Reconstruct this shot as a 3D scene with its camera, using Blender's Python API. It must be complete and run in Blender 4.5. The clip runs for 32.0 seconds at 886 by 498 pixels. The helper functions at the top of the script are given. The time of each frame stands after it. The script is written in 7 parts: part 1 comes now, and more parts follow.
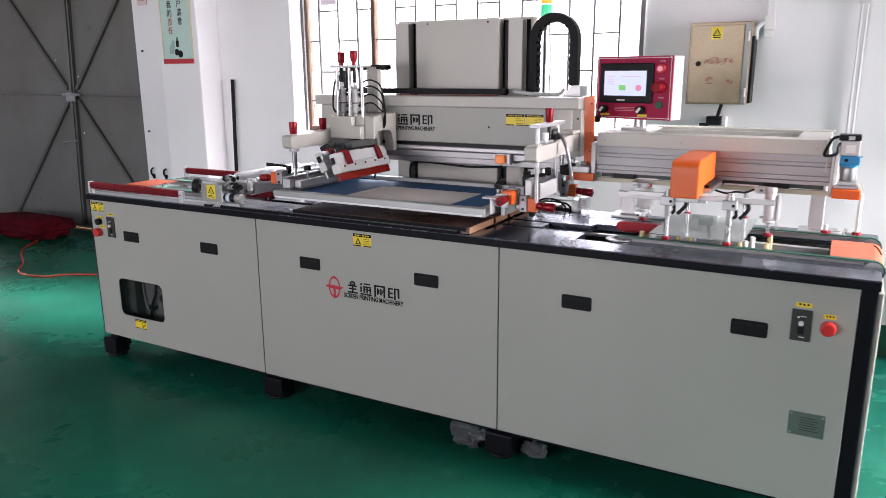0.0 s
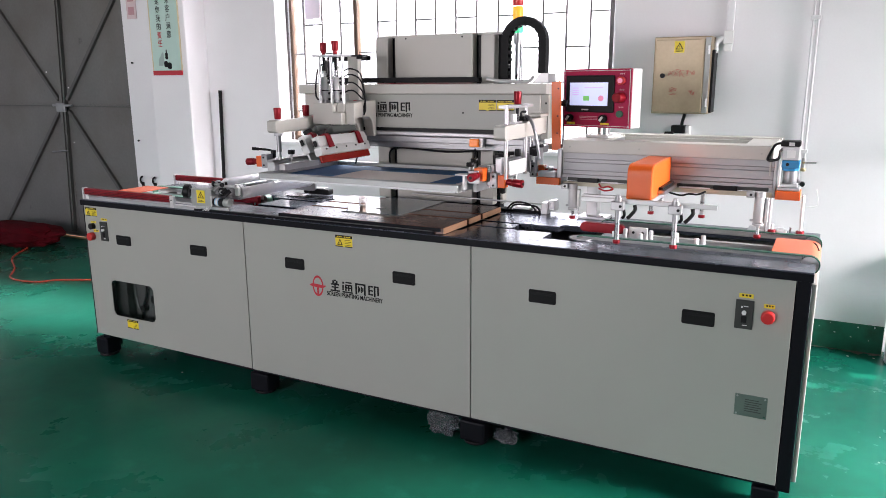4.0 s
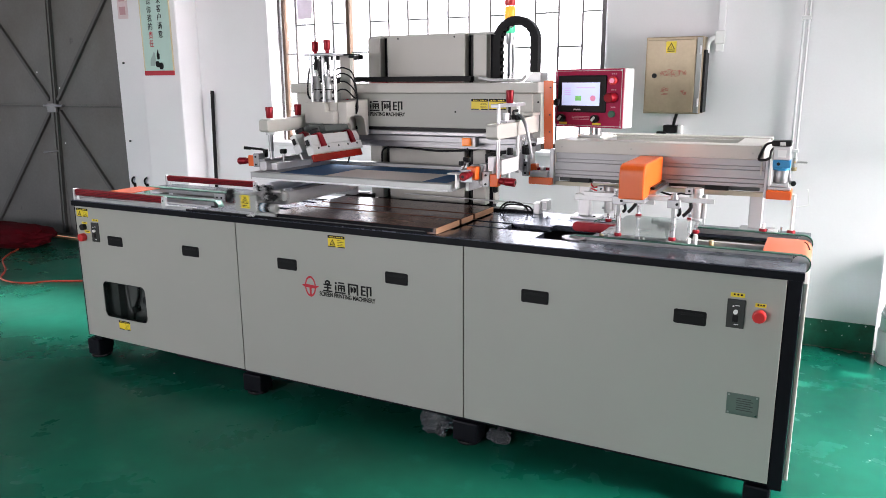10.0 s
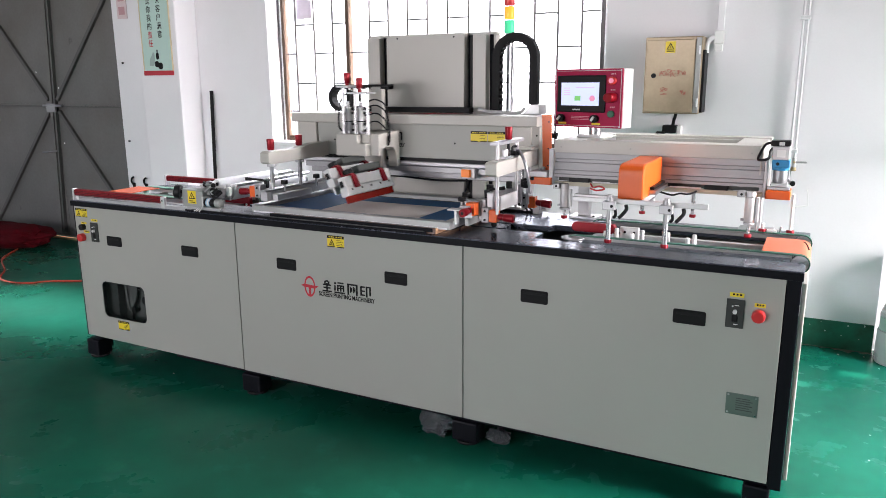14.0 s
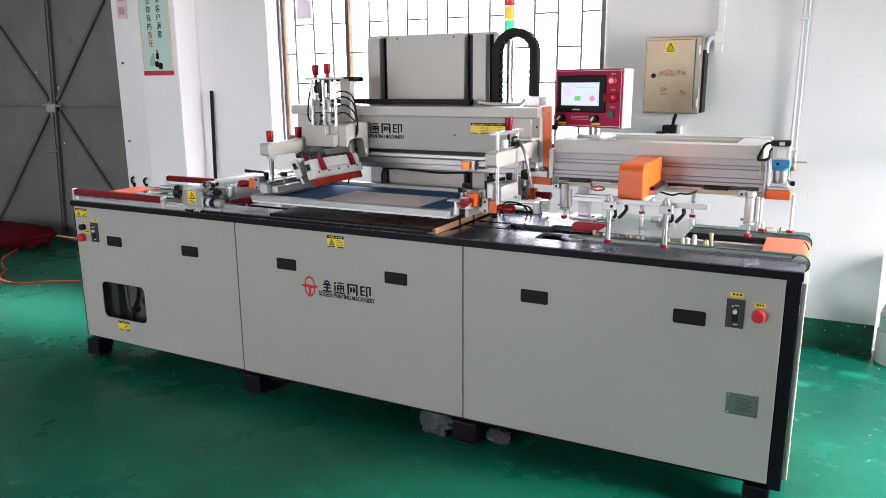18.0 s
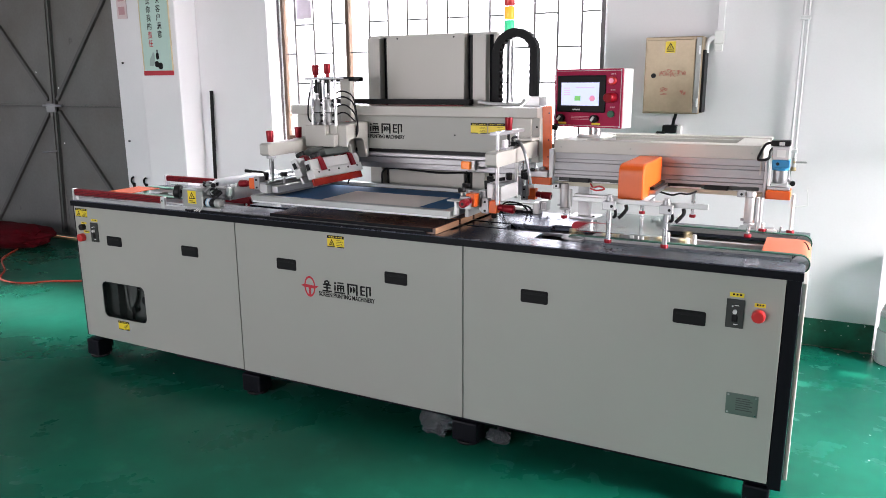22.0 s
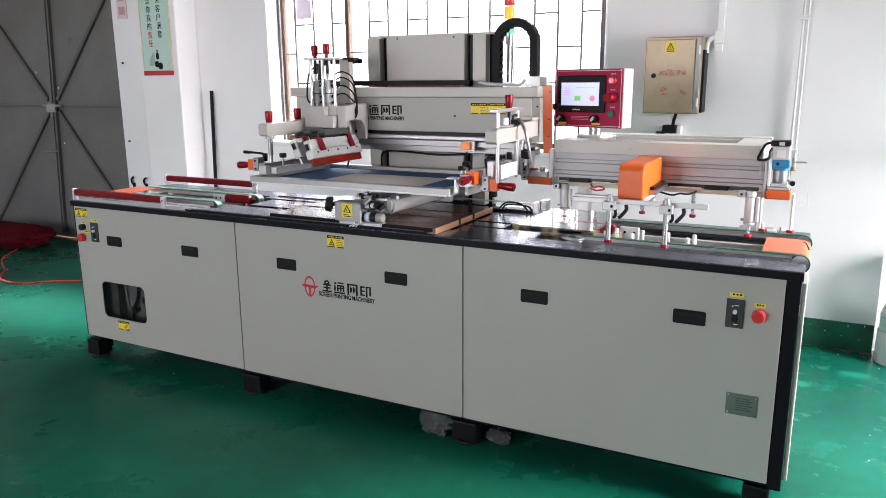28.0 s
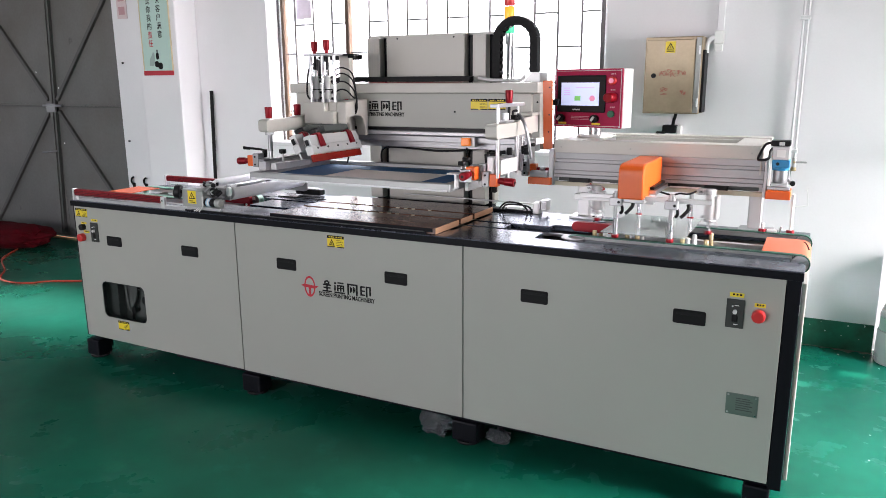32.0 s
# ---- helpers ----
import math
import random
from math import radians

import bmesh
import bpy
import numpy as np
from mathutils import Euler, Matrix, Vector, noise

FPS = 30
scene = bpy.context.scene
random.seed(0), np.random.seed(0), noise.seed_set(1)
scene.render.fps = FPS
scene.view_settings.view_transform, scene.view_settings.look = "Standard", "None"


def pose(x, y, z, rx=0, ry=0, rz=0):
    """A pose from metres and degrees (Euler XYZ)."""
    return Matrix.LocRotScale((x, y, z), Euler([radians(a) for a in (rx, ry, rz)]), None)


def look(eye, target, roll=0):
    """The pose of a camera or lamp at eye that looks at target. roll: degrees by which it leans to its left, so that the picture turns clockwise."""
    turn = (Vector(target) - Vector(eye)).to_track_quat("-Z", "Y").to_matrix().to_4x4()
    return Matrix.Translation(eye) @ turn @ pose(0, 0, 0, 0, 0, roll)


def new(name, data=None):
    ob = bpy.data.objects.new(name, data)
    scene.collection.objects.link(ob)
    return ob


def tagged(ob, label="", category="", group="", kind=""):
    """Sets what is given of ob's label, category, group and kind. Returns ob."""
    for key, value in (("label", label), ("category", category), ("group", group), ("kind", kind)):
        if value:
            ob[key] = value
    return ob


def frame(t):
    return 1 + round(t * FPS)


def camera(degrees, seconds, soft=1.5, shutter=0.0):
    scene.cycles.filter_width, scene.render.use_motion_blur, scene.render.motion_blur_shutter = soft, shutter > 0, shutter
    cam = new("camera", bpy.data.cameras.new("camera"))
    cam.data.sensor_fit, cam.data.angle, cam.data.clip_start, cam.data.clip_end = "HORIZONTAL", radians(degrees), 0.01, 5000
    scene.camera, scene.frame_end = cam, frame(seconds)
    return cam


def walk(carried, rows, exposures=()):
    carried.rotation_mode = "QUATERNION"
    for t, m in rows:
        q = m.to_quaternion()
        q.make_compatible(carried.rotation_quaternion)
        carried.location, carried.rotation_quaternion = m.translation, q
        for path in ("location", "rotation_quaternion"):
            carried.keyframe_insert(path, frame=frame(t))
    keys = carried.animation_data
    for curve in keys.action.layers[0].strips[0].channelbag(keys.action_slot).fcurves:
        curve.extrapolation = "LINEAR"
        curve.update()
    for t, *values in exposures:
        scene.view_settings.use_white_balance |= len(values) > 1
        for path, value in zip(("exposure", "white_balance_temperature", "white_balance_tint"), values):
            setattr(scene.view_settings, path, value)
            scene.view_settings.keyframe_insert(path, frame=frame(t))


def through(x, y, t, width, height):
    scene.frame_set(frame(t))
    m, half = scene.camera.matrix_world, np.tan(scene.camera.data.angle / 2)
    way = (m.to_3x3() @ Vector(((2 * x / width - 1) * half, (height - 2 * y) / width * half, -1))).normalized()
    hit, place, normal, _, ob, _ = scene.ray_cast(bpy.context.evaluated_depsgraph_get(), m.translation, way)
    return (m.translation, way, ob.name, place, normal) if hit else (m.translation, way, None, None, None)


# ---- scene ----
def shot(yaw, pitch, roll, x, y, z):
    """A camera pose from its heading, tilt and lean in degrees and its place."""
    return pose(x, y, z, 90 - pitch, 0, yaw) @ pose(0, 0, 0, 0, 0, roll)


PATH = [
    (0.0, shot(28.715, 13.62, -0.338, 3.273, -2.32, 1.437)),
    (0.5, shot(28.518, 13.087, -0.37, 3.353, -2.413, 1.44)),
    (1.0, shot(27.892, 13.006, -0.40, 3.355, -2.412, 1.437)),
    (1.5, shot(27.87, 12.76, -0.36, 3.407, -2.470, 1.442)),
    (2.0, shot(27.72, 12.76, -0.34, 3.406, -2.472, 1.441)),
    (2.5, shot(27.57, 12.78, -0.32, 3.407, -2.472, 1.441)),
    (3.0, shot(27.57, 12.78, -0.32, 3.407, -2.471, 1.440)),
    (3.5, shot(27.63, 12.81, -0.33, 3.406, -2.471, 1.440)),
    (5.5, shot(27.79, 12.82, -0.33, 3.406, -2.472, 1.440)),
    (8.5, shot(27.77, 12.81, -0.33, 3.406, -2.472, 1.440)),
    (9.0, shot(27.68, 12.80, -0.33, 3.407, -2.472, 1.440)),
    (9.5, shot(27.36, 12.81, -0.36, 3.409, -2.469, 1.440)),
    (10.0, shot(27.18, 12.82, -0.355, 3.409, -2.469, 1.440)),
    (10.5, shot(27.12, 12.82, -0.355, 3.409, -2.469, 1.440)),
    (11.0, shot(27.13, 12.82, -0.355, 3.409, -2.469, 1.440)),
    (32.0, shot(27.13, 12.82, -0.355, 3.409, -2.469, 1.440)),
]
cam = camera(62.21, 32.0, soft=0.86, shutter=0.5)
walk(cam, PATH, exposures=[(0.0, 1.645, 6420, 22), (1.5, 1.645, 6420, 20), (3.5, 1.655, 6420, 20), (6.0, 1.715, 6420, 18), (32.0, 1.715, 6420, 18)])

# ---- world, sun, the light in the openings and added lamps ----
world = bpy.data.worlds.new("sky")
scene.world = world
world.use_nodes = True
wn = world.node_tree
sky = wn.nodes.new("ShaderNodeTexSky")
sky.sky_type, sky.sun_disc = "NISHITA", False
sky.sun_elevation, sky.sun_rotation = radians(36), radians(83)
wn.nodes["Background"].inputs["Strength"].default_value = 0.05
wn.links.new(sky.outputs[0], wn.nodes["Background"].inputs["Color"])
sun = new("sun", bpy.data.lights.new("sun", "SUN"))
sun.data.energy, sun.data.angle, sun.data.color = 5.0, radians(0.5), (1, 0.95, 0.86)
sun.matrix_world = look((8.0, 1.0, 5.9), (0, 0, 0))


def opening_light(name, at, target, wide, high, watts, colour=(1, 1, 1)):
    lamp = new(name, bpy.data.lights.new(name, "AREA"))
    lamp.data.shape, lamp.data.size, lamp.data.size_y = "RECTANGLE", wide, high
    lamp.data.energy, lamp.data.color = watts, colour
    lamp.matrix_world = look(at, target)
    return lamp


opening_light("window_top_daylight", (1.0, 2.12, 2.30), (1.0, 0.3, 0.9), 2.35, 0.42, 32.3, (0.97, 0.98, 1.0))
opening_light("window_daylight", (1.05, 2.16, 1.75), (1.05, 0, 1.5), 2.3, 1.4, 10.5, (0.97, 0.98, 1.0))
opening_light("shutter_daylight", (-0.25, -6.95, 1.45), (-0.25, 0, 1.45), 4.2, 1.5, 77, (1.0, 0.97, 0.95))
# narrow beam added to make a pool of light on the left floor
side = opening_light("left_floor_spot", (-4.95, 0.25, 1.9), (-1.05, 0.45, 0.0), 0.6, 0.6, 3.6, (0.97, 1.0, 1.0))
side.data.spread = radians(12)
# lamp at the end of the added passage, lights the back wall from the right
opening_light("gate_daylight", (9.9, 0.30, 1.45), (0.0, 0.30, 1.45), 2.2, 2.1, 90, (1.0, 0.945, 0.925))
# fill lamp with a limited beam, added to brighten the right floor and wall
gateway = opening_light("right_floor_fill", (6.4, 0.62, 1.9), (3.85, 0.45, 0.0), 1.1, 1.3, 38, (1.0, 0.99, 0.97))
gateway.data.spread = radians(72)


# ---- materials ----
def material(name, colour, rough=0.5, metal=0.0, vary=0.08, scale=6.0, fine=60.0, bump=0.02, coat=0.0, spec=0.5, stretch=(1, 1, 1)):
    """A surface of one colour, varied by a broad and a fine noise, with fine relief."""
    m = bpy.data.materials.new(name)
    m.use_nodes = True
    nt = m.node_tree
    b = nt.nodes["Principled BSDF"]
    b.inputs["Metallic"].default_value = metal
    b.inputs["Coat Weight"].default_value = coat
    b.inputs["Specular IOR Level"].default_value = spec
    co = nt.nodes.new("ShaderNodeTexCoord")
    mp = nt.nodes.new("ShaderNodeMapping")
    mp.inputs["Scale"].default_value = stretch
    nt.links.new(co.outputs["Object"], mp.inputs["Vector"])
    n1, n2 = nt.nodes.new("ShaderNodeTexNoise"), nt.nodes.new("ShaderNodeTexNoise")
    for n, s in ((n1, scale), (n2, fine)):
        n.inputs["Scale"].default_value = s
        n.inputs["Detail"].default_value = 4
        nt.links.new(mp.outputs[0], n.inputs["Vector"])
    mixed = nt.nodes.new("ShaderNodeMath")
    mixed.operation = "MULTIPLY_ADD"
    mixed.inputs[1].default_value = 0.35
    nt.links.new(n2.outputs["Fac"], mixed.inputs[0])
    nt.links.new(n1.outputs["Fac"], mixed.inputs[2])
    ramp = nt.nodes.new("ShaderNodeMapRange")
    ramp.inputs["From Min"].default_value, ramp.inputs["From Max"].default_value = 0.35, 1.0
    ramp.inputs["To Min"].default_value, ramp.inputs["To Max"].default_value = 1 - vary, 1 + vary
    nt.links.new(mixed.outputs[0], ramp.inputs["Value"])
    tint = nt.nodes.new("ShaderNodeVectorMath")
    tint.operation = "SCALE"
    tint.inputs[0].default_value = colour
    nt.links.new(ramp.outputs[0], tint.inputs["Scale"])
    nt.links.new(tint.outputs[0], b.inputs["Base Color"])
    rr = nt.nodes.new("ShaderNodeMapRange")
    rr.inputs["To Min"].default_value, rr.inputs["To Max"].default_value = max(0.02, rough - 0.08), min(1, rough + 0.08)
    nt.links.new(n1.outputs["Fac"], rr.inputs["Value"])
    nt.links.new(rr.outputs[0], b.inputs["Roughness"])
    if bump:
        bp = nt.nodes.new("ShaderNodeBump")
        bp.inputs["Strength"].default_value, bp.inputs["Distance"].default_value = bump * 5, 0.002
        nt.links.new(n2.outputs["Fac"], bp.inputs["Height"])
        nt.links.new(bp.outputs[0], b.inputs["Normal"])
    return m


def glowing(name, colour, strength):
    m = material(name, colour, 0.3, vary=0.02)
    b = m.node_tree.nodes["Principled BSDF"]
    b.inputs["Emission Color"].default_value = (*colour, 1)
    b.inputs["Emission Strength"].default_value = strength
    return m


def clear(name, colour, rough=0.02, ior=1.5, through=1.0):
    m = material(name, colour, rough, vary=0.0, bump=0)
    b = m.node_tree.nodes["Principled BSDF"]
    b.inputs["Transmission Weight"].default_value, b.inputs["IOR"].default_value = through, ior
    return m


PLASTER = material("white_plaster", (0.855, 0.842, 0.862), 0.75, vary=0.04, scale=1.3, fine=90, bump=0.03)
CEILING = material("grey_ceiling", (0.22, 0.22, 0.225), 0.8, vary=0.1, scale=1.5, fine=40)
EPOXY = material("green_epoxy", (0.0015, 0.086, 0.053), 0.26, vary=0.34, scale=1.3, fine=11, bump=0.02, spec=0.15)
WAINSCOT = material("green_wall_paint", (0.008, 0.12, 0.07), 0.4, vary=0.3, scale=5, fine=50)
BEIGE = material("beige_powder_coat", (0.366, 0.372, 0.338), 0.42, vary=0.03, scale=2, fine=300, bump=0.02)
BEIGE_LIGHT = material("light_beige_enamel", (0.47, 0.455, 0.415), 0.38, vary=0.03, scale=3, fine=250, bump=0.02)
NAVY = material("dark_slate_frame", (0.0045, 0.005, 0.008), 0.5, spec=0.12, vary=0.15, scale=8, fine=120)
TABLE = material("dark_table_plate", (0.16, 0.18, 0.23), 0.19, metal=0.85, vary=0.15, scale=4, fine=90, bump=0.01)
PLATEN = material("brown_bakelite", (0.15, 0.072, 0.052), 0.20, spec=1.0, vary=0.15, scale=5, fine=80, bump=0.01, stretch=(0.3, 1, 1))
PLY = material("plywood_edge", (0.45, 0.25, 0.14), 0.6, vary=0.25, scale=10, fine=70, stretch=(1, 1, 6))
ALU = material("brushed_aluminium", (0.47, 0.47, 0.485), 0.46, metal=0.7, vary=0.08, scale=9, fine=150, stretch=(0.2, 1, 1))
ALU_MATT = material("anodised_aluminium", (0.57, 0.57, 0.575), 0.45, metal=0.55, vary=0.05, scale=6, fine=140)
ALU_WORN = material("worn_aluminium_frame", (0.37, 0.38, 0.375), 0.42, metal=0.5, vary=0.16, scale=5, fine=60, bump=0.03, stretch=(0.4, 0.4, 1))
SATIN = material("satin_aluminium", (0.60, 0.60, 0.60), 0.42, metal=0.25, vary=0.07, scale=8, fine=140)
PROFILE = material("matt_aluminium_profile", (0.37, 0.37, 0.38), 0.5, metal=0.35, vary=0.06, scale=8, fine=140, stretch=(0.2, 1, 1))
SWITCH_GREY = material("dark_switch_plate", (0.022, 0.024, 0.022), 0.45, vary=0.12, scale=12)
CHROME = material("polished_steel", (0.50, 0.50, 0.51), 0.28, metal=1.0, vary=0.04, bump=0)
PLATE_DARK = material("dark_grey_plate", (0.06, 0.068, 0.064), 0.5, vary=0.12, scale=12)
STEEL_PALE = material("pale_grey_enamel", (0.33, 0.34, 0.33), 0.42, metal=0.25, vary=0.10, scale=9, fine=120)
BLUE_PALE = material("pale_blue_label", (0.30, 0.50, 0.66), 0.4, vary=0.08)
STEEL = material("grey_steel", (0.30, 0.30, 0.31), 0.4, metal=0.7, vary=0.12, scale=12)
BLACK = material("black_plastic", (0.008, 0.008, 0.009), 0.45, spec=0.2, vary=0.2, scale=20)
RUBBER = material("black_rubber", (0.009, 0.009, 0.010), 0.6, spec=0.2, vary=0.2, scale=20)
RED = material("anodised_red", (0.23, 0.003, 0.010), 0.30, metal=0.35, spec=0.35, vary=0.12, scale=14, fine=120)
RED_PLASTIC = material("red_plastic", (0.55, 0.02, 0.02), 0.35, vary=0.06)
CRIMSON = material("crimson_panel", (0.36, 0.006, 0.055), 0.5, spec=0.25, vary=0.06, scale=8)
ORANGE = material("orange_plastic", (0.78, 0.12, 0.010), 0.38, vary=0.05, scale=5)
ORANGE_PALE = material("orange_sheet", (0.66, 0.135, 0.06), 0.4, vary=0.05, scale=5)
BLADE = material("red_orange_urethane", (0.27, 0.012, 0.006), 0.25, vary=0.2, scale=6)
BELT = material("green_belt", (0.03, 0.13, 0.09), 0.55, vary=0.2, scale=20, fine=200)
# paler copy of the belt green, for the light the left belts reflect
BELT_PALE = material("pale_sheen_belt", (0.13, 0.30, 0.23), 0.32, vary=0.2, scale=14, fine=200)
BLUE = material("blue_plastic", (0.02, 0.24, 0.50), 0.35, vary=0.06)
EMULSION = material("blue_screen_emulsion", (0.024, 0.110, 0.265), 0.6, vary=0.2, scale=5, fine=400, spec=0.25)
MESH = material("grey_screen_mesh", (0.70, 0.635, 0.60), 0.75, spec=0.2, vary=0.06, scale=4, fine=500)
WHITE_FILM = material("white_film", (0.80, 0.80, 0.82), 0.3, vary=0.03)
WHITE = material("white_plastic", (0.78, 0.78, 0.77), 0.35, vary=0.04)
YELLOW = material("yellow_label", (0.80, 0.62, 0.02), 0.45, vary=0.06)
INK = material("black_ink", (0.009, 0.009, 0.010), 0.6, spec=0.15, vary=0.1)
INK_RED = material("red_ink", (0.50, 0.015, 0.03), 0.5, vary=0.1)
SCRAWL = material("faded_red_marker", (0.36, 0.10, 0.07), 0.6, vary=0.25)
BRASS = material("brass", (0.52, 0.42, 0.24), 0.45, metal=0.6, vary=0.08)
GLASS = clear("glass_sheet", (0.80, 0.88, 0.86), 0.02, 1.9, 0.72)
PANE = clear("window_pane", (0.97, 0.98, 0.99))
SMOKED = clear("smoked_acrylic", (0.37, 0.40, 0.41), 0.02, 1.2, 1.0)
PLASTIC_BAG = clear("plastic_bag", (0.37, 0.40, 0.43), 0.2, 1.25, 0.85)
DOOR_GREY = material("grey_steel_door", (0.145, 0.143, 0.136), 0.55, metal=0.0, vary=0.3, scale=1.3, fine=40, bump=0.03)
DOOR_BAR = material("dark_door_bar", (0.085, 0.084, 0.08), 0.5, vary=0.2, scale=8)
RED_CLOTH = material("dark_red_cloth", (0.065, 0.002, 0.005), 0.95, spec=0.1, vary=0.3, scale=12, fine=220, bump=0.08)
CABLE_RED = material("orange_red_cable", (0.42, 0.035, 0.015), 0.45, vary=0.15)
TAN_STEEL = material("aged_steel_box", (0.36, 0.285, 0.19), 0.38, metal=0.35, vary=0.2, scale=3.5, fine=60)
WOOD = material("brown_window_wood", (0.095, 0.054, 0.032), 0.6, vary=0.35, scale=9, fine=90, stretch=(1, 1, 0.2))
IRON = material("window_bar_iron", (0.10, 0.09, 0.09), 0.5, vary=0.25, scale=20)
POSTER = material("mint_poster", (0.50, 0.68, 0.62), 0.6, vary=0.06, scale=5)
GOLD = material("gold_trim", (0.72, 0.62, 0.42), 0.4, metal=0.5, vary=0.1)
CONDUIT = material("white_conduit", (0.74, 0.74, 0.75), 0.4, vary=0.05)
SCREEN_ON = glowing("lit_touch_screen", (0.62, 0.70, 0.98), 0.19)
SCREEN_GREEN = glowing("screen_green", (0.20, 0.62, 0.16), 0.13)
SCREEN_PINK = glowing("screen_pink", (0.80, 0.30, 0.45), 0.11)
SCREEN_LILAC = glowing("screen_lilac", (0.66, 0.50, 0.80), 0.14)
LAMP_GREEN = glowing("green_lamp", (0.05, 0.65, 0.30), 0.18)
LAMP_AMBER = glowing("amber_lamp", (1.0, 0.40, 0.03), 0.21)
LAMP_RED = material("red_lamp", (0.6, 0.03, 0.03), 0.25)
# faint glow put into the sensor's orange; it is no lamp
SENSOR = glowing("glowing_orange_sensor", (1.0, 0.25, 0.03), 0.05)
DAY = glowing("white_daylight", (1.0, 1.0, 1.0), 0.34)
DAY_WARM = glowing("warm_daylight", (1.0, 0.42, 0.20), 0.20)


def worn(m, colour, scale, lo, hi, amount, stretch=(1, 1, 1)):
    """Stains of another colour and a duller gloss, where a broken noise is high."""
    nt = m.node_tree
    b = nt.nodes["Principled BSDF"]
    co, mp, n = nt.nodes.new("ShaderNodeTexCoord"), nt.nodes.new("ShaderNodeMapping"), nt.nodes.new("ShaderNodeTexNoise")
    mp.inputs["Scale"].default_value = stretch
    n.inputs["Scale"].default_value, n.inputs["Detail"].default_value, n.inputs["Roughness"].default_value = scale, 7, 0.62
    nt.links.new(co.outputs["Object"], mp.inputs["Vector"])
    nt.links.new(mp.outputs[0], n.inputs["Vector"])
    rng = nt.nodes.new("ShaderNodeMapRange")
    rng.inputs["From Min"].default_value, rng.inputs["From Max"].default_value, rng.inputs["To Max"].default_value = lo, hi, amount
    nt.links.new(n.outputs["Fac"], rng.inputs["Value"])
    mix = nt.nodes.new("ShaderNodeMix")
    mix.data_type = "RGBA"
    mix.inputs[7].default_value = (*colour, 1)
    nt.links.new(rng.outputs[0], mix.inputs[0])
    nt.links.new(b.inputs["Base Color"].links[0].from_socket, mix.inputs[6])
    nt.links.new(mix.outputs[2], b.inputs["Base Color"])
    dull = nt.nodes.new("ShaderNodeMath")
    dull.operation = "MULTIPLY_ADD"
    dull.inputs[1].default_value = 0.3
    nt.links.new(rng.outputs[0], dull.inputs[0])
    nt.links.new(b.inputs["Roughness"].links[0].from_socket, dull.inputs[2])
    nt.links.new(dull.outputs[0], b.inputs["Roughness"])


worn(EPOXY, (0.006, 0.042, 0.028), 0.8, 0.50, 0.74, 0.5)
worn(EPOXY, (0.03, 0.21, 0.15), 5.0, 0.58, 0.76, 0.4)
worn(EPOXY, (0.05, 0.065, 0.055), 16.0, 0.68, 0.78, 0.12)
worn(DOOR_GREY, (0.12, 0.10, 0.08), 1.1, 0.48, 0.70, 0.55)
worn(DOOR_GREY, (0.06, 0.058, 0.055), 7.0, 0.66, 0.74, 0.7)
worn(PLASTER, (0.76, 0.75, 0.75), 0.9, 0.50, 0.75, 0.5)
worn(TAN_STEEL, (0.17, 0.135, 0.09), 4.0, 0.48, 0.72, 0.4)
worn(WAINSCOT, (0.015, 0.05, 0.03), 9.0, 0.46, 0.66, 0.7)
worn(WAINSCOT, (0.55, 0.55, 0.52), 55.0, 0.72, 0.75, 0.8)
worn(BEIGE, (0.33, 0.32, 0.295), 1.4, 0.52, 0.78, 0.35)
worn(BEIGE_LIGHT, (0.42, 0.40, 0.36), 3.0, 0.55, 0.78, 0.4)
worn(PLATEN, (0.30, 0.19, 0.14), 3.0, 0.50, 0.75, 0.4, (0.3, 1, 1))
worn(TABLE, (0.11, 0.12, 0.15), 3.5, 0.48, 0.68, 0.6)
worn(ALU, (0.34, 0.34, 0.35), 7.0, 0.54, 0.74, 0.5)
worn(RED, (0.16, 0.006, 0.012), 8.0, 0.52, 0.72, 0.5)

# ---- building helpers ----
ORIGIN = {}


def thing(name, origin, label, category, group="", kind=""):
    """An Empty at the thing's base; its parts are built in world coordinates."""
    ob = new(name)
    ob.location = origin
    ob.empty_display_size = 0.05
    ORIGIN[ob.name] = Vector(origin)
    return tagged(ob, label, category, group, kind)


def mesh_of(name, bm, mat):
    me = bpy.data.meshes.new(name)
    for e in bm.edges:
        if len(e.link_faces) == 2 and e.calc_face_angle(0.0) > radians(40):
            e.smooth = False
    bm.to_mesh(me)
    bm.free()
    me.materials.append(mat)
    return me


def part(name, bm, mat, parent, label=""):
    org = ORIGIN[parent.name]
    bmesh.ops.translate(bm, verts=bm.verts, vec=-org)
    ob = new(name, mesh_of(name, bm, mat))
    ob.parent = parent
    ORIGIN[ob.name] = org
    return tagged(ob, label)


def solo(name, bm, mat, origin, label, category="", group="", kind=""):
    """A thing of one mesh."""
    bmesh.ops.translate(bm, verts=bm.verts, vec=-Vector(origin))
    ob = new(name, mesh_of(name, bm, mat))
    ob.location = origin
    ORIGIN[ob.name] = Vector(origin)
    return tagged(ob, label, category, group, kind)


def box(x0, x1, y0, y1, z0, z1, bevel=0.0, bm=None, segments=2):
    own = bmesh.new()
    bmesh.ops.create_cube(own, size=1)
    for v in own.verts:
        v.co = Vector((x0 + (v.co.x + 0.5) * (x1 - x0), y0 + (v.co.y + 0.5) * (y1 - y0), z0 + (v.co.z + 0.5) * (z1 - z0)))
    if bevel:
        bmesh.ops.bevel(own, geom=own.edges[:], offset=bevel, segments=segments, affect="EDGES", profile=0.5)
    return merge(bm, own)


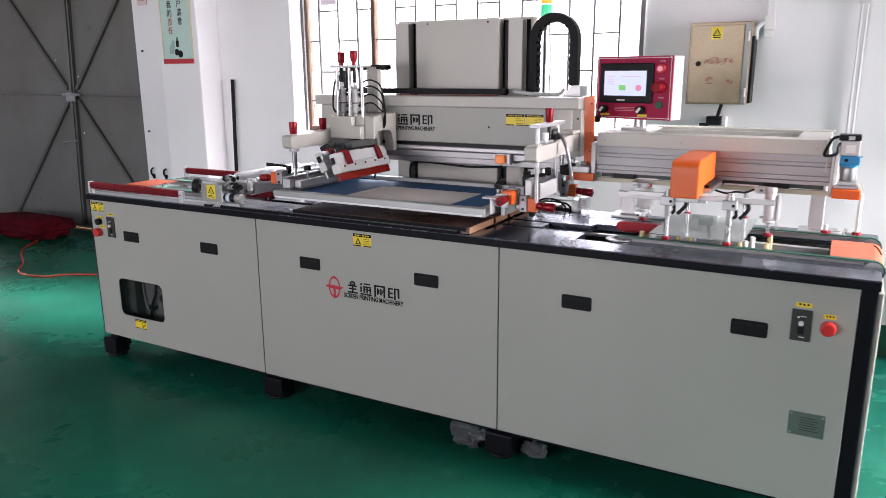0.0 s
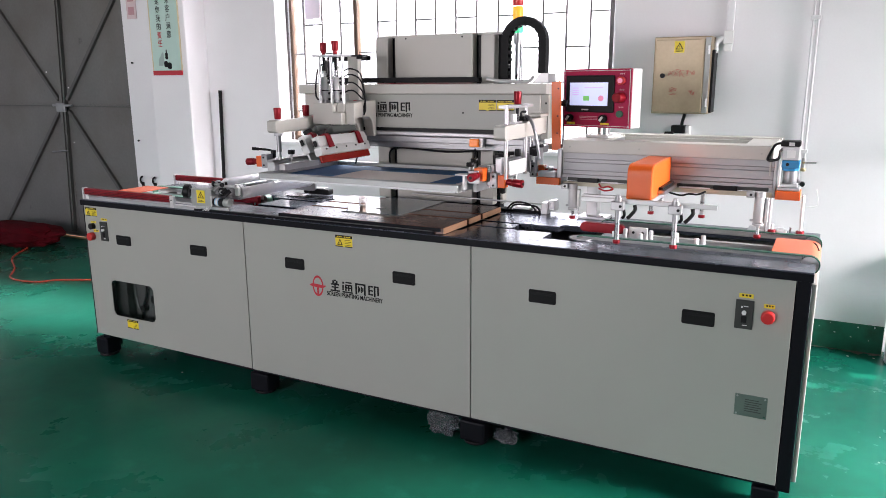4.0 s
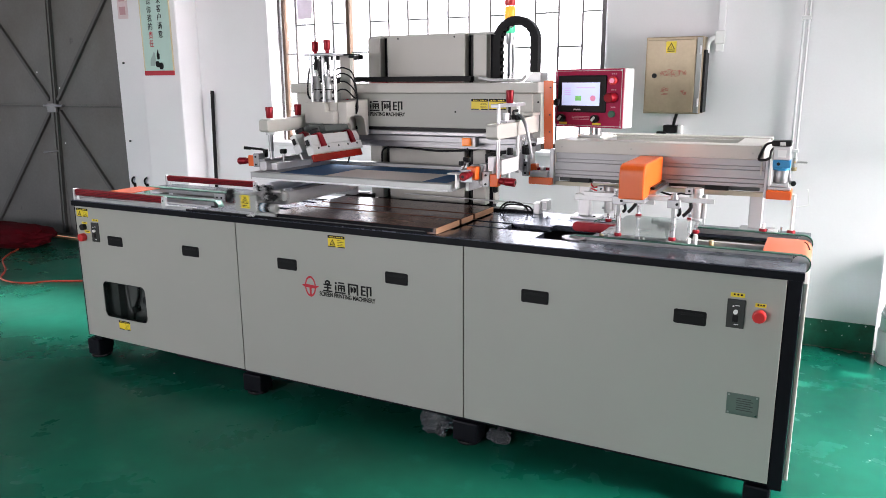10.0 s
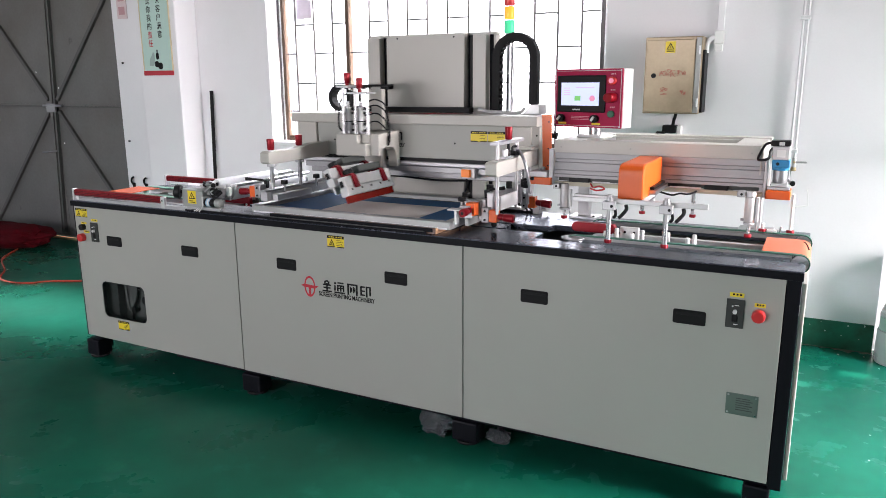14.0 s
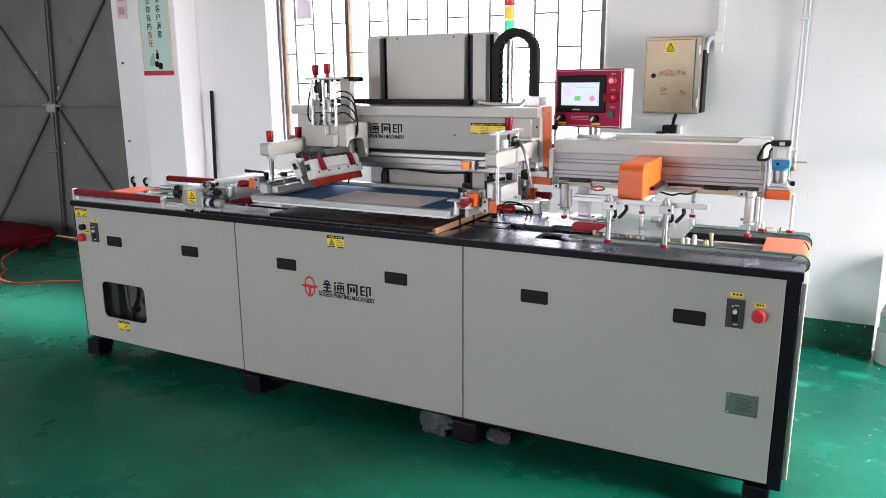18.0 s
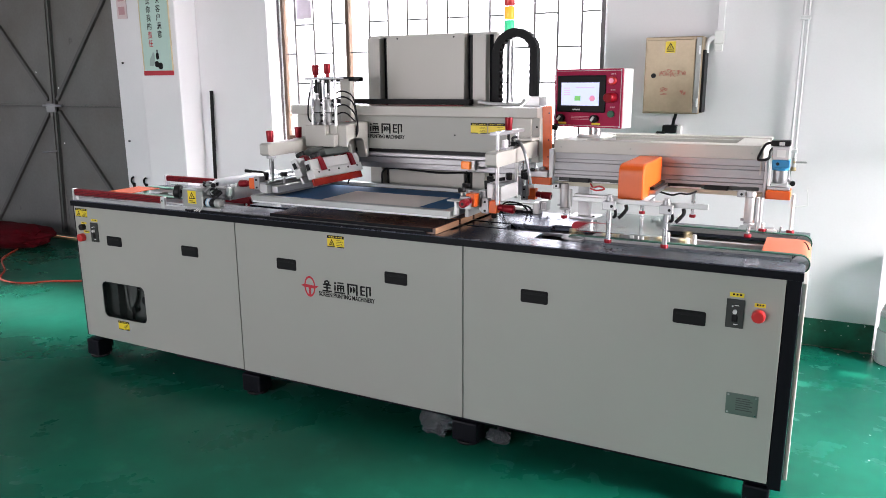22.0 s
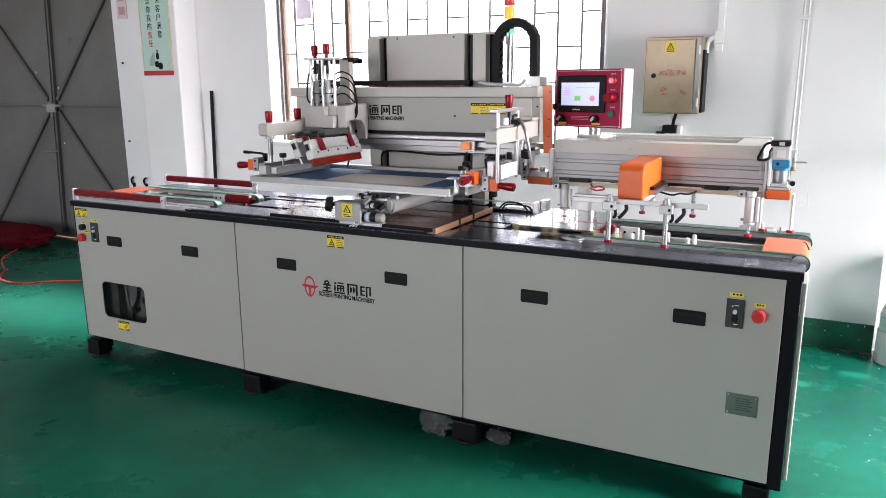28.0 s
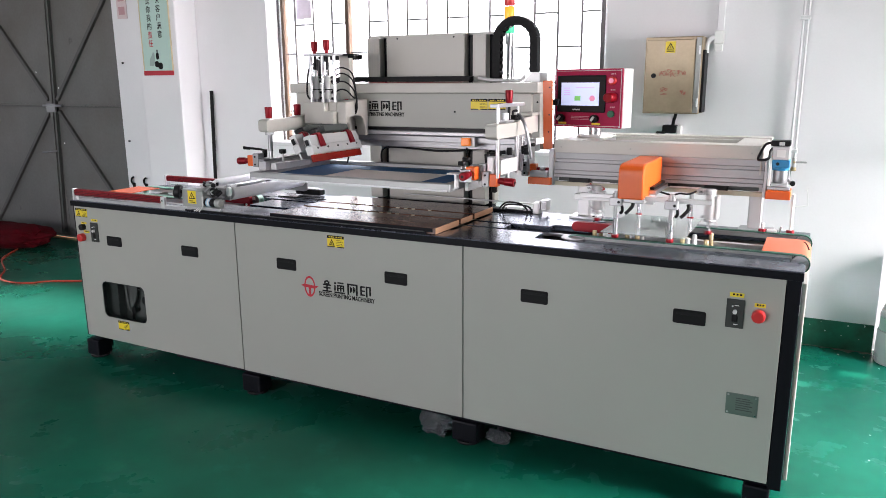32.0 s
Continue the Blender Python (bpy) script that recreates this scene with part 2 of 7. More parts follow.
def merge(bm, own):
    if bm is None:
        return own
    me = bpy.data.meshes.new("scratch")
    own.to_mesh(me)
    own.free()
    bm.from_mesh(me)
    bpy.data.meshes.remove(me)
    return bm


def rod(p0, p1, r, r2=None, sides=16, bevel=0.0, bm=None):
    p0, p1 = Vector(p0), Vector(p1)
    own = bmesh.new()
    d = p1 - p0
    bmesh.ops.create_cone(own, cap_ends=True, segments=sides, radius1=r, radius2=r if r2 is None else r2, depth=d.length)
    if bevel:
        rim = [e for e in own.edges if abs(e.verts[0].co.z - e.verts[1].co.z) < 1e-6]
        bmesh.ops.bevel(own, geom=rim, offset=bevel, segments=2, affect="EDGES", profile=0.5)
    for f in own.faces:
        f.smooth = len(f.verts) < 6
    m = Matrix.Translation((p0 + p1) / 2) @ d.to_track_quat("Z", "Y").to_matrix().to_4x4()
    bmesh.ops.transform(own, matrix=m, verts=own.verts)
    return merge(bm, own)


def prism(outline, axis, a, b, bevel=0.0, bm=None):
    """A flat outline pushed from a to b along an axis; outline in the other two axes, in order."""
    own = bmesh.new()
    put = {"x": lambda u, v, w: (w, u, v), "y": lambda u, v, w: (u, w, v), "z": lambda u, v, w: (u, v, w)}[axis]
    low = [own.verts.new(put(u, v, a)) for u, v in outline]
    high = [own.verts.new(put(u, v, b)) for u, v in outline]
    n = len(outline)
    own.faces.new(low)
    own.faces.new(high)
    for i in range(n):
        own.faces.new((low[i], low[(i + 1) % n], high[(i + 1) % n], high[i]))
    bmesh.ops.recalc_face_normals(own, faces=own.faces)
    if bevel:
        bmesh.ops.bevel(own, geom=own.edges[:], offset=bevel, segments=2, affect="EDGES", profile=0.5)
    return merge(bm, own)


def rounded(u0, u1, v0, v1, r, steps=6):
    pts = []
    for cu, cv, a0 in ((u1 - r, v1 - r, 0), (u0 + r, v1 - r, 90), (u0 + r, v0 + r, 180), (u1 - r, v0 + r, 270)):
        for i in range(steps + 1):
            a = radians(a0 + 90 * i / steps)
            pts.append((cu + r * math.cos(a), cv + r * math.sin(a)))
    return pts


def spline(points, steps=6):
    pts = [Vector(q) for q in points]
    out = []
    for i in range(len(pts) - 1):
        p0, p1, p2, p3 = pts[max(i - 1, 0)], pts[i], pts[i + 1], pts[min(i + 2, len(pts) - 1)]
        for k in range(steps):
            t = k / steps
            out.append(0.5 * (2 * p1 + (p2 - p0) * t + (2 * p0 - 5 * p1 + 4 * p2 - p3) * t * t + (3 * p1 - p0 - 3 * p2 + p3) * t ** 3))
    return out + [pts[-1]]


def tube(points, r, sides=8, steps=6, bm=None):
    path = spline(points, steps)
    own = bmesh.new()
    rings = []
    side = Vector((0.3, 0.2, 0.93))
    for i, q in enumerate(path):
        d = (path[min(i + 1, len(path) - 1)] - path[max(i - 1, 0)]).normalized()
        u = (side - d * side.dot(d)).normalized()
        side = u
        v = d.cross(u)
        rings.append([own.verts.new(q + r * (math.cos(a) * u + math.sin(a) * v)) for a in (2 * math.pi * k / sides for k in range(sides))])
    for a, b in zip(rings, rings[1:]):
        for k in range(sides):
            own.faces.new((a[k], a[(k + 1) % sides], b[(k + 1) % sides], b[k]))
    own.faces.new(rings[0][::-1])
    own.faces.new(rings[-1])
    bmesh.ops.recalc_face_normals(own, faces=own.faces)
    for f in own.faces:
        f.smooth = len(f.verts) == 4
    return merge(bm, own)


def words(text, size, m, depth=0.0006, bm=None, width=None):
    """Letters of the built-in font as a mesh in the plane of the pose m, centred."""
    cu = bpy.data.curves.new("letters", "FONT")
    cu.body, cu.size, cu.extrude, cu.offset = text, size, depth, size * (0.018 if text.isascii() else 0.006)
    cu.align_x, cu.align_y = "CENTER", "CENTER"
    ob = bpy.data.objects.new("letters", cu)
    scene.collection.objects.link(ob)
    bpy.context.view_layer.update()
    me = bpy.data.meshes.new_from_object(ob.evaluated_get(bpy.context.evaluated_depsgraph_get()))
    own = bmesh.new()
    own.from_mesh(me)
    bpy.data.objects.remove(ob)
    bpy.data.curves.remove(cu)
    bpy.data.meshes.remove(me)
    if width and own.verts:
        have = max(v.co.x for v in own.verts) - min(v.co.x for v in own.verts)
        bmesh.ops.scale(own, vec=(width / have, 1, 1), verts=own.verts)
    bmesh.ops.transform(own, matrix=m, verts=own.verts)
    return merge(bm, own)


FRONT = Matrix(((1, 0, 0), (0, 0, -1), (0, 1, 0))).to_4x4()  # a plane that faces the camera's side, -y


def on_front(x, y, z):
    return Matrix.Translation((x, y, z)) @ FRONT


def emblem(x, y, z, size):
    """The red mark of the maker: an upright ring crossed by a swept bar and a T."""
    own = bmesh.new()
    n = 32
    rings = [[own.verts.new((x + f * 0.31 * size * math.cos(a), yy, z + f * 0.5 * size * math.sin(a))) for a in (2 * math.pi * k / n for k in range(n))]
             for f, yy in ((1.0, y), (1.0, y - 0.0008), (0.80, y - 0.0008), (0.80, y))]
    for a, b in zip(rings, rings[1:] + rings[:1]):
        for k in range(n):
            own.faces.new((a[k], a[(k + 1) % n], b[(k + 1) % n], b[k]))
    bmesh.ops.recalc_face_normals(own, faces=own.faces)
    s = size
    prism([(x - 0.5 * s, z + 0.02 * s), (x - 0.3 * s, z + 0.1 * s), (x + 0.3 * s, z + 0.06 * s), (x + 0.5 * s, z + 0.06 * s), (x + 0.3 * s, z - 0.08 * s), (x - 0.3 * s, z - 0.06 * s)], "y", y - 0.0012, y, bm=own)
    prism([(x - 0.06 * s, z - 0.05 * s), (x + 0.06 * s, z - 0.05 * s), (x + 0.05 * s, z - 0.46 * s), (x - 0.05 * s, z - 0.46 * s)], "y", y - 0.0010, y, bm=own)
    return own


def maker_strokes(x0, x1, y, z0, z1):
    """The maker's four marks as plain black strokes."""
    own = bmesh.new()
    w = (x1 - x0) / 4
    h = z1 - z0
    rows = {0: [(0.1, 0.9, 0.0, 0.1), (0.2, 0.8, 0.30, 0.40), (0.15, 0.85, 0.55, 0.65), (0.45, 0.56, 0.05, 0.75), (0.28, 0.40, 0.68, 0.92), (0.60, 0.72, 0.68, 0.92), (0.40, 0.60, 0.88, 1.0)],
            1: [(0.05, 0.16, 0.2, 0.65), (0.05, 0.95, 0.0, 0.1), (0.3, 0.4, 0.18, 0.72), (0.80, 0.9, 0.18, 0.72), (0.55, 0.65, 0.18, 0.72), (0.3, 0.9, 0.62, 0.72), (0.3, 0.9, 0.40, 0.48), (0.35, 0.85, 0.86, 0.96), (0.06, 0.2, 0.78, 0.92)],
            2: [(0.08, 0.2, 0.0, 0.95), (0.82, 0.94, 0.0, 0.95), (0.08, 0.94, 0.85, 0.96), (0.30, 0.38, 0.2, 0.72), (0.40, 0.48, 0.3, 0.62), (0.56, 0.64, 0.2, 0.72), (0.68, 0.75, 0.3, 0.62)],
            3: [(0.08, 0.19, 0.1, 0.88), (0.08, 0.45, 0.1, 0.2), (0.08, 0.45, 0.45, 0.54), (0.12, 0.46, 0.8, 0.9), (0.55, 0.66, 0.0, 0.92), (0.84, 0.95, 0.15, 0.92), (0.55, 0.95, 0.82, 0.92)]}
    for i in range(4):
        for a, b, c, d in rows[i]:
            box(x0 + w * (i + 0.035 + 0.9 * a), x0 + w * (i + 0.055 + 0.9 * b), y - 0.001, y, z0 + h * (c - 0.012), z0 + h * (d + 0.012), bm=own)
    return own


def warning(parent, x0, x1, z0, z1, y=0.0, triangle=True):
    """A yellow caution label with a black head and a triangle."""
    lab = part("warning_label", box(x0, x1, y - 0.0012, y, z0, z1), YELLOW, parent, "yellow caution label with black bars")
    h, w = z1 - z0, x1 - x0
    own = box(x0, x1, y - 0.0018, y - 0.0012, z1 - 0.24 * h, z1)
    box(x0, x0 + 0.45 * w, y - 0.0018, y - 0.0012, z0, z0 + 0.08 * h, bm=own)
    box(x0 + 0.58 * w, x1, y - 0.0018, y - 0.0012, z0, z0 + 0.08 * h, bm=own)
    if triangle:
        cx, cz, r = x0 + 0.27 * w, z0 + 0.42 * h, 0.27 * h
        out = [(cx - r * 1.05, cz - r), (cx + r * 1.05, cz - r), (cx, cz + r)]
        prism(out, "y", y - 0.0018, y - 0.0012, bm=own)
        hole = [(cx - r * 0.6, cz - r * 0.72), (cx + r * 0.6, cz - r * 0.72), (cx, cz + r * 0.5)]
        part("mark", prism(hole, "y", y - 0.0022, y - 0.0018), YELLOW, lab)
        box(cx - r * 0.09, cx + r * 0.09, y - 0.0026, y - 0.0022, cz - r * 0.55, cz + r * 0.1, bm=own)
    for i in range(4):
        z = z0 + h * (0.17 + 0.14 * i)
        box(x0 + w * 0.55, x0 + w * (0.94 - 0.07 * (i % 2)), y - 0.0018, y - 0.0012, z, z + h * 0.028, bm=own)
    tagged(part("print", own, INK, lab), kind="stuff")
    own = bmesh.new()
    for i in range(6):
        a = x0 + w * (0.10 + 0.14 * i)
        box(a, a + w * (0.09 if i != 2 else 0.04), y - 0.0022, y - 0.0018, z1 - 0.17 * h, z1 - 0.08 * h, bm=own)
    tagged(part("head_print", own, YELLOW, lab), kind="stuff")
    return lab


# ---- the room ----
WALL_Y, X_L, X_R, Y_F, TOP = 1.907, -5.0, 6.5, -7.0, 3.6
tagged(solo("floor", box(X_L, X_R, Y_F, 3.2, -0.12, 0.0), EPOXY, (0, 0, 0), "glossy green epoxy workshop floor with dull stains"), kind="structure")
tagged(solo("ceiling", box(X_L - 0.2, X_R + 0.2, Y_F - 0.2, 2.3, TOP, TOP + 0.15), CEILING, (0, 0, TOP), "plain grey ceiling"), kind="structure")
WIN_X0, WIN_X1, WIN_Z0, WIN_Z1 = -0.262, 2.242, 0.985, 2.55
wall = box(-1.0, WIN_X0, WALL_Y, WALL_Y + 0.24, 0, TOP)
box(WIN_X1, 3.76, WALL_Y, WALL_Y + 0.24, 0, TOP, bm=wall)
box(WIN_X0, WIN_X1, WALL_Y, WALL_Y + 0.24, 0, WIN_Z0, bm=wall)
box(WIN_X0, WIN_X1, WALL_Y, WALL_Y + 0.24, WIN_Z1, TOP, bm=wall)
tagged(solo("wall_north", wall, PLASTER, (0, WALL_Y, 0), "white plastered wall with a barred window opening"), kind="structure")
box_w = box(2.4, 3.757, WALL_Y - 0.006, WALL_Y - 0.001, 0.0, 0.155)
tagged(solo("wainscot", box_w, WAINSCOT, (3, WALL_Y, 0), "green painted wall base with chipped spots"), kind="structure")
pier = box(-1.71, -1.36, 1.77, WALL_Y + 0.24, 0, TOP, 0.008)
box(-1.36, -0.955, 1.70, WALL_Y + 0.24, 0, TOP, 0.008, bm=pier)
tagged(solo("pillar", pier, PLASTER, (-1.3, 1.8, 0), "white plastered pillar between the door and the wall"), kind="structure")
tagged(solo("wall_east_end", box(3.761, 4.02, WALL_Y + 0.05, WALL_Y + 0.24, 0, TOP), PLASTER, (3.9, WALL_Y, 0), "white wall end"), kind="structure")
far = box(4.02, X_R, 2.9, 3.1, 0, TOP)
box(X_L, -4.405, 2.03, 2.25, 0, TOP, bm=far)
box(-4.405, -1.72, 2.03, 2.25, 3.31, TOP, bm=far)
tagged(solo("wall_north_east", far, PLASTER, (4.5, 2.9, 0), "white plain wall"), kind="structure")
side = box(X_L - 0.2, X_L, Y_F, -1.9, 0, TOP)
box(X_L - 0.2, X_L, 0.7, 2.25, 0, TOP, bm=side)
box(X_L - 0.2, X_L, -1.9, 0.7, 2.5, TOP, bm=side)
tagged(solo("wall_west", side, PLASTER, (X_L, 0, 0), "white plain wall out of view with a gateway added for a lamp"), kind="structure")
side = box(X_R, X_R + 0.2, Y_F, -1.2, 0, TOP)
box(X_R, X_R + 0.2, -1.2, 1.6, 2.7, TOP, bm=side)
# holes added in the unseen wall to cast three sun patches on the floor
holes = [(1.845, 1.915, 2.03, 2.145), (1.65, 1.70, 2.235, 2.285), (1.64, 1.69, 2.16, 2.205)]
cuts_y, cuts_z = [1.6, 1.64, 1.65, 1.69, 1.70, 1.845, 1.915, 3.1], [0, 2.03, 2.145, 2.16, 2.205, 2.235, 2.285, TOP]
for ya, yb in zip(cuts_y, cuts_y[1:]):
    for za, zb in zip(cuts_z, cuts_z[1:]):
        if not any(h[0] <= ya and yb <= h[1] and h[2] <= za and zb <= h[3] for h in holes):
            box(X_R, X_R + 0.012, ya, yb, za, zb, bm=side)
tagged(solo("wall_east", side, PLASTER, (X_R, 0, 0), "white plain wall out of view with a gateway added for a lamp"), kind="structure")
# unseen passage added behind the gateway: carries the gate lamp, keeps the sun out
hall = box(X_R + 0.2, 10.2, 1.60, 1.63, 0, TOP)
box(X_R + 0.2, 10.2, -1.4, -1.2, 0, TOP, bm=hall)
box(9.95, 10.2, -1.2, 1.6, 2.6, TOP, bm=hall)
tagged(solo("wall_passage", hall, PLASTER, (8.3, 0, 0), "white plain walls of the added unseen passage"), kind="structure")
tagged(solo("ceiling_passage", box(X_R + 0.2, 10.2, -1.4, 1.8, TOP + 0.001, TOP + 0.15), CEILING, (8.3, 0, TOP), "plain grey ceiling of the added unseen passage"), kind="structure")
tagged(solo("floor_passage", box(X_R, 10.2, -1.4, 1.8, -0.12, 0.0), EPOXY, (8.3, 0, 0), "green epoxy floor of the added unseen passage"), kind="structure")
side = box(X_L, -3.5, Y_F - 0.2, Y_F, 0, TOP)
box(2.7, X_R, Y_F - 0.2, Y_F, 0, TOP, bm=side)
box(-3.5, 2.7, Y_F - 0.2, Y_F, 0, 0.6, bm=side)
box(-3.5, 2.7, Y_F - 0.2, Y_F, 3.35, TOP, bm=side)
tagged(solo("wall_south", side, PLASTER, (0, Y_F, 0), "white plain wall with a wide opening"), kind="structure")
tagged(solo("ground", box(-60, 60, -60, 60, -0.5, -0.13), material("yard_concrete", (0.35, 0.34, 0.32), 0.8, vary=0.15), (0, 0, -0.5), "pale concrete yard outside"), kind="structure")
tagged(solo("backdrop", box(-6, 9, 5.0, 5.1, -0.12, 7), DAY, (1, 5, 0), "overexposed daylight outside the window"), kind="structure")


def build_window():
    win = thing("window_1", (1.05, WALL_Y, WIN_Z0), "old wooden window with a brick-pattern iron grille", "window", kind="structure")
    y0, y1 = WALL_Y + 0.125, WALL_Y + 0.175
    z0, z1 = WIN_Z0 + 0.03, WIN_Z1
    part("window_frame", box(WIN_X0 + 0.001, WIN_X0 + 0.016, y0 - 0.006, y1, z0, z1, 0.003), IRON, win, "rusty iron edge")
    part("window_frame", box(WIN_X0 + 0.0165, WIN_X0 + 0.029, y0, y1, z0, z1, 0.003), CONDUIT, win, "flaking white paint edge")
    part("window_frame", box(WIN_X0 + 0.0295, WIN_X0 + 0.052, y0, y1, z0, z1, 0.004), WOOD, win, "weathered brown side post")
    for z in (1.30, 1.72, 2.2):
        part("hinge", box(WIN_X0 + 0.010, WIN_X0 + 0.024, y0 - 0.014, y0 - 0.0065, z, z + 0.055, 0.003), IRON, win)
    part("window_frame", box(WIN_X1 - 0.045, WIN_X1 - 0.001, y0, y1, z0, z1, 0.004), CONDUIT, win)
    part("window_frame", box(WIN_X1 - 0.072, WIN_X1 - 0.0455, y0 + 0.004, y1, z0 + 0.036, z1 - 0.051, 0.003), IRON, win, "dark casement edge")
    part("window_frame", box(WIN_X0 + 0.053, WIN_X1 - 0.0455, y0, y1, z1 - 0.05, z1, 0.004), WOOD, win)
    part("window_frame", box(WIN_X0 + 0.053, WIN_X1 - 0.0455, y0, y1, z0, z0 + 0.035, 0.004), WOOD, win, "weathered brown bottom rail")
    part("mullion", box(0.341, 0.371, y0 - 0.008, y1, z0 + 0.036, z1 - 0.051, 0.004), WOOD, win, "brown wooden mullion")
    part("window_sill", box(WIN_X0 + 0.002, WIN_X1 - 0.002, WALL_Y - 0.03, WALL_Y + 0.235, WIN_Z0, WIN_Z0 + 0.0295, 0.005), PLASTER, win)
    for x0, x1 in ((WIN_X0 + 0.053, 0.337), (0.375, 1.36), (1.36, WIN_X1 - 0.073)):
        pane = part("pane", box(x0 + 0.001, x1 - 0.001, y0 + 0.03, y0 + 0.034, z0 + 0.036, z1 - 0.051), PANE, win)
        pane.visible_shadow = False
    xs = [WIN_X0 + 0.052, -0.112, 0.054, 0.216, 0.356] + [0.531 + 0.152 * i for i in range(11)] + [WIN_X1 - 0.072]
    yb = y0 + 0.012
    for i, x in enumerate(xs[1:-1]):
        if i != 3:
            part("bar", box(x - 0.005, x + 0.005, yb, yb + 0.010, z0 + 0.036, z1 - 0.051), IRON, win)
    for i, (xa, xb) in enumerate(zip(xs, xs[1:])):
        for k in range(5):
            z = (1.851 if i % 2 else 1.648) - 0.416 * 2 + 0.416 * k
            if z0 + 0.06 < z < z1 - 0.06:
                part("rung", box(xa + 0.0055, xb - 0.0055, yb + 0.001, yb + 0.008, z - 0.0045, z + 0.0045), IRON, win)
    part("paper", box(-0.10, 0.035, y0 + 0.023, y0 + 0.029, 1.895, 2.07), material("pink_paper", (0.84, 0.74, 0.84), 0.7), win, "faded pink paper notice on the pane")
    return win


build_window()


def build_steel_door():
    y = 2.03
    d = thing("door_1", (-2.8, y, 0), "grey double steel door with diagonal bracing bars", "door", kind="structure")
    mid = -2.88
    part("leaf", box(-4.40, mid - 0.0008, y, y + 0.05, 0.03, 3.3, 0.004), DOOR_GREY, d)
    part("sill_plate", box(-4.4, -3.205, y + 0.01, y + 0.04, 0.0, 0.029), STEEL, d)
    part("sill_plate", box(-3.2045, -2.6155, y + 0.018, y + 0.04, 0.0105, 0.029), STEEL, d)
    part("sill_plate", box(-2.615, -1.72, y + 0.01, y + 0.04, 0.0, 0.029), STEEL, d)
    part("leaf", box(mid + 0.0008, -1.30, y, y + 0.05, 0.03, 3.3, 0.004), DOOR_GREY, d)

    def bar(x0, z0, x1, z1, w=0.032, deep=0.028, mat=DOOR_BAR):
        a, b = Vector((x0, 0, z0)), Vector((x1, 0, z1))
        n = (b - a).normalized()
        s = Vector((-n.z, 0, n.x)) * w / 2
        own = prism([(a.x + s.x, a.z + s.z), (b.x + s.x, b.z + s.z), (b.x - s.x, b.z - s.z), (a.x - s.x, a.z - s.z)], "y", y - deep, y - 0.001)
        part("brace", own, mat, d)
    zc = 1.25
    for x0, z0, x1, z1 in ((-2.95, 1.30, -4.05, 2.55), (-2.83, 1.30, -1.70, 2.57), (-2.95, 1.20, -4.0, 0.05), (-2.82, 1.20, -1.85, 0.05)):
        bar(x0, z0, x1, z1, 0.03)
    for s in (-1, 1):
        bar(mid + s * 0.05, zc + 0.006, mid + s * 1.5, zc + 0.006, 0.014, 0.028, DOOR_GREY)
        # dark strip painted in for the shade under the crossbar
        bar(mid + s * 0.05, zc - 0.007, mid + s * 1.5, zc - 0.007, 0.009, 0.028)
        bar(mid + s * 0.024 - 0.08, 0.06, mid + s * 0.024 + 0.13, 3.28, 0.036 if s < 0 else 0.020, 0.032, DOOR_GREY if s < 0 else DOOR_BAR)
    part("hinge_bolt", rod((mid - 0.11, y - 0.05, zc), (mid + 0.15, y - 0.05, zc), 0.012), STEEL, d, "sliding bolt")
    part("latch", box(mid - 0.06, mid + 0.06, y - 0.06, y - 0.036, zc - 0.06, zc + 0.02, 0.006), STEEL, d)
    part("door_handle", rod((mid - 0.18, y - 0.06, 0.82), (mid + 0.03, y - 0.06, 0.84), 0.008), STEEL, d)
    # glowing discs and a strip stand in for daylight leaking through the door
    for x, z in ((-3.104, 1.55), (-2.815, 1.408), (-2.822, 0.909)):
        part("pinhole_glow", rod((x, y - 0.0015, z), (x, y + 0.0005, z), 0.0055, sides=10), DAY, d, "glowing disc for a small hole with daylight behind")
    part("crack_glow", box(-3.15, -2.66, y + 0.020, y + 0.024, 0.001, 0.006), DAY_WARM, d, "glowing strip for daylight in the crack under the door")
    return d


build_steel_door()


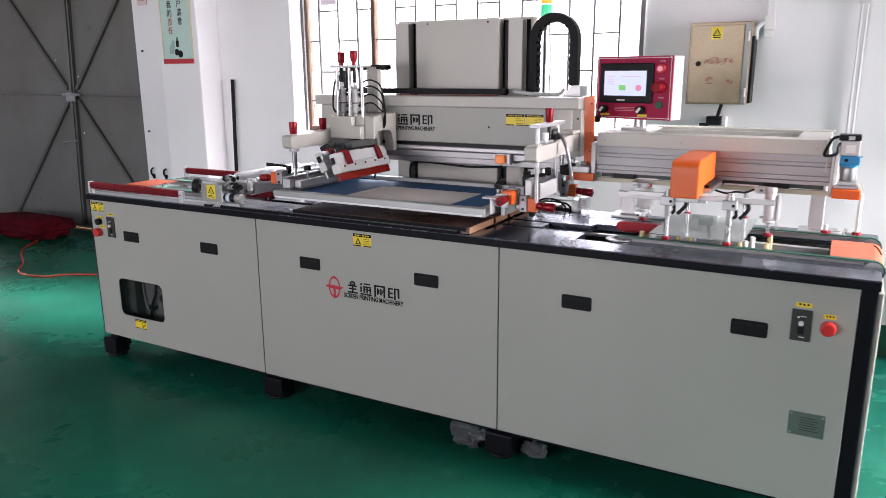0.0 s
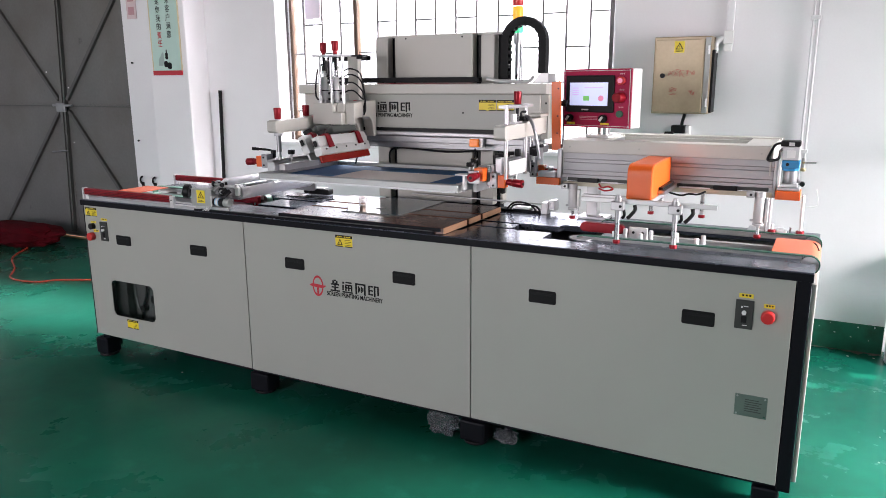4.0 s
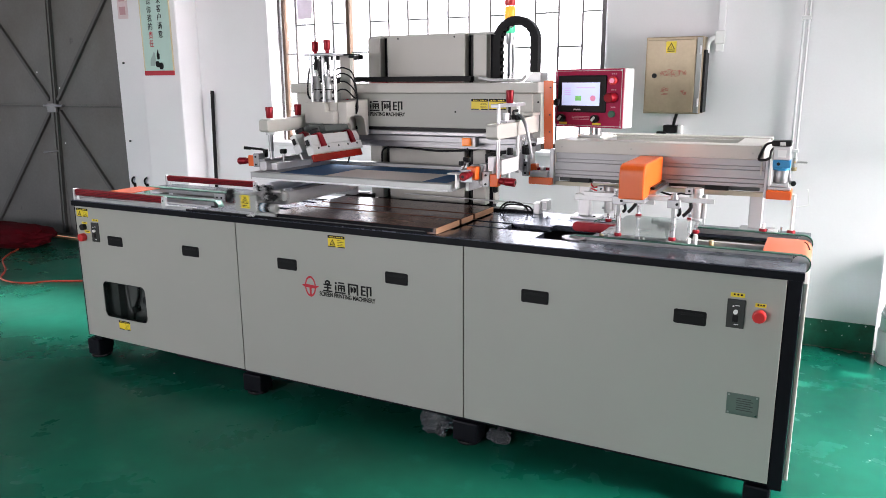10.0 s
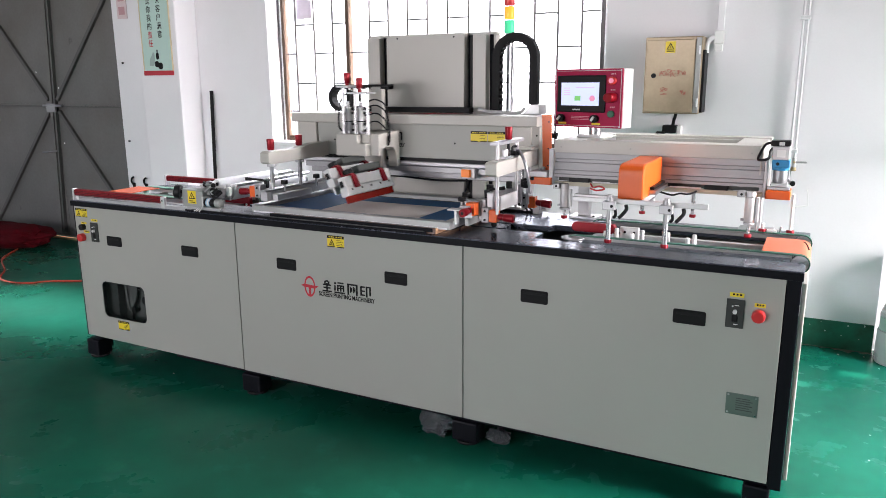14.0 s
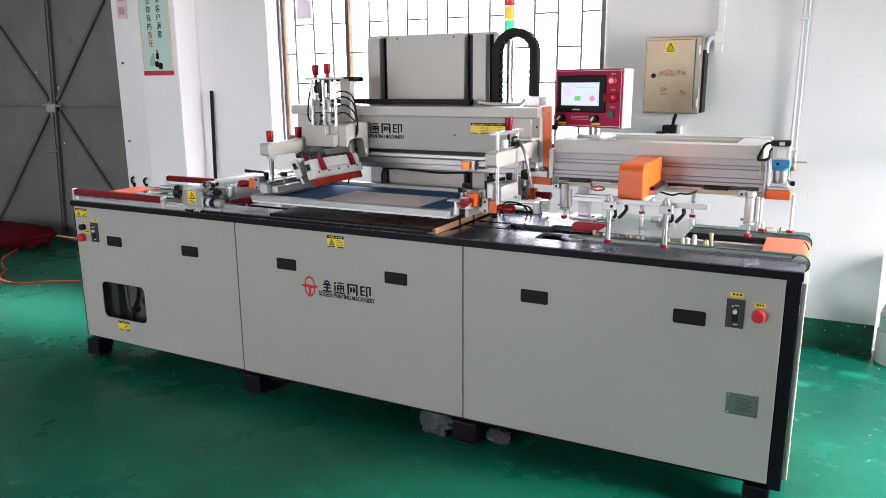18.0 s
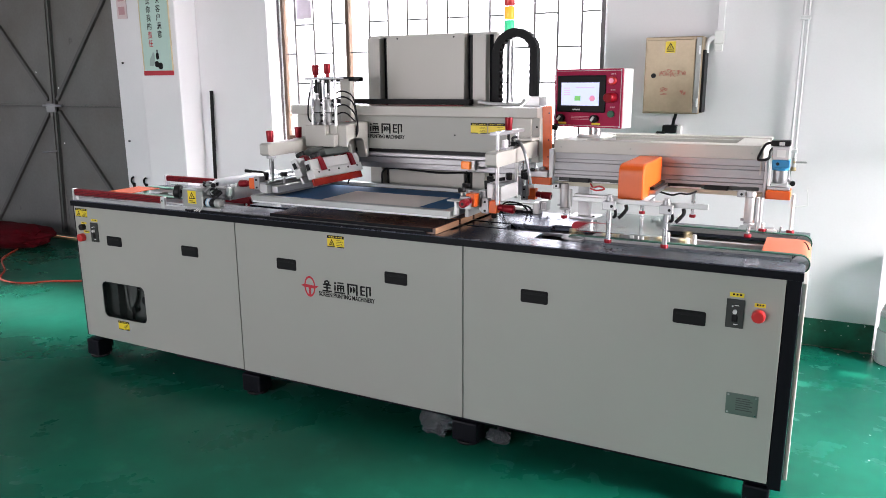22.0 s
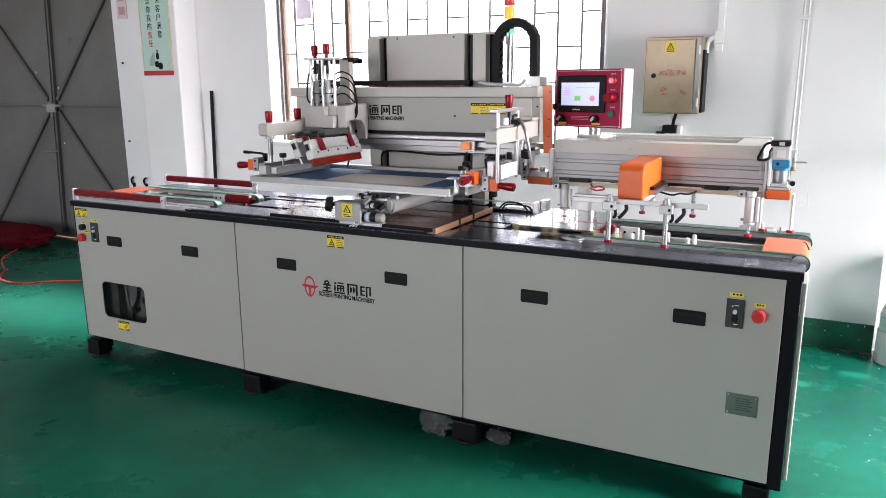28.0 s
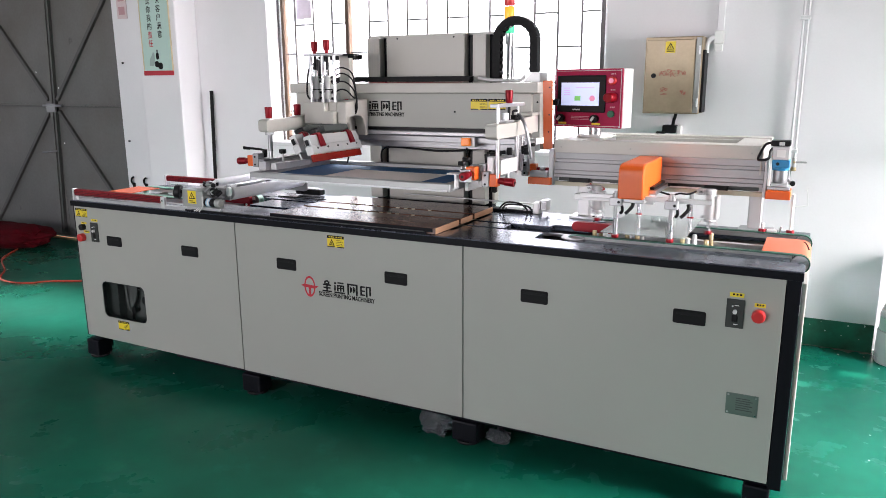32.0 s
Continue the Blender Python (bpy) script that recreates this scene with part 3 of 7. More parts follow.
def build_poster():
    y = 1.70
    po = thing("wall_poster", (-1.160, y, 1.5), "mint green slogan poster with gold edges on the pillar", "poster")
    part("sheet", box(-1.308, -1.012, y - 0.006, y - 0.001, 1.535, 2.75), POSTER, po)
    part("bottom_bar", box(-1.315, -1.005, y - 0.012, y - 0.001, 1.502, 1.537, 0.003), INK_RED, po, "red bottom bar")
    for x in (-1.315, -1.012):
        part("edging", box(x, x + 0.007, y - 0.010, y - 0.001, 1.535, 2.75), GOLD, po)
    for text, mat, name, x, z in (("意满户客来", INK, "writing", -1.115, 1.80), ("的我你是", INK, "writing", -1.218, 1.859), ("任责", INK_RED, "red_writing", -1.218, 1.735)):
        ink = bmesh.new()
        for i, ch in enumerate(text):
            words(ch, 0.056, on_front(x, y - 0.0068, z + 0.062 * i), 0.0005, ink, width=0.044)
        part(name, ink, mat, po)
    own = bmesh.new()
    for x, z, w, h in ((-1.160, 1.645, 0.030, 0.050), (-1.160, 1.678, 0.012, 0.030), (-1.172, 1.585, 0.042, 0.046), (-1.135, 1.572, 0.046, 0.050)):
        prism(rounded(x - w / 2, x + w / 2, z - h / 2, z + h / 2, min(w, h) * 0.40), "y", y - 0.0068, y - 0.006, bm=own)
    part("drawing", own, INK, po, "ink drawing")
    own = prism([(-1.250, 1.575), (-1.205, 1.572), (-1.188, 1.600), (-1.192, 1.668), (-1.205, 1.676), (-1.222, 1.648), (-1.243, 1.625)], "y", y - 0.0066, y - 0.006)
    part("wash", own, material("grey_wash", (0.34, 0.44, 0.42), 0.7), po, "grey ink wash")
    return po


build_poster()
no = thing("wall_notice", (-1.58, 1.77, 1.94), "small faded pink notice on the pillar", "notice")
part("sheet", box(-1.635, -1.53, 1.762, 1.769, 1.94, 2.20), material("faded_pink", (0.72, 0.58, 0.60), 0.7), no)
own = bmesh.new()
for i in range(2):
    box(-1.615, -1.55, 1.7605, 1.762, 1.97 + 0.10 * i, 2.03 + 0.10 * i, bm=own)
tagged(part("print", own, material("pink_ink", (0.55, 0.30, 0.33), 0.7), no), kind="stuff")

po = thing("black_pole", (-0.85, 1.80, 0), "thin black metal pole leaning on the wall", "pole")
part("shaft", rod((-0.855, 1.865, 0.002), (-0.825, 1.885, 1.37), 0.0135, sides=12), INK, po)
part("cap", rod((-0.825, 1.885, 1.37), (-0.8245, 1.8853, 1.385), 0.0145, sides=12), RUBBER, po)


for x, z in ((-1.626, 1.603), (-1.638, 0.983)):
    n = solo("wall_nail", rod((x, 1.755, z), (x, 1.7695, z), 0.008, 0.005, sides=8), BLACK, (x, 1.76, z), "rusty dark nail stuck in the pillar", "nail")
for x, y, a in ((-1.637, 1.769, 1), (-1.492, 1.769, 1)):
    hk = thing("pillar_hook", (x, y, 0.62), "black curved hook fixed to the white pillar", "hook")
    part("plate", box(x - 0.014, x + 0.014, y - 0.008, y - 0.0005, 0.602, 0.640, 0.003), BLACK, hk)
    part("horn", tube([(x, y - 0.010, 0.62), (x - 0.010 * a, y - 0.02, 0.65), (x - 0.002 * a, y - 0.022, 0.677), (x + 0.018 * a, y - 0.02, 0.690)], 0.0075, 8), BLACK, hk)
wainscot = bpy.data.objects["wainscot"]
rng = random.Random(11)
for x, z in ((3.607, 0.078), (3.635, 0.135), (3.503, 0.145), (3.528, 0.096), (3.713, 0.146), (3.693, 0.069), (3.45, 0.12)):
    r = rng.uniform(0.002, 0.006)
    out = [(x + r * rng.uniform(0.5, 1.3) * math.cos(a), z + r * rng.uniform(0.5, 1.3) * math.sin(a)) for a in (0, 1.1, 2.2, 3.3, 4.4, 5.4)]
    part("paint_chip", prism(out, "y", WALL_Y - 0.0072, WALL_Y - 0.0061), PLASTER, wainscot)
floor = bpy.data.objects["floor"]
dirt = material("brown_floor_dirt", (0.075, 0.06, 0.042), 0.8, vary=0.4, scale=14, fine=90)
for x0, x1, deep in ((3.36, 3.60, 0.035), (3.56, 3.76, 0.05)):
    n = 9
    edge = [(x0 + (x1 - x0) * k / n, WALL_Y - 0.008 - deep * (0.15 + rng.random()) * math.sin(math.pi * (k + 0.4) / (n + 0.8))) for k in range(n + 1)]
    part("dirt_smear", prism(edge + [(x1, WALL_Y - 0.0065), (x0, WALL_Y - 0.0065)], "z", 0.0003, 0.0010 + 0.0004 * (x0 > 3.5)), dirt, floor, "brown dirt along the foot of the wall")
crumb = material("pale_crumb", (0.42, 0.40, 0.34), 0.8)
for x, y in ((3.782, 1.665), (3.705, 0.822), (3.692, 0.585), (0.589, 0.023), (3.60, 1.80), (3.72, 1.82)):
    r = rng.uniform(0.003, 0.006)
    out = [(x + r * rng.uniform(0.4, 1.4) * math.cos(a), y + r * rng.uniform(0.4, 1.4) * math.sin(a)) for a in (0, 1.1, 2.2, 3.3, 4.4, 5.4)]
    part("debris_speck", prism(out, "z", 0.0003, 0.003), crumb, floor, "small pale crumb on the floor")


def build_electric_box():
    e = thing("electric_box", (2.644, WALL_Y, 1.26), "aged steel electric cabinet on the wall, with red scrawl", "electric box")
    y0 = WALL_Y - 0.17
    part("body", box(2.502, 2.800, y0 + 0.02, WALL_Y - 0.001, 1.262, 1.670, 0.004), TAN_STEEL, e)
    part("door", box(2.513, 2.768, y0, y0 + 0.019, 1.270, 1.655, 0.004), TAN_STEEL, e)
    part("lid_edge", box(2.770, 2.797, y0 + 0.006, y0 + 0.0199, 1.266, 1.662, 0.003), STEEL_PALE, e)
    part("lock", rod((2.558, y0 - 0.010, 1.466), (2.558, y0, 1.466), 0.013), BLACK, e)
    label = part("warning_label", box(2.612, 2.665, y0 - 0.001, y0, 1.586, 1.645), YELLOW, e)
    part("mark", prism([(2.618, 1.603), (2.659, 1.603), (2.6385, 1.639)], "y", y0 - 0.0016, y0 - 0.001), INK, label)
    part("inner_mark", prism([(2.6255, 1.607), (2.6515, 1.607), (2.6385, 1.630)], "y", y0 - 0.0021, y0 - 0.0016), YELLOW, label)
    part("bolt_mark", prism([(2.640, 1.624), (2.635, 1.615), (2.6385, 1.6155), (2.637, 1.608), (2.642, 1.617), (2.6385, 1.6165)], "y", y0 - 0.0026, y0 - 0.0021), INK, label)
    part("text_bar", box(2.620, 2.657, y0 - 0.0016, y0 - 0.001, 1.592, 1.597), INK, label)
    rng = random.Random(5)
    for x, z, wide, tall in ((2.603, 1.476, 0.016, 0.016), (2.634, 1.480, 0.017, 0.018), (2.662, 1.478, 0.016, 0.020), (2.690, 1.478, 0.012, 0.016), (2.716, 1.480, 0.012, 0.012),
                             (2.612, 1.388, 0.020, 0.016), (2.622, 1.366, 0.024, 0.006), (2.705, 1.376, 0.012, 0.014), (2.728, 1.374, 0.012, 0.012)):
        for _ in range(2):
            pts = [(x + rng.uniform(-wide, wide), y0 - 0.0006, z + rng.uniform(-tall, tall)) for _ in range(6)]
            part("scrawl", tube(pts, 0.0012, 5, 4), SCRAWL, e)
    # solid black strip painted in for the shaded gap
    part("side_dark_strip", box(2.8005, 2.813, y0 + 0.05, WALL_Y - 0.001, 1.268, 1.60, 0.002), BLACK, e, "black strip in place of the shaded gap beside the cabinet")
    part("hinge", rod((2.7905, y0 + 0.003, 1.30), (2.7905, y0 + 0.003, 1.345), 0.005), CONDUIT, e)
    part("hinge", rod((2.7905, y0 + 0.003, 1.575), (2.7905, y0 + 0.003, 1.62), 0.005), CONDUIT, e)
    part("conduit_elbow", tube([(2.806, WALL_Y - 0.05, 1.585), (2.806, WALL_Y - 0.05, 1.628), (2.818, WALL_Y - 0.045, 1.654), (2.842, WALL_Y - 0.035, 1.664)], 0.0155, 10), CONDUIT, e)
    part("cable", tube([(2.676, WALL_Y - 0.10, 1.262), (2.673, WALL_Y - 0.10, 1.245), (2.665, WALL_Y - 0.09, 1.22), (2.656, WALL_Y - 0.06, 1.193)], 0.009, 8), RUBBER, e)
    return e


build_electric_box()
j = thing("junction_trunking", (2.9, WALL_Y, 1.6), "white cable trunking with a junction box", "cable trunking")
part("trunk", box(2.848, 2.886, WALL_Y - 0.022, WALL_Y - 0.001, 1.60, 3.5, 0.004), PLASTER, j)
part("socket", box(2.846, 2.888, WALL_Y - 0.045, WALL_Y - 0.0225, 1.592, 1.630, 0.004), WHITE, j)
part("junction_box", box(2.842, 2.892, WALL_Y - 0.05, WALL_Y - 0.0225, 1.6305, 1.700, 0.004), WHITE, j)
s = thing("socket_switch", (2.6, WALL_Y, 1.02), "black switch with a white clip on the wall", "switch")
part("body", box(2.60, 2.675, WALL_Y - 0.07, WALL_Y - 0.001, 1.150, 1.195, 0.006), BLACK, s)
part("lever", box(2.57, 2.62, WALL_Y - 0.10, WALL_Y - 0.0705, 1.13, 1.16, 0.006), RUBBER, s)
part("clip", box(2.677, 2.70, WALL_Y - 0.06, WALL_Y - 0.001, 1.135, 1.192, 0.004), WHITE, s)


def build_pipe():
    pi = thing("air_pipe", (3.28, WALL_Y, 0.7), "pair of thin white air pipes with a valve on the wall", "pipe")
    for x in (3.268, 3.291):
        part("tube", rod((x, WALL_Y - 0.03, 0.98), (x, WALL_Y - 0.03, 3.55), 0.0062, sides=12), CONDUIT, pi)
    for z in (1.07, 1.75, 2.6):
        part("clamp", box(3.256, 3.303, WALL_Y - 0.045, WALL_Y - 0.001, z - 0.01, z + 0.01, 0.003), CONDUIT, pi)
    part("valve", rod((3.291, WALL_Y - 0.03, 0.985), (3.291, WALL_Y - 0.03, 1.035), 0.011), CHROME, pi)
    part("valve_nut", rod((3.291, WALL_Y - 0.03, 0.965), (3.291, WALL_Y - 0.03, 0.984), 0.014, sides=6), BRASS, pi)
    part("valve_lever", box(3.298, 3.352, WALL_Y - 0.05, WALL_Y - 0.042, 1.008, 1.018, 0.003), CHROME, pi)
    part("valve_stem", rod((3.291, WALL_Y - 0.05, 1.012), (3.291, WALL_Y - 0.030, 1.012), 0.006), BRASS, pi)
    part("tee", rod((3.268, WALL_Y - 0.03, 0.925), (3.268, WALL_Y - 0.03, 0.979), 0.012), STEEL, pi)
    part("elbow", tube([(3.268, WALL_Y - 0.03, 0.93), (3.275, WALL_Y - 0.04, 0.905), (3.295, WALL_Y - 0.05, 0.90)], 0.011, 10), STEEL, pi)
    part("nipple", rod((3.295, WALL_Y - 0.075, 0.90), (3.295, WALL_Y - 0.045, 0.90), 0.013), BLACK, pi)
    return pi


build_pipe()
h = thing("wall_hook", (3.4, WALL_Y, 0.7), "thin white bent wire hook on the wall", "hook")
part("wire", tube([(3.366, WALL_Y - 0.001, 0.865), (3.370, WALL_Y - 0.03, 0.86), (3.378, WALL_Y - 0.03, 0.795), (3.372, WALL_Y - 0.03, 0.782), (3.335, WALL_Y - 0.03, 0.774), (3.300, WALL_Y - 0.03, 0.771), (3.296, WALL_Y - 0.03, 0.785), (3.296, WALL_Y - 0.03, 0.84)], 0.0024, 6, 8), WHITE, h)


def build_film_roll():
    ob = thing("wrapped_roll", (3.98, 1.86, 0), "tall roll wrapped in clear plastic film standing on the floor", "roll")
    x, y = 3.868, 1.80
    part("base", rod((x, y, 0.0), (x, y, 0.175), 0.105, sides=28, bevel=0.006), WHITE_FILM, ob, "white drum base")
    part("waist", rod((x, y, 0.1755), (x, y, 0.245), 0.098, sides=28, bevel=0.006), POSTER, ob, "pale green band under the film")
    for i in range(4):
        part("film_ring", rod((x, y, 0.2455 + 0.021 * i), (x, y, 0.264 + 0.021 * i), 0.100 - 0.006 * i, sides=28, bevel=0.005), WHITE_FILM, ob)
    part("core", rod((x, y, 0.3295), (x, y, 0.585), 0.078, 0.072, sides=28, bevel=0.004), PLASTIC_BAG, ob, "crinkled clear wrap")
    part("top", rod((x, y, 0.5855), (x, y, 0.597), 0.070, sides=28, bevel=0.004), WHITE_FILM, ob)
    return ob


build_film_roll()


def build_cloth():
    own = bmesh.new()
    bmesh.ops.create_icosphere(own, subdivisions=4, radius=1)
    for v in own.verts:
        n = noise.noise(v.co * 1.7) * 0.30 + noise.noise(v.co * 4.5) * 0.12 + noise.noise(v.co * 11) * 0.04
        q = v.co * (1 + n)
        z = max(0.0, 0.09 + q.z * 0.11)
        v.co = Vector((-3.22 + q.x * 0.62, 1.64 + q.y * 0.23, z))
    for f in own.faces:
        f.smooth = True
    return solo("red_cloth", own, RED_CLOTH, (-3.4, 1.66, 0), "crumpled dark red cloth heap on the floor", "cloth")


build_cloth()
c = solo("floor_cable", tube([(-1.0, 1.25, 0.0066), (-1.424, 1.012, 0.0066), (-1.638, 0.896, 0.0066), (-1.716, 0.80, 0.0066), (-1.88, 0.762, 0.0066), (-2.051, 0.80, 0.0066), (-2.274, 0.979, 0.0066), (-2.65, 1.2, 0.0066), (-2.9, 1.5, 0.0066)], 0.0066, 8, 10), CABLE_RED, (-1.5, 1, 0), "orange red cable lying on the floor", "cable")
# brass colour painted in for the glint of light under the door
t = solo("leak_strip", box(-3.2, -2.55, 1.985, 2.022, 0.0, 0.012, 0.004), BRASS, (-2.8, 2.0, 0), "brass-coloured strip for the light leaking under the door", "threshold")
tagged(t, kind="structure")

# ---- the cabinet of the machine ----
TABLE_Z = 0.86
X1, X2, X3 = 1.0865, 2.229, 3.3565


def handle_pull(parent, x, z):
    rim = part("handle", prism(rounded(x, x + 0.106, z - 0.05, z, 0.007), "y", -0.0025, 0.0, 0.0006), INK, parent, "black recessed pull")
    part("recess", prism(rounded(x + 0.009, x + 0.097, z - 0.042, z - 0.009, 0.004), "y", -0.0032, -0.0024), INK, rim)
    part("grip", box(x + 0.011, x + 0.095, -0.0046, -0.0033, z - 0.018, z - 0.010, 0.0005), RUBBER, rim)


def switch_panel(parent, x0, x1, z0, z1):
    pl = part("switch_plate", box(x0, x1, -0.006, 0.0, z0, z1, 0.0015), SWITCH_GREY, parent)
    w, hh = x1 - x0, z1 - z0
    part("lamp", rod((x0 + 0.35 * w, -0.009, z0 + 0.76 * hh), (x0 + 0.35 * w, -0.006, z0 + 0.76 * hh), 0.003, sides=10), WHITE, pl)
    part("knob", rod((x0 + 0.5 * w, -0.016, z0 + 0.58 * hh), (x0 + 0.5 * w, -0.006, z0 + 0.58 * hh), 0.007, sides=12), WHITE, pl)
    part("rocker", box(x0 + 0.34 * w, x0 + 0.66 * w, -0.010, -0.006, z0 + 0.22 * hh, z0 + 0.46 * hh, 0.002), BLACK, pl)
    own = bmesh.new()
    for zz in (0.12, 0.78):
        box(x0 + 0.45 * w, x0 + 0.70 * w, -0.0066, -0.006, z0 + zz * hh, z0 + (zz + 0.025) * hh, bm=own)
    tagged(part("print", own, WHITE, pl), kind="stuff")


def tag_strip(parent, x0, x1, z0, z1):
    lab = part("yellow_tag", box(x0, x1, -0.0012, 0, z0, z1), YELLOW, parent)
    own = bmesh.new()
    n = 3
    for i in range(n):
        a = x0 + (x1 - x0) * (0.2 + 0.25 * i)
        box(a, a + (x1 - x0) * 0.14, -0.0018, -0.0012, z0 + (z1 - z0) * 0.4, z0 + (z1 - z0) * 0.8, bm=own)
    tagged(part("print", own, INK, lab), kind="stuff")


def build_cabinet():
    m = thing("machine_cabinet", (1.7, 0.33, 0), "long beige screen printing machine base with a dark table", "machine")
    part("core", box(0.62, X3 + 0.03, 0.024, 0.655, 0.10, 0.80), NAVY, m, "dark inner frame")
    part("frame_post", box(0.012, 0.06, 0.024, 0.07, 0.10, 0.80), NAVY, m)
    part("frame_rail", box(0.0605, 0.6195, 0.024, 0.07, 0.76, 0.80), NAVY, m)
    part("frame_rail", box(0.012, 0.6195, 0.0705, 0.655, 0.10, 0.122), NAVY, m)
    part("inner_wall", box(0.012, 0.6195, 0.10, 0.11, 0.123, 0.759), material("inner_grey_paint", (0.17, 0.175, 0.165), 0.6), m, "grey inner wall")
    part("inner_duct", box(0.02, 0.205, 0.05, 0.09, 0.123, 0.759), PLATE_DARK, m, "dark cable duct")
    part("inner_pipe", tube([(0.262, 0.085, 0.123), (0.266, 0.085, 0.25), (0.285, 0.085, 0.31), (0.310, 0.085, 0.36), (0.318, 0.085, 0.43), (0.318, 0.085, 0.52)], 0.007, 8), BLACK, m)
    part("inner_pipe", tube([(0.215, 0.09, 0.50), (0.218, 0.09, 0.36), (0.232, 0.09, 0.28), (0.268, 0.09, 0.265), (0.30, 0.09, 0.30)], 0.004, 8), STEEL_PALE, m, "pale air hose")
    part("inner_valve", rod((0.375, 0.07, 0.345), (0.375, 0.0995, 0.345), 0.022), BLACK, m)
    part("inner_valve", rod((0.285, 0.07, 0.285), (0.285, 0.0995, 0.285), 0.018), BLACK, m)
    part("inner_block", box(0.235, 0.285, 0.07, 0.0995, 0.425, 0.438, 0.004), STEEL_PALE, m)
    gap = 0.0021
    panels = []
    holed = bmesh.new()
    for loop in ([(gap, 0.130), (X1 - gap, 0.1225), (X1 - gap, 0.829), (gap, 0.829)], rounded(0.150, 0.460, 0.252, 0.444, 0.03)):
        vs = [holed.verts.new((x, 0.0, z)) for x, z in loop]
        for v, w in zip(vs, vs[1:] + vs[:1]):
            holed.edges.new((v, w))
    bmesh.ops.triangle_fill(holed, use_beauty=True, edges=holed.edges[:])
    grown = bmesh.ops.extrude_face_region(holed, geom=holed.faces[:])
    bmesh.ops.translate(holed, vec=(0, 0.023, 0), verts=[v for v in grown["geom"] if isinstance(v, bmesh.types.BMVert)])
    bmesh.ops.recalc_face_normals(holed, faces=holed.faces[:])
    panels.append(part("panel", holed, BEIGE, m, "beige door panel with a window"))
    for a, b in ((X1, X2), (X2, X3)):
        panels.append(part("panel", box(a + gap, b - gap, 0.0, 0.023, 0.119, 0.829, 0.002), BEIGE, m, "beige door panel"))
    for x, k in ((0.2285, 0), (0.7445, 0), (1.3195, 1), (1.876, 1), (2.468, 2), (3.018, 2)):
        handle_pull(panels[k], x, 0.69)
    part("corner_post", box(X3 + 0.001, X3 + 0.042, 0.004, 0.07, 0.10, 0.829, 0.002), NAVY, m)
    part("corner_post", box(-0.012, -0.001, 0.004, 0.07, 0.124, 0.829, 0.002), NAVY, m)
    part("side_panel", box(X3 + 0.043, X3 + 0.058, 0.03, 0.64, 0.13, 0.815, 0.003), BEIGE_LIGHT, m, "pale end panel")
    part("side_panel", box(-0.026, -0.013, 0.03, 0.64, 0.13, 0.815, 0.003), BEIGE_LIGHT, m)
    part("back_panel", box(0.0, X3, 0.656, 0.675, 0.12, 0.83, 0.002), BEIGE, m)
    for x, w in ((-0.030, 0.090), (1.064, 0.105), (2.176, 0.112), (X3 - 0.075, 0.085)):
        for y in (0.003, 0.54):
            leg = part("leg", box(x, x + w, y, y + 0.09, 0.012, 0.0995, 0.008), NAVY, m)
            part("foot_pad", rod((x + w / 2, y + 0.045, 0.0), (x + w / 2, y + 0.045, 0.0125), 0.05, sides=20, bevel=0.003), BLACK, leg)
            part("gusset", box(x + w * 0.3, x + w * 0.7, y + 0.0905, y + 0.12, 0.03, 0.0995, 0.003), NAVY, leg)
    # table: front strip, back strip and the plates between
    part("table_front", box(-0.002, X3 + 0.046, -0.012, 0.118, 0.831, TABLE_Z, 0.003), TABLE, m, "dark glossy table strip")
    part("front_edge", box(-0.002, X3 + 0.046, -0.0165, -0.0125, 0.831, TABLE_Z - 0.003, 0.001), NAVY, m)
    part("table_back", box(-0.014, 2.595, 0.525, 0.668, 0.831, TABLE_Z, 0.003), TABLE, m)
    part("table_back", box(2.596, X3 + 0.050, 0.549, 0.668, 0.831, TABLE_Z, 0.003), TABLE, m)
    part("table_plate", box(2.125, 2.47, 0.1185, 0.232, 0.834, TABLE_Z - 0.001, 0.002), TABLE, m)
    part("table_plate", box(2.125, 2.29, 0.25, 0.34, 0.834, TABLE_Z - 0.001, 0.002), TABLE, m)
    part("table_plate", prism([(2.125, 0.362), (2.45, 0.362), (2.46, 0.405), (2.60, 0.405), (2.60, 0.5245), (2.125, 0.5245)], "z", 0.834, TABLE_Z - 0.001, 0.002), TABLE, m)
    part("table_plate", box(0.86, 1.2995, 0.1185, 0.225, 0.834, TABLE_Z - 0.001, 0.002), TABLE, m)
    part("table_plate", box(0.94, 1.2995, 0.27, 0.44, 0.834, TABLE_Z - 0.001, 0.002), TABLE, m)
    part("table_plate", box(0.86, 1.2995, 0.475, 0.5245, 0.834, TABLE_Z - 0.001, 0.002), TABLE, m)
    part("trough", box(0.0, X3, 0.119, 0.5245, 0.801, 0.806), BLACK, m, "dark trough under the belts")
    part("guide_rail", box(0.80, 2.07, -0.011, 0.0045, TABLE_Z + 0.0005, TABLE_Z + 0.010, 0.002), NAVY, m, "dark steel linear rail on the table edge")
    part("rail_strip", box(0.84, 2.062, -0.006, -0.001, TABLE_Z + 0.0101, TABLE_Z + 0.013, 0.0005), PLATE_DARK, m)
    # front fittings
    left, middle, right = panels
    win = part("inspection_window", prism(rounded(0.1505, 0.4595, 0.2525, 0.4435, 0.0297), "y", 0.002, 0.006), SMOKED, left, "smoked acrylic inspection window")
    win.visible_shadow = False
    own = bmesh.new()
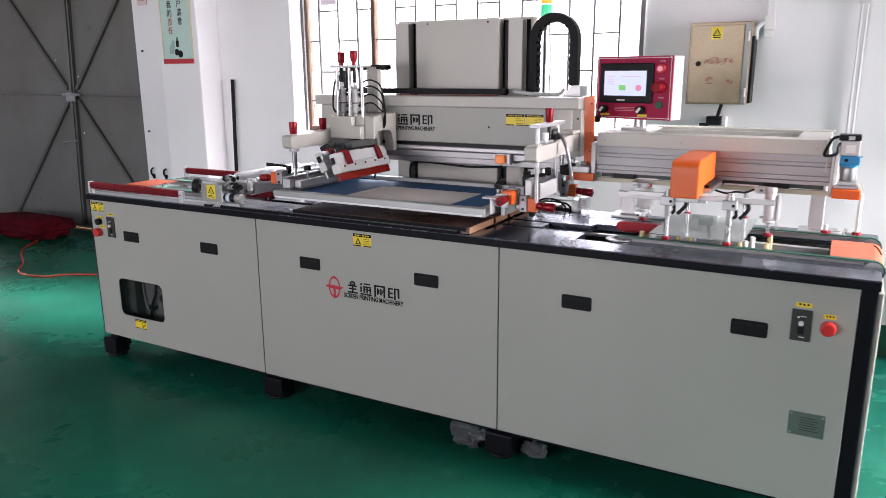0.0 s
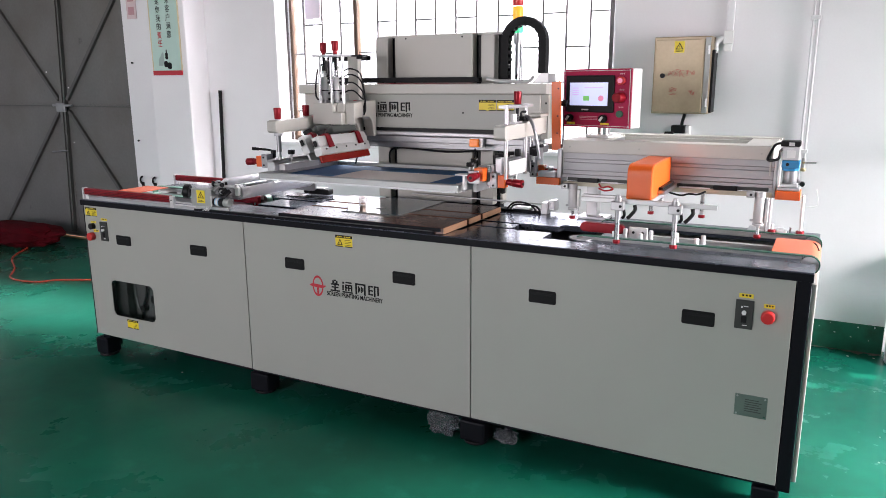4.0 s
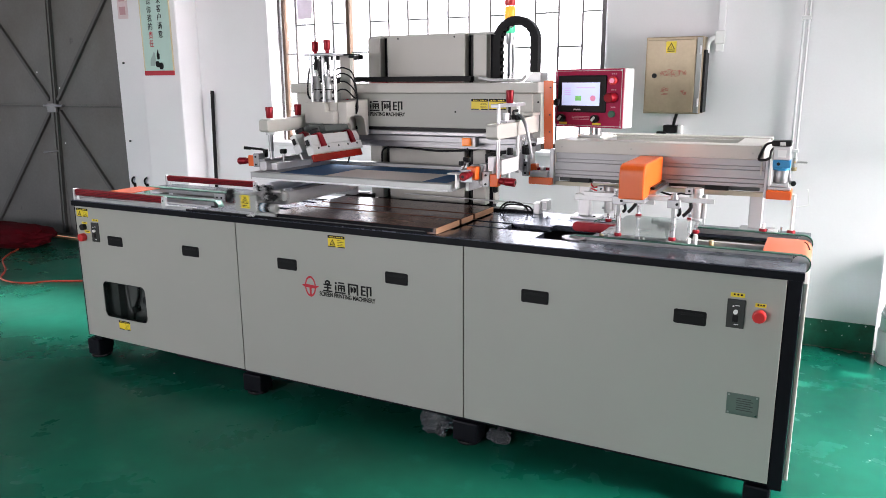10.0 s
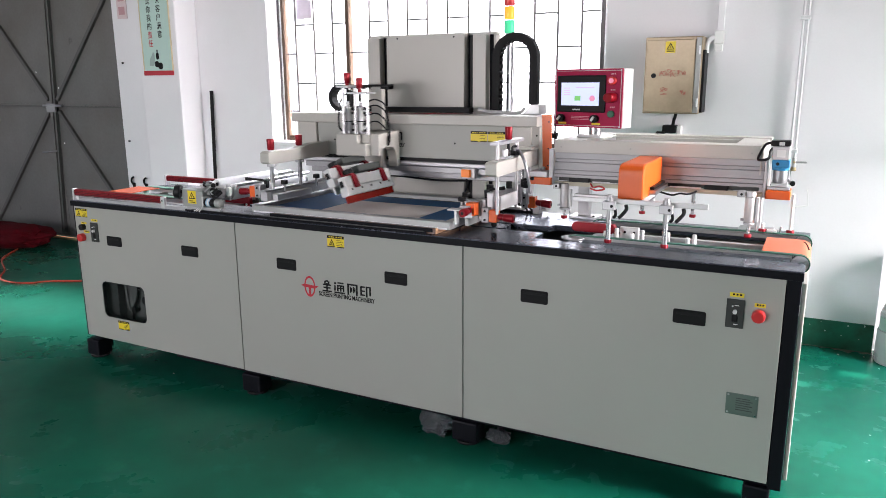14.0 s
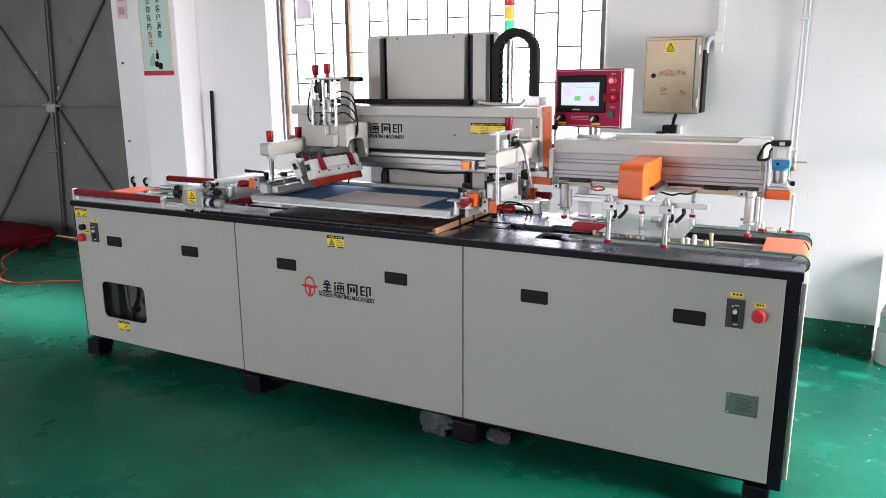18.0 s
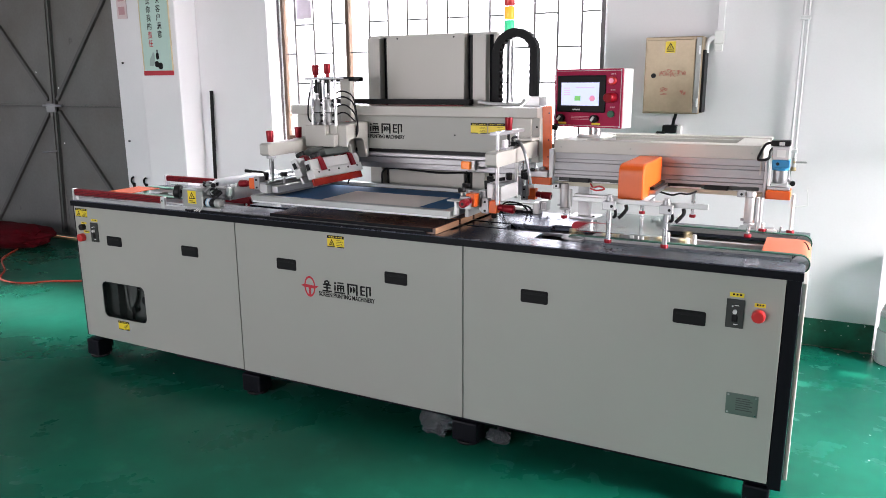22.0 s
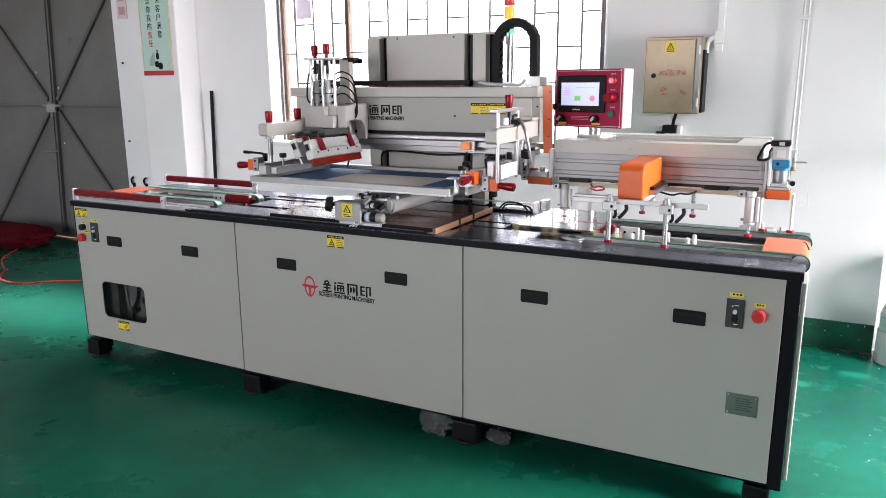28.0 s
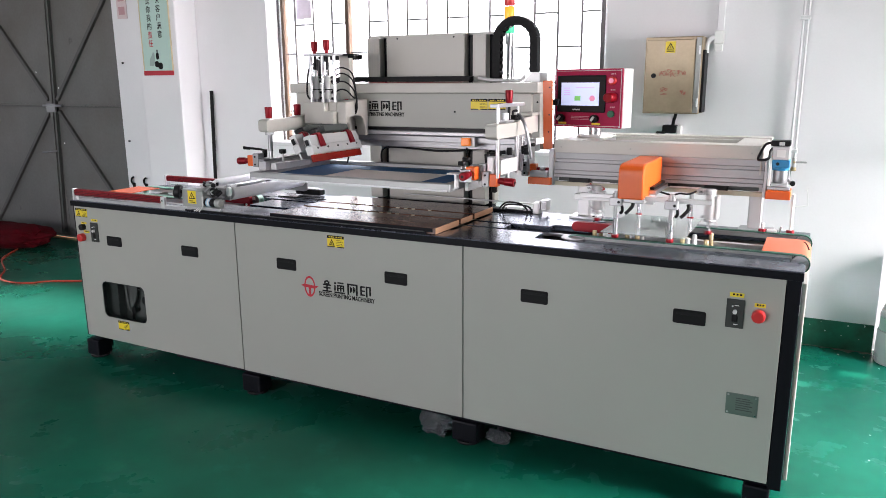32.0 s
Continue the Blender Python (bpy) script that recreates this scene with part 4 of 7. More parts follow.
    loops = [[own.verts.new((x, yy, z)) for x, z in rounded(0.1502 + d, 0.4598 - d, 0.2522 + d, 0.4438 - d, 0.03 - d)] for d, yy in ((0, 0.0065), (0.003, 0.0065), (0.003, 0.0235), (0, 0.0235))]
    for a, b in zip(loops, loops[1:] + loops[:1]):
        for k in range(len(a)):
            own.faces.new((a[k], a[(k + 1) % len(a)], b[(k + 1) % len(a)], b[k]))
    bmesh.ops.recalc_face_normals(own, faces=own.faces)
    part("gasket", own, BLACK, win, "black rubber gasket")
    warning(left, 0.012, 0.098, 0.774, 0.818)
    warning(left, 0.246, 0.326, 0.196, 0.243, triangle=False)
    part("selector", rod((0.062, -0.02, 0.722), (0.062, 0.0, 0.722), 0.016), BLACK, left)
    part("stop_button", rod((0.053, -0.028, 0.668), (0.053, 0.0, 0.668), 0.021, bevel=0.004), RED_PLASTIC, left)
    tag_strip(left, 0.045, 0.085, 0.738, 0.748)
    tag_strip(left, 0.06, 0.10, 0.692, 0.704)
    tag_strip(left, 0.125, 0.17, 0.757, 0.768)
    switch_panel(left, 0.117, 0.17, 0.65, 0.75)
    warning(middle, 1.597, 1.682, 0.766, 0.816)
    part("emblem", emblem(1.494, 0.0, 0.579, 0.093), INK_RED, middle, "red maker's mark")
    tagged(part("maker_mark", maker_strokes(1.553, 1.813, -0.0002, 0.567, 0.617), INK, middle), kind="stuff")
    part("lettering", words("SCREEN PRINTING MACHINERY", 0.027, on_front(1.683, -0.0008, 0.553), width=0.283), INK, middle)
    switch_panel(right, 3.185, 3.24, 0.65, 0.747)
    tag_strip(right, 3.193, 3.236, 0.754, 0.768)
    tag_strip(right, 3.269, 3.302, 0.728, 0.741)
    part("stop_button", rod((3.284, -0.03, 0.702), (3.284, 0.0, 0.702), 0.021, bevel=0.005), RED_PLASTIC, right)
    plate = part("rating_plate", box(3.207, 3.307, -0.0022, 0.0, 0.348, 0.424, 0.0006), material("green_grey_plate", (0.16, 0.20, 0.18), 0.35, metal=0.6), right, "engraved green-grey rating plate")
    own = bmesh.new()
    for i in range(6):
        box(3.238, 3.290 - 0.008 * (i % 2), -0.0028, -0.0022, 0.366 + 0.008 * i, 0.369 + 0.008 * i, bm=own)
    tagged(part("print", own, PLATE_DARK, plate), kind="stuff")
    for x in (3.214, 3.300):
        for z in (0.355, 0.417):
            part("screw", rod((x, -0.0045, z), (x, -0.0022, z), 0.0032, sides=10), CHROME, plate)
    return m


build_cabinet()


def build_bag(x, y, s, seed):
    own = bmesh.new()
    bmesh.ops.create_icosphere(own, subdivisions=3, radius=1)
    off = Vector((seed * 3.1, seed, 0))
    for v in own.verts:
        n = noise.noise(v.co * 2.2 + off) * 0.5 + noise.noise(v.co * 6 + off) * 0.2
        q = v.co * (1 + n)
        v.co = Vector((x + q.x * 0.075 * s, y + q.y * 0.05 * s, max(0.001, 0.045 * s + q.z * 0.055 * s)))
    return solo("plastic_bag", own, PLASTIC_BAG, (x, y, 0), "crumpled clear plastic bag beside the machine foot", "plastic bag", "bags under the machine")


build_bag(2.075, 0.055, 0.95, 1)
build_bag(2.352, 0.085, 0.62, 4)


def build_platen():
    pl = thing("printing_platen", (1.65, 0.3, TABLE_Z), "brown laminate printing bed of three boards", "printing bed")
    for y0, y1 in ((0.006, 0.212), (0.234, 0.347), (0.369, 0.565)):
        b = part("board", box(1.30, 2.106, y0, y1, TABLE_Z + 0.001, 0.886, 0.0012), PLATEN, pl, "brown laminate board")
        part("edge_strip", box(2.1065, 2.110, y0 + 0.001, y1 - 0.001, TABLE_Z + 0.002, 0.8845), PLY, b, "bare plywood edge")
    part("front_guard", box(1.295, 2.096, 0.0, 0.0052, TABLE_Z + 0.0105, 0.8855, 0.001), NAVY, pl, "dark steel front strip")
    return pl


build_platen()
# ---- the printing head and its tower ----
def build_tower():
    t = thing("lift_tower", (1.72, 0.73, 0), "beige lift tower of the printing head with two dark slots", "machine tower")
    y0, y1, z0, z1 = 0.68, 0.78, 0.02, 1.662
    part("body", box(1.39, 2.035, y0 + 0.05, y1, z0, z1 - 0.012, 0.004), NAVY, t, "dark inside of the tower")
    # lighter beige on the tower stands in for the stronger light up there
    part("side", box(1.385, 1.455, y0, y0 + 0.0495, 0.87, z1 - 0.012, 0.004), BEIGE_LIGHT, t)
    part("front_cover", box(1.497, 1.912, y0 - 0.004, y0 + 0.0495, 0.87, z1 - 0.004, 0.004), BEIGE_LIGHT, t, "beige front cover")
    part("side", box(1.953, 2.02, y0, y0 + 0.0495, 0.87, z1 - 0.012, 0.004), BEIGE_LIGHT, t)
    part("side_cover", box(2.0355, 2.048, y0 + 0.05, y1, 0.87, z1 - 0.012, 0.003), BEIGE_LIGHT, t)
    part("side_cover", box(1.37, 1.3895, y0 + 0.05, y1, 0.87, z1 - 0.012, 0.003), BEIGE_LIGHT, t)
    part("top", box(1.37, 2.048, y0 + 0.05, y1, z1 - 0.0115, z1, 0.003), BEIGE_LIGHT, t)
    for x in (1.475, 1.932):
        part("guide_rail", box(x - 0.006, x + 0.006, y0 + 0.035, y0 + 0.0495, 0.87, z1 - 0.02), BLACK, t)
    for x in (1.56, 1.86):
        part("screw", rod((x, y0 - 0.007, z1 - 0.02), (x, y0 - 0.004, z1 - 0.02), 0.004, sides=10), BLACK, t)
    return t


build_tower()


def build_signal_lamp():
    s = thing("signal_lamp", (2.02, 1.06, 1.0), "red, amber and green stack lamp on a thin steel post", "signal lamp")
    x, y = 1.98, 1.055
    part("post", rod((x, y, 0.95), (x, y, 1.62), 0.012, sides=12), CHROME, s)
    part("bracket", box(x - 0.02, x + 0.02, 0.781, y + 0.02, 1.0, 1.03, 0.003), STEEL, s)
    part("neck", rod((x, y, 1.62), (x, y, 1.672), 0.020), CHROME, s)
    for z, mat, name in ((1.674, LAMP_GREEN, "green lens"), (1.739, LAMP_AMBER, "amber lens"), (1.804, LAMP_RED, "red lens")):
        part("lens", rod((x, y, z), (x, y, z + 0.060), 0.026, sides=24, bevel=0.003), mat, s, name)
    part("cap", rod((x, y, 1.866), (x, y, 1.882), 0.024, sides=24, bevel=0.003), ALU_MATT, s)
    part("air_line", tube([(x + 0.03, y, 1.0), (x + 0.03, y - 0.02, 1.25), (x + 0.035, y - 0.02, 1.42), (x + 0.028, y - 0.02, 1.62)], 0.005, 6, 6), CONDUIT, s)
    return s


build_signal_lamp()
HEAD = Vector((1.7, 0.58, 1.1))


def red_knob(parent, x, y, z, r=0.021, h=0.062):
    own = rod((x, y, z), (x, y, z + h), r * 0.86, r, sides=20, bevel=0.004)
    return part("knob", own, RED, parent, "red anodised knob")


def build_head():
    hd = thing("printing_machine_bridge", HEAD, "beige cross beam of the printing head with clamp arms", "printing head")
    # beam: cap, body and end covers
    part("top_cap", box(1.062, 2.345, 0.475, 0.655, 1.247, 1.291, 0.004), BEIGE_LIGHT, hd)
    body = part("beam", box(1.20, 2.20, 0.502, 0.65, 1.093, 1.2465, 0.003), BEIGE, hd)
    part("end_cover", box(1.085, 1.199, 0.49, 0.65, 1.075, 1.2465, 0.004), BEIGE_LIGHT, hd)
    part("end_cover", box(2.201, 2.315, 0.49, 0.65, 1.075, 1.2465, 0.004), BEIGE_LIGHT, hd)
    part("end_strip", box(2.3155, 2.350, 0.497, 0.64, 1.06, 1.2465, 0.003), BEIGE, hd)
    for z in (1.10, 1.15, 1.21):
        part("screw", rod((2.338, 0.494, z), (2.338, 0.497, z), 0.004, sides=10), BLACK, hd)
    part("orange_end_plate", prism([(2.369, 1.297), (2.410, 1.300), (2.416, 1.020), (2.378, 1.020)], "y", 0.468, 0.476, 0.002), ORANGE, hd, "orange end plate")
    for z in (1.09, 1.16, 1.27):
        part("screw", rod((2.400, 0.4655, z), (2.400, 0.468, z), 0.003, sides=8), BLACK, hd)
    part("cable_gland", rod((2.3505, 0.545, 1.216), (2.412, 0.545, 1.205), 0.012, 0.011, sides=14, bevel=0.003), BLACK, hd, "black ribbed cable gland")
    for x in (2.394, 2.401, 2.408):
        part("gland_rib", rod((x, 0.545, 1.2115), (x + 0.003, 0.545, 1.2105), 0.0135, sides=14), RUBBER, hd)
    # black filler stands in for the shade between beam and rail
    part("beam_shade_filler", box(1.20, 2.20, 0.52, 0.64, 1.0760, 1.0925), BLACK, hd)
    part("linear_rail", box(1.10, 2.30, 0.510, 0.56, 1.056, 1.0755, 0.004), ALU, hd, "steel guide rail")
    part("linear_rail", box(1.10, 2.30, 0.522, 0.60, 1.026, 1.0540, 0.003), STEEL, hd)
    part("lower_beam", box(1.10, 2.30, 0.57, 0.65, 0.995, 1.0255, 0.003), STEEL, hd)
    part("emblem", emblem(1.376, 0.5018, 1.176, 0.086), INK_RED, body)
    tagged(part("maker_mark", maker_strokes(1.436, 1.684, 0.5018, 1.165, 1.212), INK, body), kind="stuff")
    part("lettering", words("SCREEN PRINTING MACHINERY", 0.025, on_front(1.562, 0.5012, 1.149), width=0.258), INK, body)
    warning(body, 2.028, 2.108, 1.176, 1.222, y=0.502, triangle=False)
    warning(body, 2.112, 2.192, 1.176, 1.222, y=0.502, triangle=False)
    for x in (1.30, 1.95):
        part("screw", rod((x, 0.499, 1.165), (x, 0.502, 1.165), 0.004, sides=10), BLACK, body)
    for x in (1.364, 1.989):
        blk = part("sensor_block", box(x, x + 0.062, 0.495, 0.5215, 1.012, 1.058, 0.003), ALU, hd)
        part("sensor", box(x + 0.002, x + 0.044, 0.478, 0.4945, 1.018, 1.053, 0.004), SENSOR, blk, "orange proximity sensor with an added glow")
        part("cable", tube([(x + 0.025, 0.49, 1.01), (x + 0.02, 0.50, 0.97), (x - 0.01, 0.53, 0.93), (x - 0.03, 0.55, 0.91)], 0.0045, 6), RUBBER, blk)
    part("cable", tube([(1.49, 0.62, 0.90), (1.50, 0.61, 0.97), (1.56, 0.60, 0.99), (1.70, 0.60, 0.985), (1.82, 0.60, 0.98), (1.98, 0.59, 0.99)], 0.005, 6), RUBBER, hd)
    part("red_line", tube([(1.46, 0.548, 1.2935), (1.62, 0.548, 1.2938), (1.80, 0.548, 1.2935), (1.97, 0.549, 1.2938)], 0.0014, 6), RED, hd, "thin red wire beside the chain")
    part("chain_bracket", prism([(2.222, 1.2915), (2.303, 1.2915), (2.300, 1.334), (2.262, 1.334)], "y", 0.62, 0.72, 0.002), ALU_MATT, hd, "bright chain bracket")
    part("hose", tube([(2.02, 0.60, 1.312), (2.08, 0.60, 1.302), (2.15, 0.61, 1.300), (2.21, 0.62, 1.300), (2.235, 0.615, 1.320)], 0.008, 8), ALU_MATT, hd, "grey corrugated hose")
    # clamp arms, left and right
    for x0, x1, knobs in ((1.220, 1.270, (0.10, 0.30)), (2.298, 2.346, (0.22,))):
        low = 1.085
        arm = part("clamp_arm", prism([(0.045, low + 0.008), (0.06, low), (0.489, low + 0.004), (0.489, low + 0.072), (0.34, low + 0.068), (0.24, low + 0.056), (0.06, low + 0.056), (0.045, low + 0.050)], "x", x0, x1, 0.003), BEIGE_LIGHT, hd, "beige cast clamp arm")
        xm = (x0 + x1) / 2 - (0.008 if x0 < 2 else 0.0)
        if x0 < 2:
            for ky in knobs:
                red_knob(arm, xm, ky, low + 0.058 + (0.006 if ky > 0.2 else 0), 0.0175, 0.050)
                part("washer", rod((xm, ky, low + 0.0555), (xm, ky, low + 0.0585), 0.014), CHROME, arm)
                part("spindle", rod((xm, ky, 0.965), (xm, ky, low + 0.002), 0.008), CHROME, arm)
                part("collar", rod((xm, ky, low - 0.014), (xm, ky, low - 0.001), 0.021, bevel=0.002), ALU, arm)
                part("sleeve", rod((xm, ky, 1.0), (xm, ky, low - 0.0145), 0.0105), STEEL, arm)
        else:
            for dy in (0.11, 0.31):
                part("guide_rod", rod((xm, dy, 0.935), (xm, dy, low + 0.115), 0.0075), CHROME, arm)
            part("bridge", box(x0 + 0.006, x1 - 0.006, 0.075, 0.345, low + 0.1155, low + 0.128, 0.002), ALU, arm)
            red_knob(arm, xm, 0.22, low + 0.1285, 0.0155, 0.05)
            part("screw", rod((xm, 0.22, low + 0.06), (xm, 0.22, low + 0.115), 0.006), BLACK, arm)
            for dy in (0.185, 0.205, 0.225):
                part("cylinder", rod((xm - 0.004, dy, low + 0.056), (xm - 0.004, dy, low + 0.092), 0.0085, bevel=0.001), ALU_MATT, arm)
            part("cylinder_base", box(xm - 0.018, xm + 0.012, 0.165, 0.245, low + 0.0562, low + 0.064, 0.002), ALU, arm)
            part("fitting", box(xm - 0.012, xm + 0.014, 0.255, 0.275, low + 0.064, low + 0.082, 0.003), BLACK, arm)
            part("fitting", rod((xm, 0.28, low + 0.068), (xm + 0.018, 0.295, low + 0.072), 0.009, sides=10), BLACK, arm)
            part("elbow", tube([(xm, 0.262, low + 0.082), (xm, 0.264, low + 0.096), (xm + 0.01, 0.28, low + 0.098)], 0.005, 8), BLACK, arm)
            part("hose", tube([(xm + 0.01, 0.29, low + 0.082), (xm + 0.03, 0.27, low + 0.075), (xm + 0.055, 0.25, low + 0.045), (xm + 0.068, 0.25, low + 0.0), (xm + 0.074, 0.26, low - 0.05), (xm + 0.076, 0.27, low - 0.085)], 0.0065, 8), STEEL, arm)
            part("rear_box", box(x0 - 0.004, x1 + 0.006, 0.40, 0.486, low + 0.0725, low + 0.085, 0.003), BEIGE_LIGHT, arm)
    # side rails that hold the screen frame
    for x0, x1 in ((1.196, 1.236), (2.185, 2.235)):
        rail = part("side_rail", box(x0, x1, 0.06, 0.60, 0.918, 0.958, 0.003), ALU, hd, "aluminium frame holder rail")
        part("channel", box(x0 + 0.004, x1 - 0.004, 0.055, 0.62, 0.9585, 0.968, 0.002), STEEL, rail)
        inner = x1 + 0.002 if x0 < 2 else x0 - 0.034
        part("clamp_lip", box(inner, inner + 0.032, 0.09, 0.34, 0.9185, 0.948, 0.003), ALU_MATT, rail)
        for y in (0.16, 0.40):
            xs = x1 + 0.018 if x0 < 2 else x0 - 0.018
            part("star_knob", rod((xs, y, 0.985), (xs, y, 1.005), 0.016, sides=8, bevel=0.003), BLACK, rail)
            part("stud", rod((xs, y, 0.9485), (xs, y, 0.985), 0.006), CHROME, rail)
    # screw stops with red barrels
    for x, y, z, dx in ((1.146, 0.08, 0.956, -1), (2.226, 0.05, 0.952, 0), (2.306, 0.12, 0.925, 1), (2.338, 0.46, 0.932, 1)):
        if dx:
            blk = part("stop_block", box(x - 0.015, x + 0.017, y - 0.017, y + 0.017, z - 0.023, z + 0.025, 0.003), ORANGE, hd, "orange stop block")
            a = x + (0.0175 if dx > 0 else -0.0155)
            own = rod((a, y, z), (a + dx * 0.022, y, z - 0.002), 0.0125, 0.0135, bevel=0.002)
            rod((a + dx * 0.0222, y, z - 0.002), (a + dx * 0.066, y, z - 0.005), 0.0150, 0.0165, bevel=0.004, bm=own)
            part("knob", own, RED, blk, "red knurled barrel")
            part("bore", rod((a + dx * 0.0655, y, z - 0.005), (a + dx * 0.0672, y, z - 0.005), 0.006), BLACK, blk)
            b0, b1 = (x + 0.0175, x + 0.048) if dx < 0 else (x - 0.046, x - 0.0155)
            part("body", box(b0, b1, y - 0.020, y + 0.024, z - 0.026, z + 0.034, 0.003), STEEL, blk)
            for zz in (z - 0.014, z + 0.02):
                part("bolt", rod(((b0 + b1) / 2, y - 0.024, zz), ((b0 + b1) / 2, y - 0.020, zz), 0.0045, sides=6), BLACK, blk)
        else:
            blk = part("stop_block", box(x - 0.016, x + 0.022, y + 0.015, y + 0.056, z - 0.024, z + 0.026, 0.003), ORANGE, hd, "orange stop block")
            own = rod((x, y - 0.008, z - 0.002), (x, y + 0.0148, z), 0.0125, bevel=0.002)
            rod((x, y - 0.050, z - 0.004), (x, y - 0.0082, z - 0.002), 0.0165, 0.0150, bevel=0.004, bm=own)
            part("knob", own, RED, blk, "red knurled barrel")
            part("bore", rod((x, y - 0.0515, z - 0.004), (x, y - 0.0498, z - 0.004), 0.006), BLACK, blk)
            part("body", box(x - 0.020, x + 0.028, y + 0.057, y + 0.10, z - 0.03, z + 0.030, 0.003), STEEL, blk)
    # clamping levers
    for x, y, z, ex, ey in ((1.185, 0.12, 1.000, -0.075, -0.045), (2.265, 0.145, 1.018, 0.062, 0.02), (2.31, 0.42, 1.03, 0.05, -0.02)):
        lev = part("clamp_lever", rod((x, y, z - 0.030), (x, y, z + 0.004), 0.010, 0.012, bevel=0.002), BLACK, hd)
        part("grip", tube([(x, y, z), (x + 0.3 * ex, y + 0.3 * ey, z + 0.006), (x + ex, y + ey, z + 0.012)], 0.0052, 8), BLACK, lev)
        part("grip_end", rod((x + 0.72 * ex, y + 0.72 * ey, z + 0.0095), (x + 1.08 * ex, y + 1.08 * ey, z + 0.0125), 0.0065, 0.0075, bevel=0.002), BLACK, lev)
        part("stud", rod((x, y, z - 0.05), (x, y, z - 0.0305), 0.005), CHROME, lev)
    part("t_bracket", box(2.148, 2.206, 0.025, 0.065, 0.950, 0.9565, 0.002), ALU_MATT, hd, "white aluminium T bracket")
    part("t_stem", box(2.174, 2.184, 0.038, 0.060, 0.896, 0.9498, 0.001), ALU_MATT, hd)
    part("clamp_bracket", box(2.2365, 2.268, 0.125, 0.165, 0.904, 0.986, 0.003), ALU, hd, "milled clamp bracket")
    part("clamp_bracket", box(2.272, 2.298, 0.125, 0.165, 0.905, 1.014, 0.003), ALU, hd, "milled clamp bracket")
    part("guide_plate", box(2.322, 2.330, 0.130, 0.298, 0.946, 1.002, 0.002), WHITE, hd, "white guide plate")
    part("holder_block", box(2.286, 2.3045, 0.418, 0.429, 0.93, 1.010, 0.003), ALU, hd)
    part("star_knob", rod((2.187, 0.08, 0.981), (2.187, 0.08, 0.997), 0.016, sides=8, bevel=0.003), BLACK, hd)
    part("stud", rod((2.187, 0.08, 0.9682), (2.187, 0.08, 0.981), 0.006), CHROME, hd)
    part("drop_hose", tube([(2.275, 0.20, 0.949), (2.278, 0.20, 0.92), (2.272, 0.20, 0.90), (2.268, 0.21, 0.868)], 0.012, 8), RUBBER, hd, "black drop hose")
    part("rear_bracket", box(2.318, 2.330, 0.43, 0.50, 0.925, 1.05, 0.003), ALU, hd)
    part("rear_rod", rod((2.29, 0.46, 0.92), (2.29, 0.46, 1.07), 0.008), CHROME, hd)
    for x, y in ((2.27, 0.36), (2.33, 0.40)):
        part("star_knob", rod((x, y, 1.0), (x, y, 1.03), 0.013, sides=8, bevel=0.003), BLACK, hd)
    part("valve_block", box(2.245, 2.275, 0.20, 0.40, 0.95, 1.0, 0.004), STEEL, hd)
    part("drop_plate", box(2.19, 2.205, 0.10, 0.34, 0.88, 0.9175, 0.002), ALU_MATT, hd, "white aluminium drop plate")
    part("back_post", box(2.17, 2.20, 0.60, 0.64, 0.91, 0.9945, 0.003), BEIGE, hd)
    part("back_post", box(1.14, 1.17, 0.60, 0.64, 0.91, 0.9945, 0.003), BEIGE, hd)
    return hd


head = build_head()


def build_screen():
    s = thing("printing_screen", (1.665, 0.36, 0.90), "aluminium screen frame with blue emulsion border and grey mesh", "printing screen")
    x0, x1, y0, y1, z0, z1 = 1.174, 2.160, 0.024, 0.615, 0.8835, 0.9150
    w = 0.033
    part("frame_bar", box(x0, x1, y0, y0 + w, z0, z1, 0.003), ALU_WORN, s)
    part("frame_bar", box(x0, x1, y1 - w, y1, z0, z1, 0.003), ALU_WORN, s)
    part("frame_bar", box(x0, x0 + w, y0 + w + 0.0005, y1 - w - 0.0005, z0, z1, 0.003), ALU_WORN, s)
    part("frame_bar", box(x1 - w, x1, y0 + w + 0.0005, y1 - w - 0.0005, z0, z1, 0.003), ALU_WORN, s)
    for ya in (y0 + w, y1 - w - 0.006):
        part("glue_line", box(x0 + w + 0.001, x1 - w - 0.001, ya + 0.0005, ya + 0.0055, z0 + 0.0125, z0 + 0.015), INK, s, "dark glue line along the frame")
    part("emulsion", box(x0 + w + 0.001, x1 - w - 0.001, y0 + w + 0.007, y1 - w - 0.007, z0 + 0.0125, z0 + 0.0135), EMULSION, s, "blue emulsion border")
    part("mesh", box(1.468, 1.957, 0.142, 0.425, z0 + 0.0136, z0 + 0.0142), MESH, s, "open grey mesh field")
    part("sealing_tape", box(x0 + 0.01, x1 - 0.01, y0 - 0.0015, y0, z0 + 0.001, z0 + 0.008), WHITE_FILM, s)
    return s


screen = build_screen()
SQ = Vector((1.4, 0.3, 1.05))


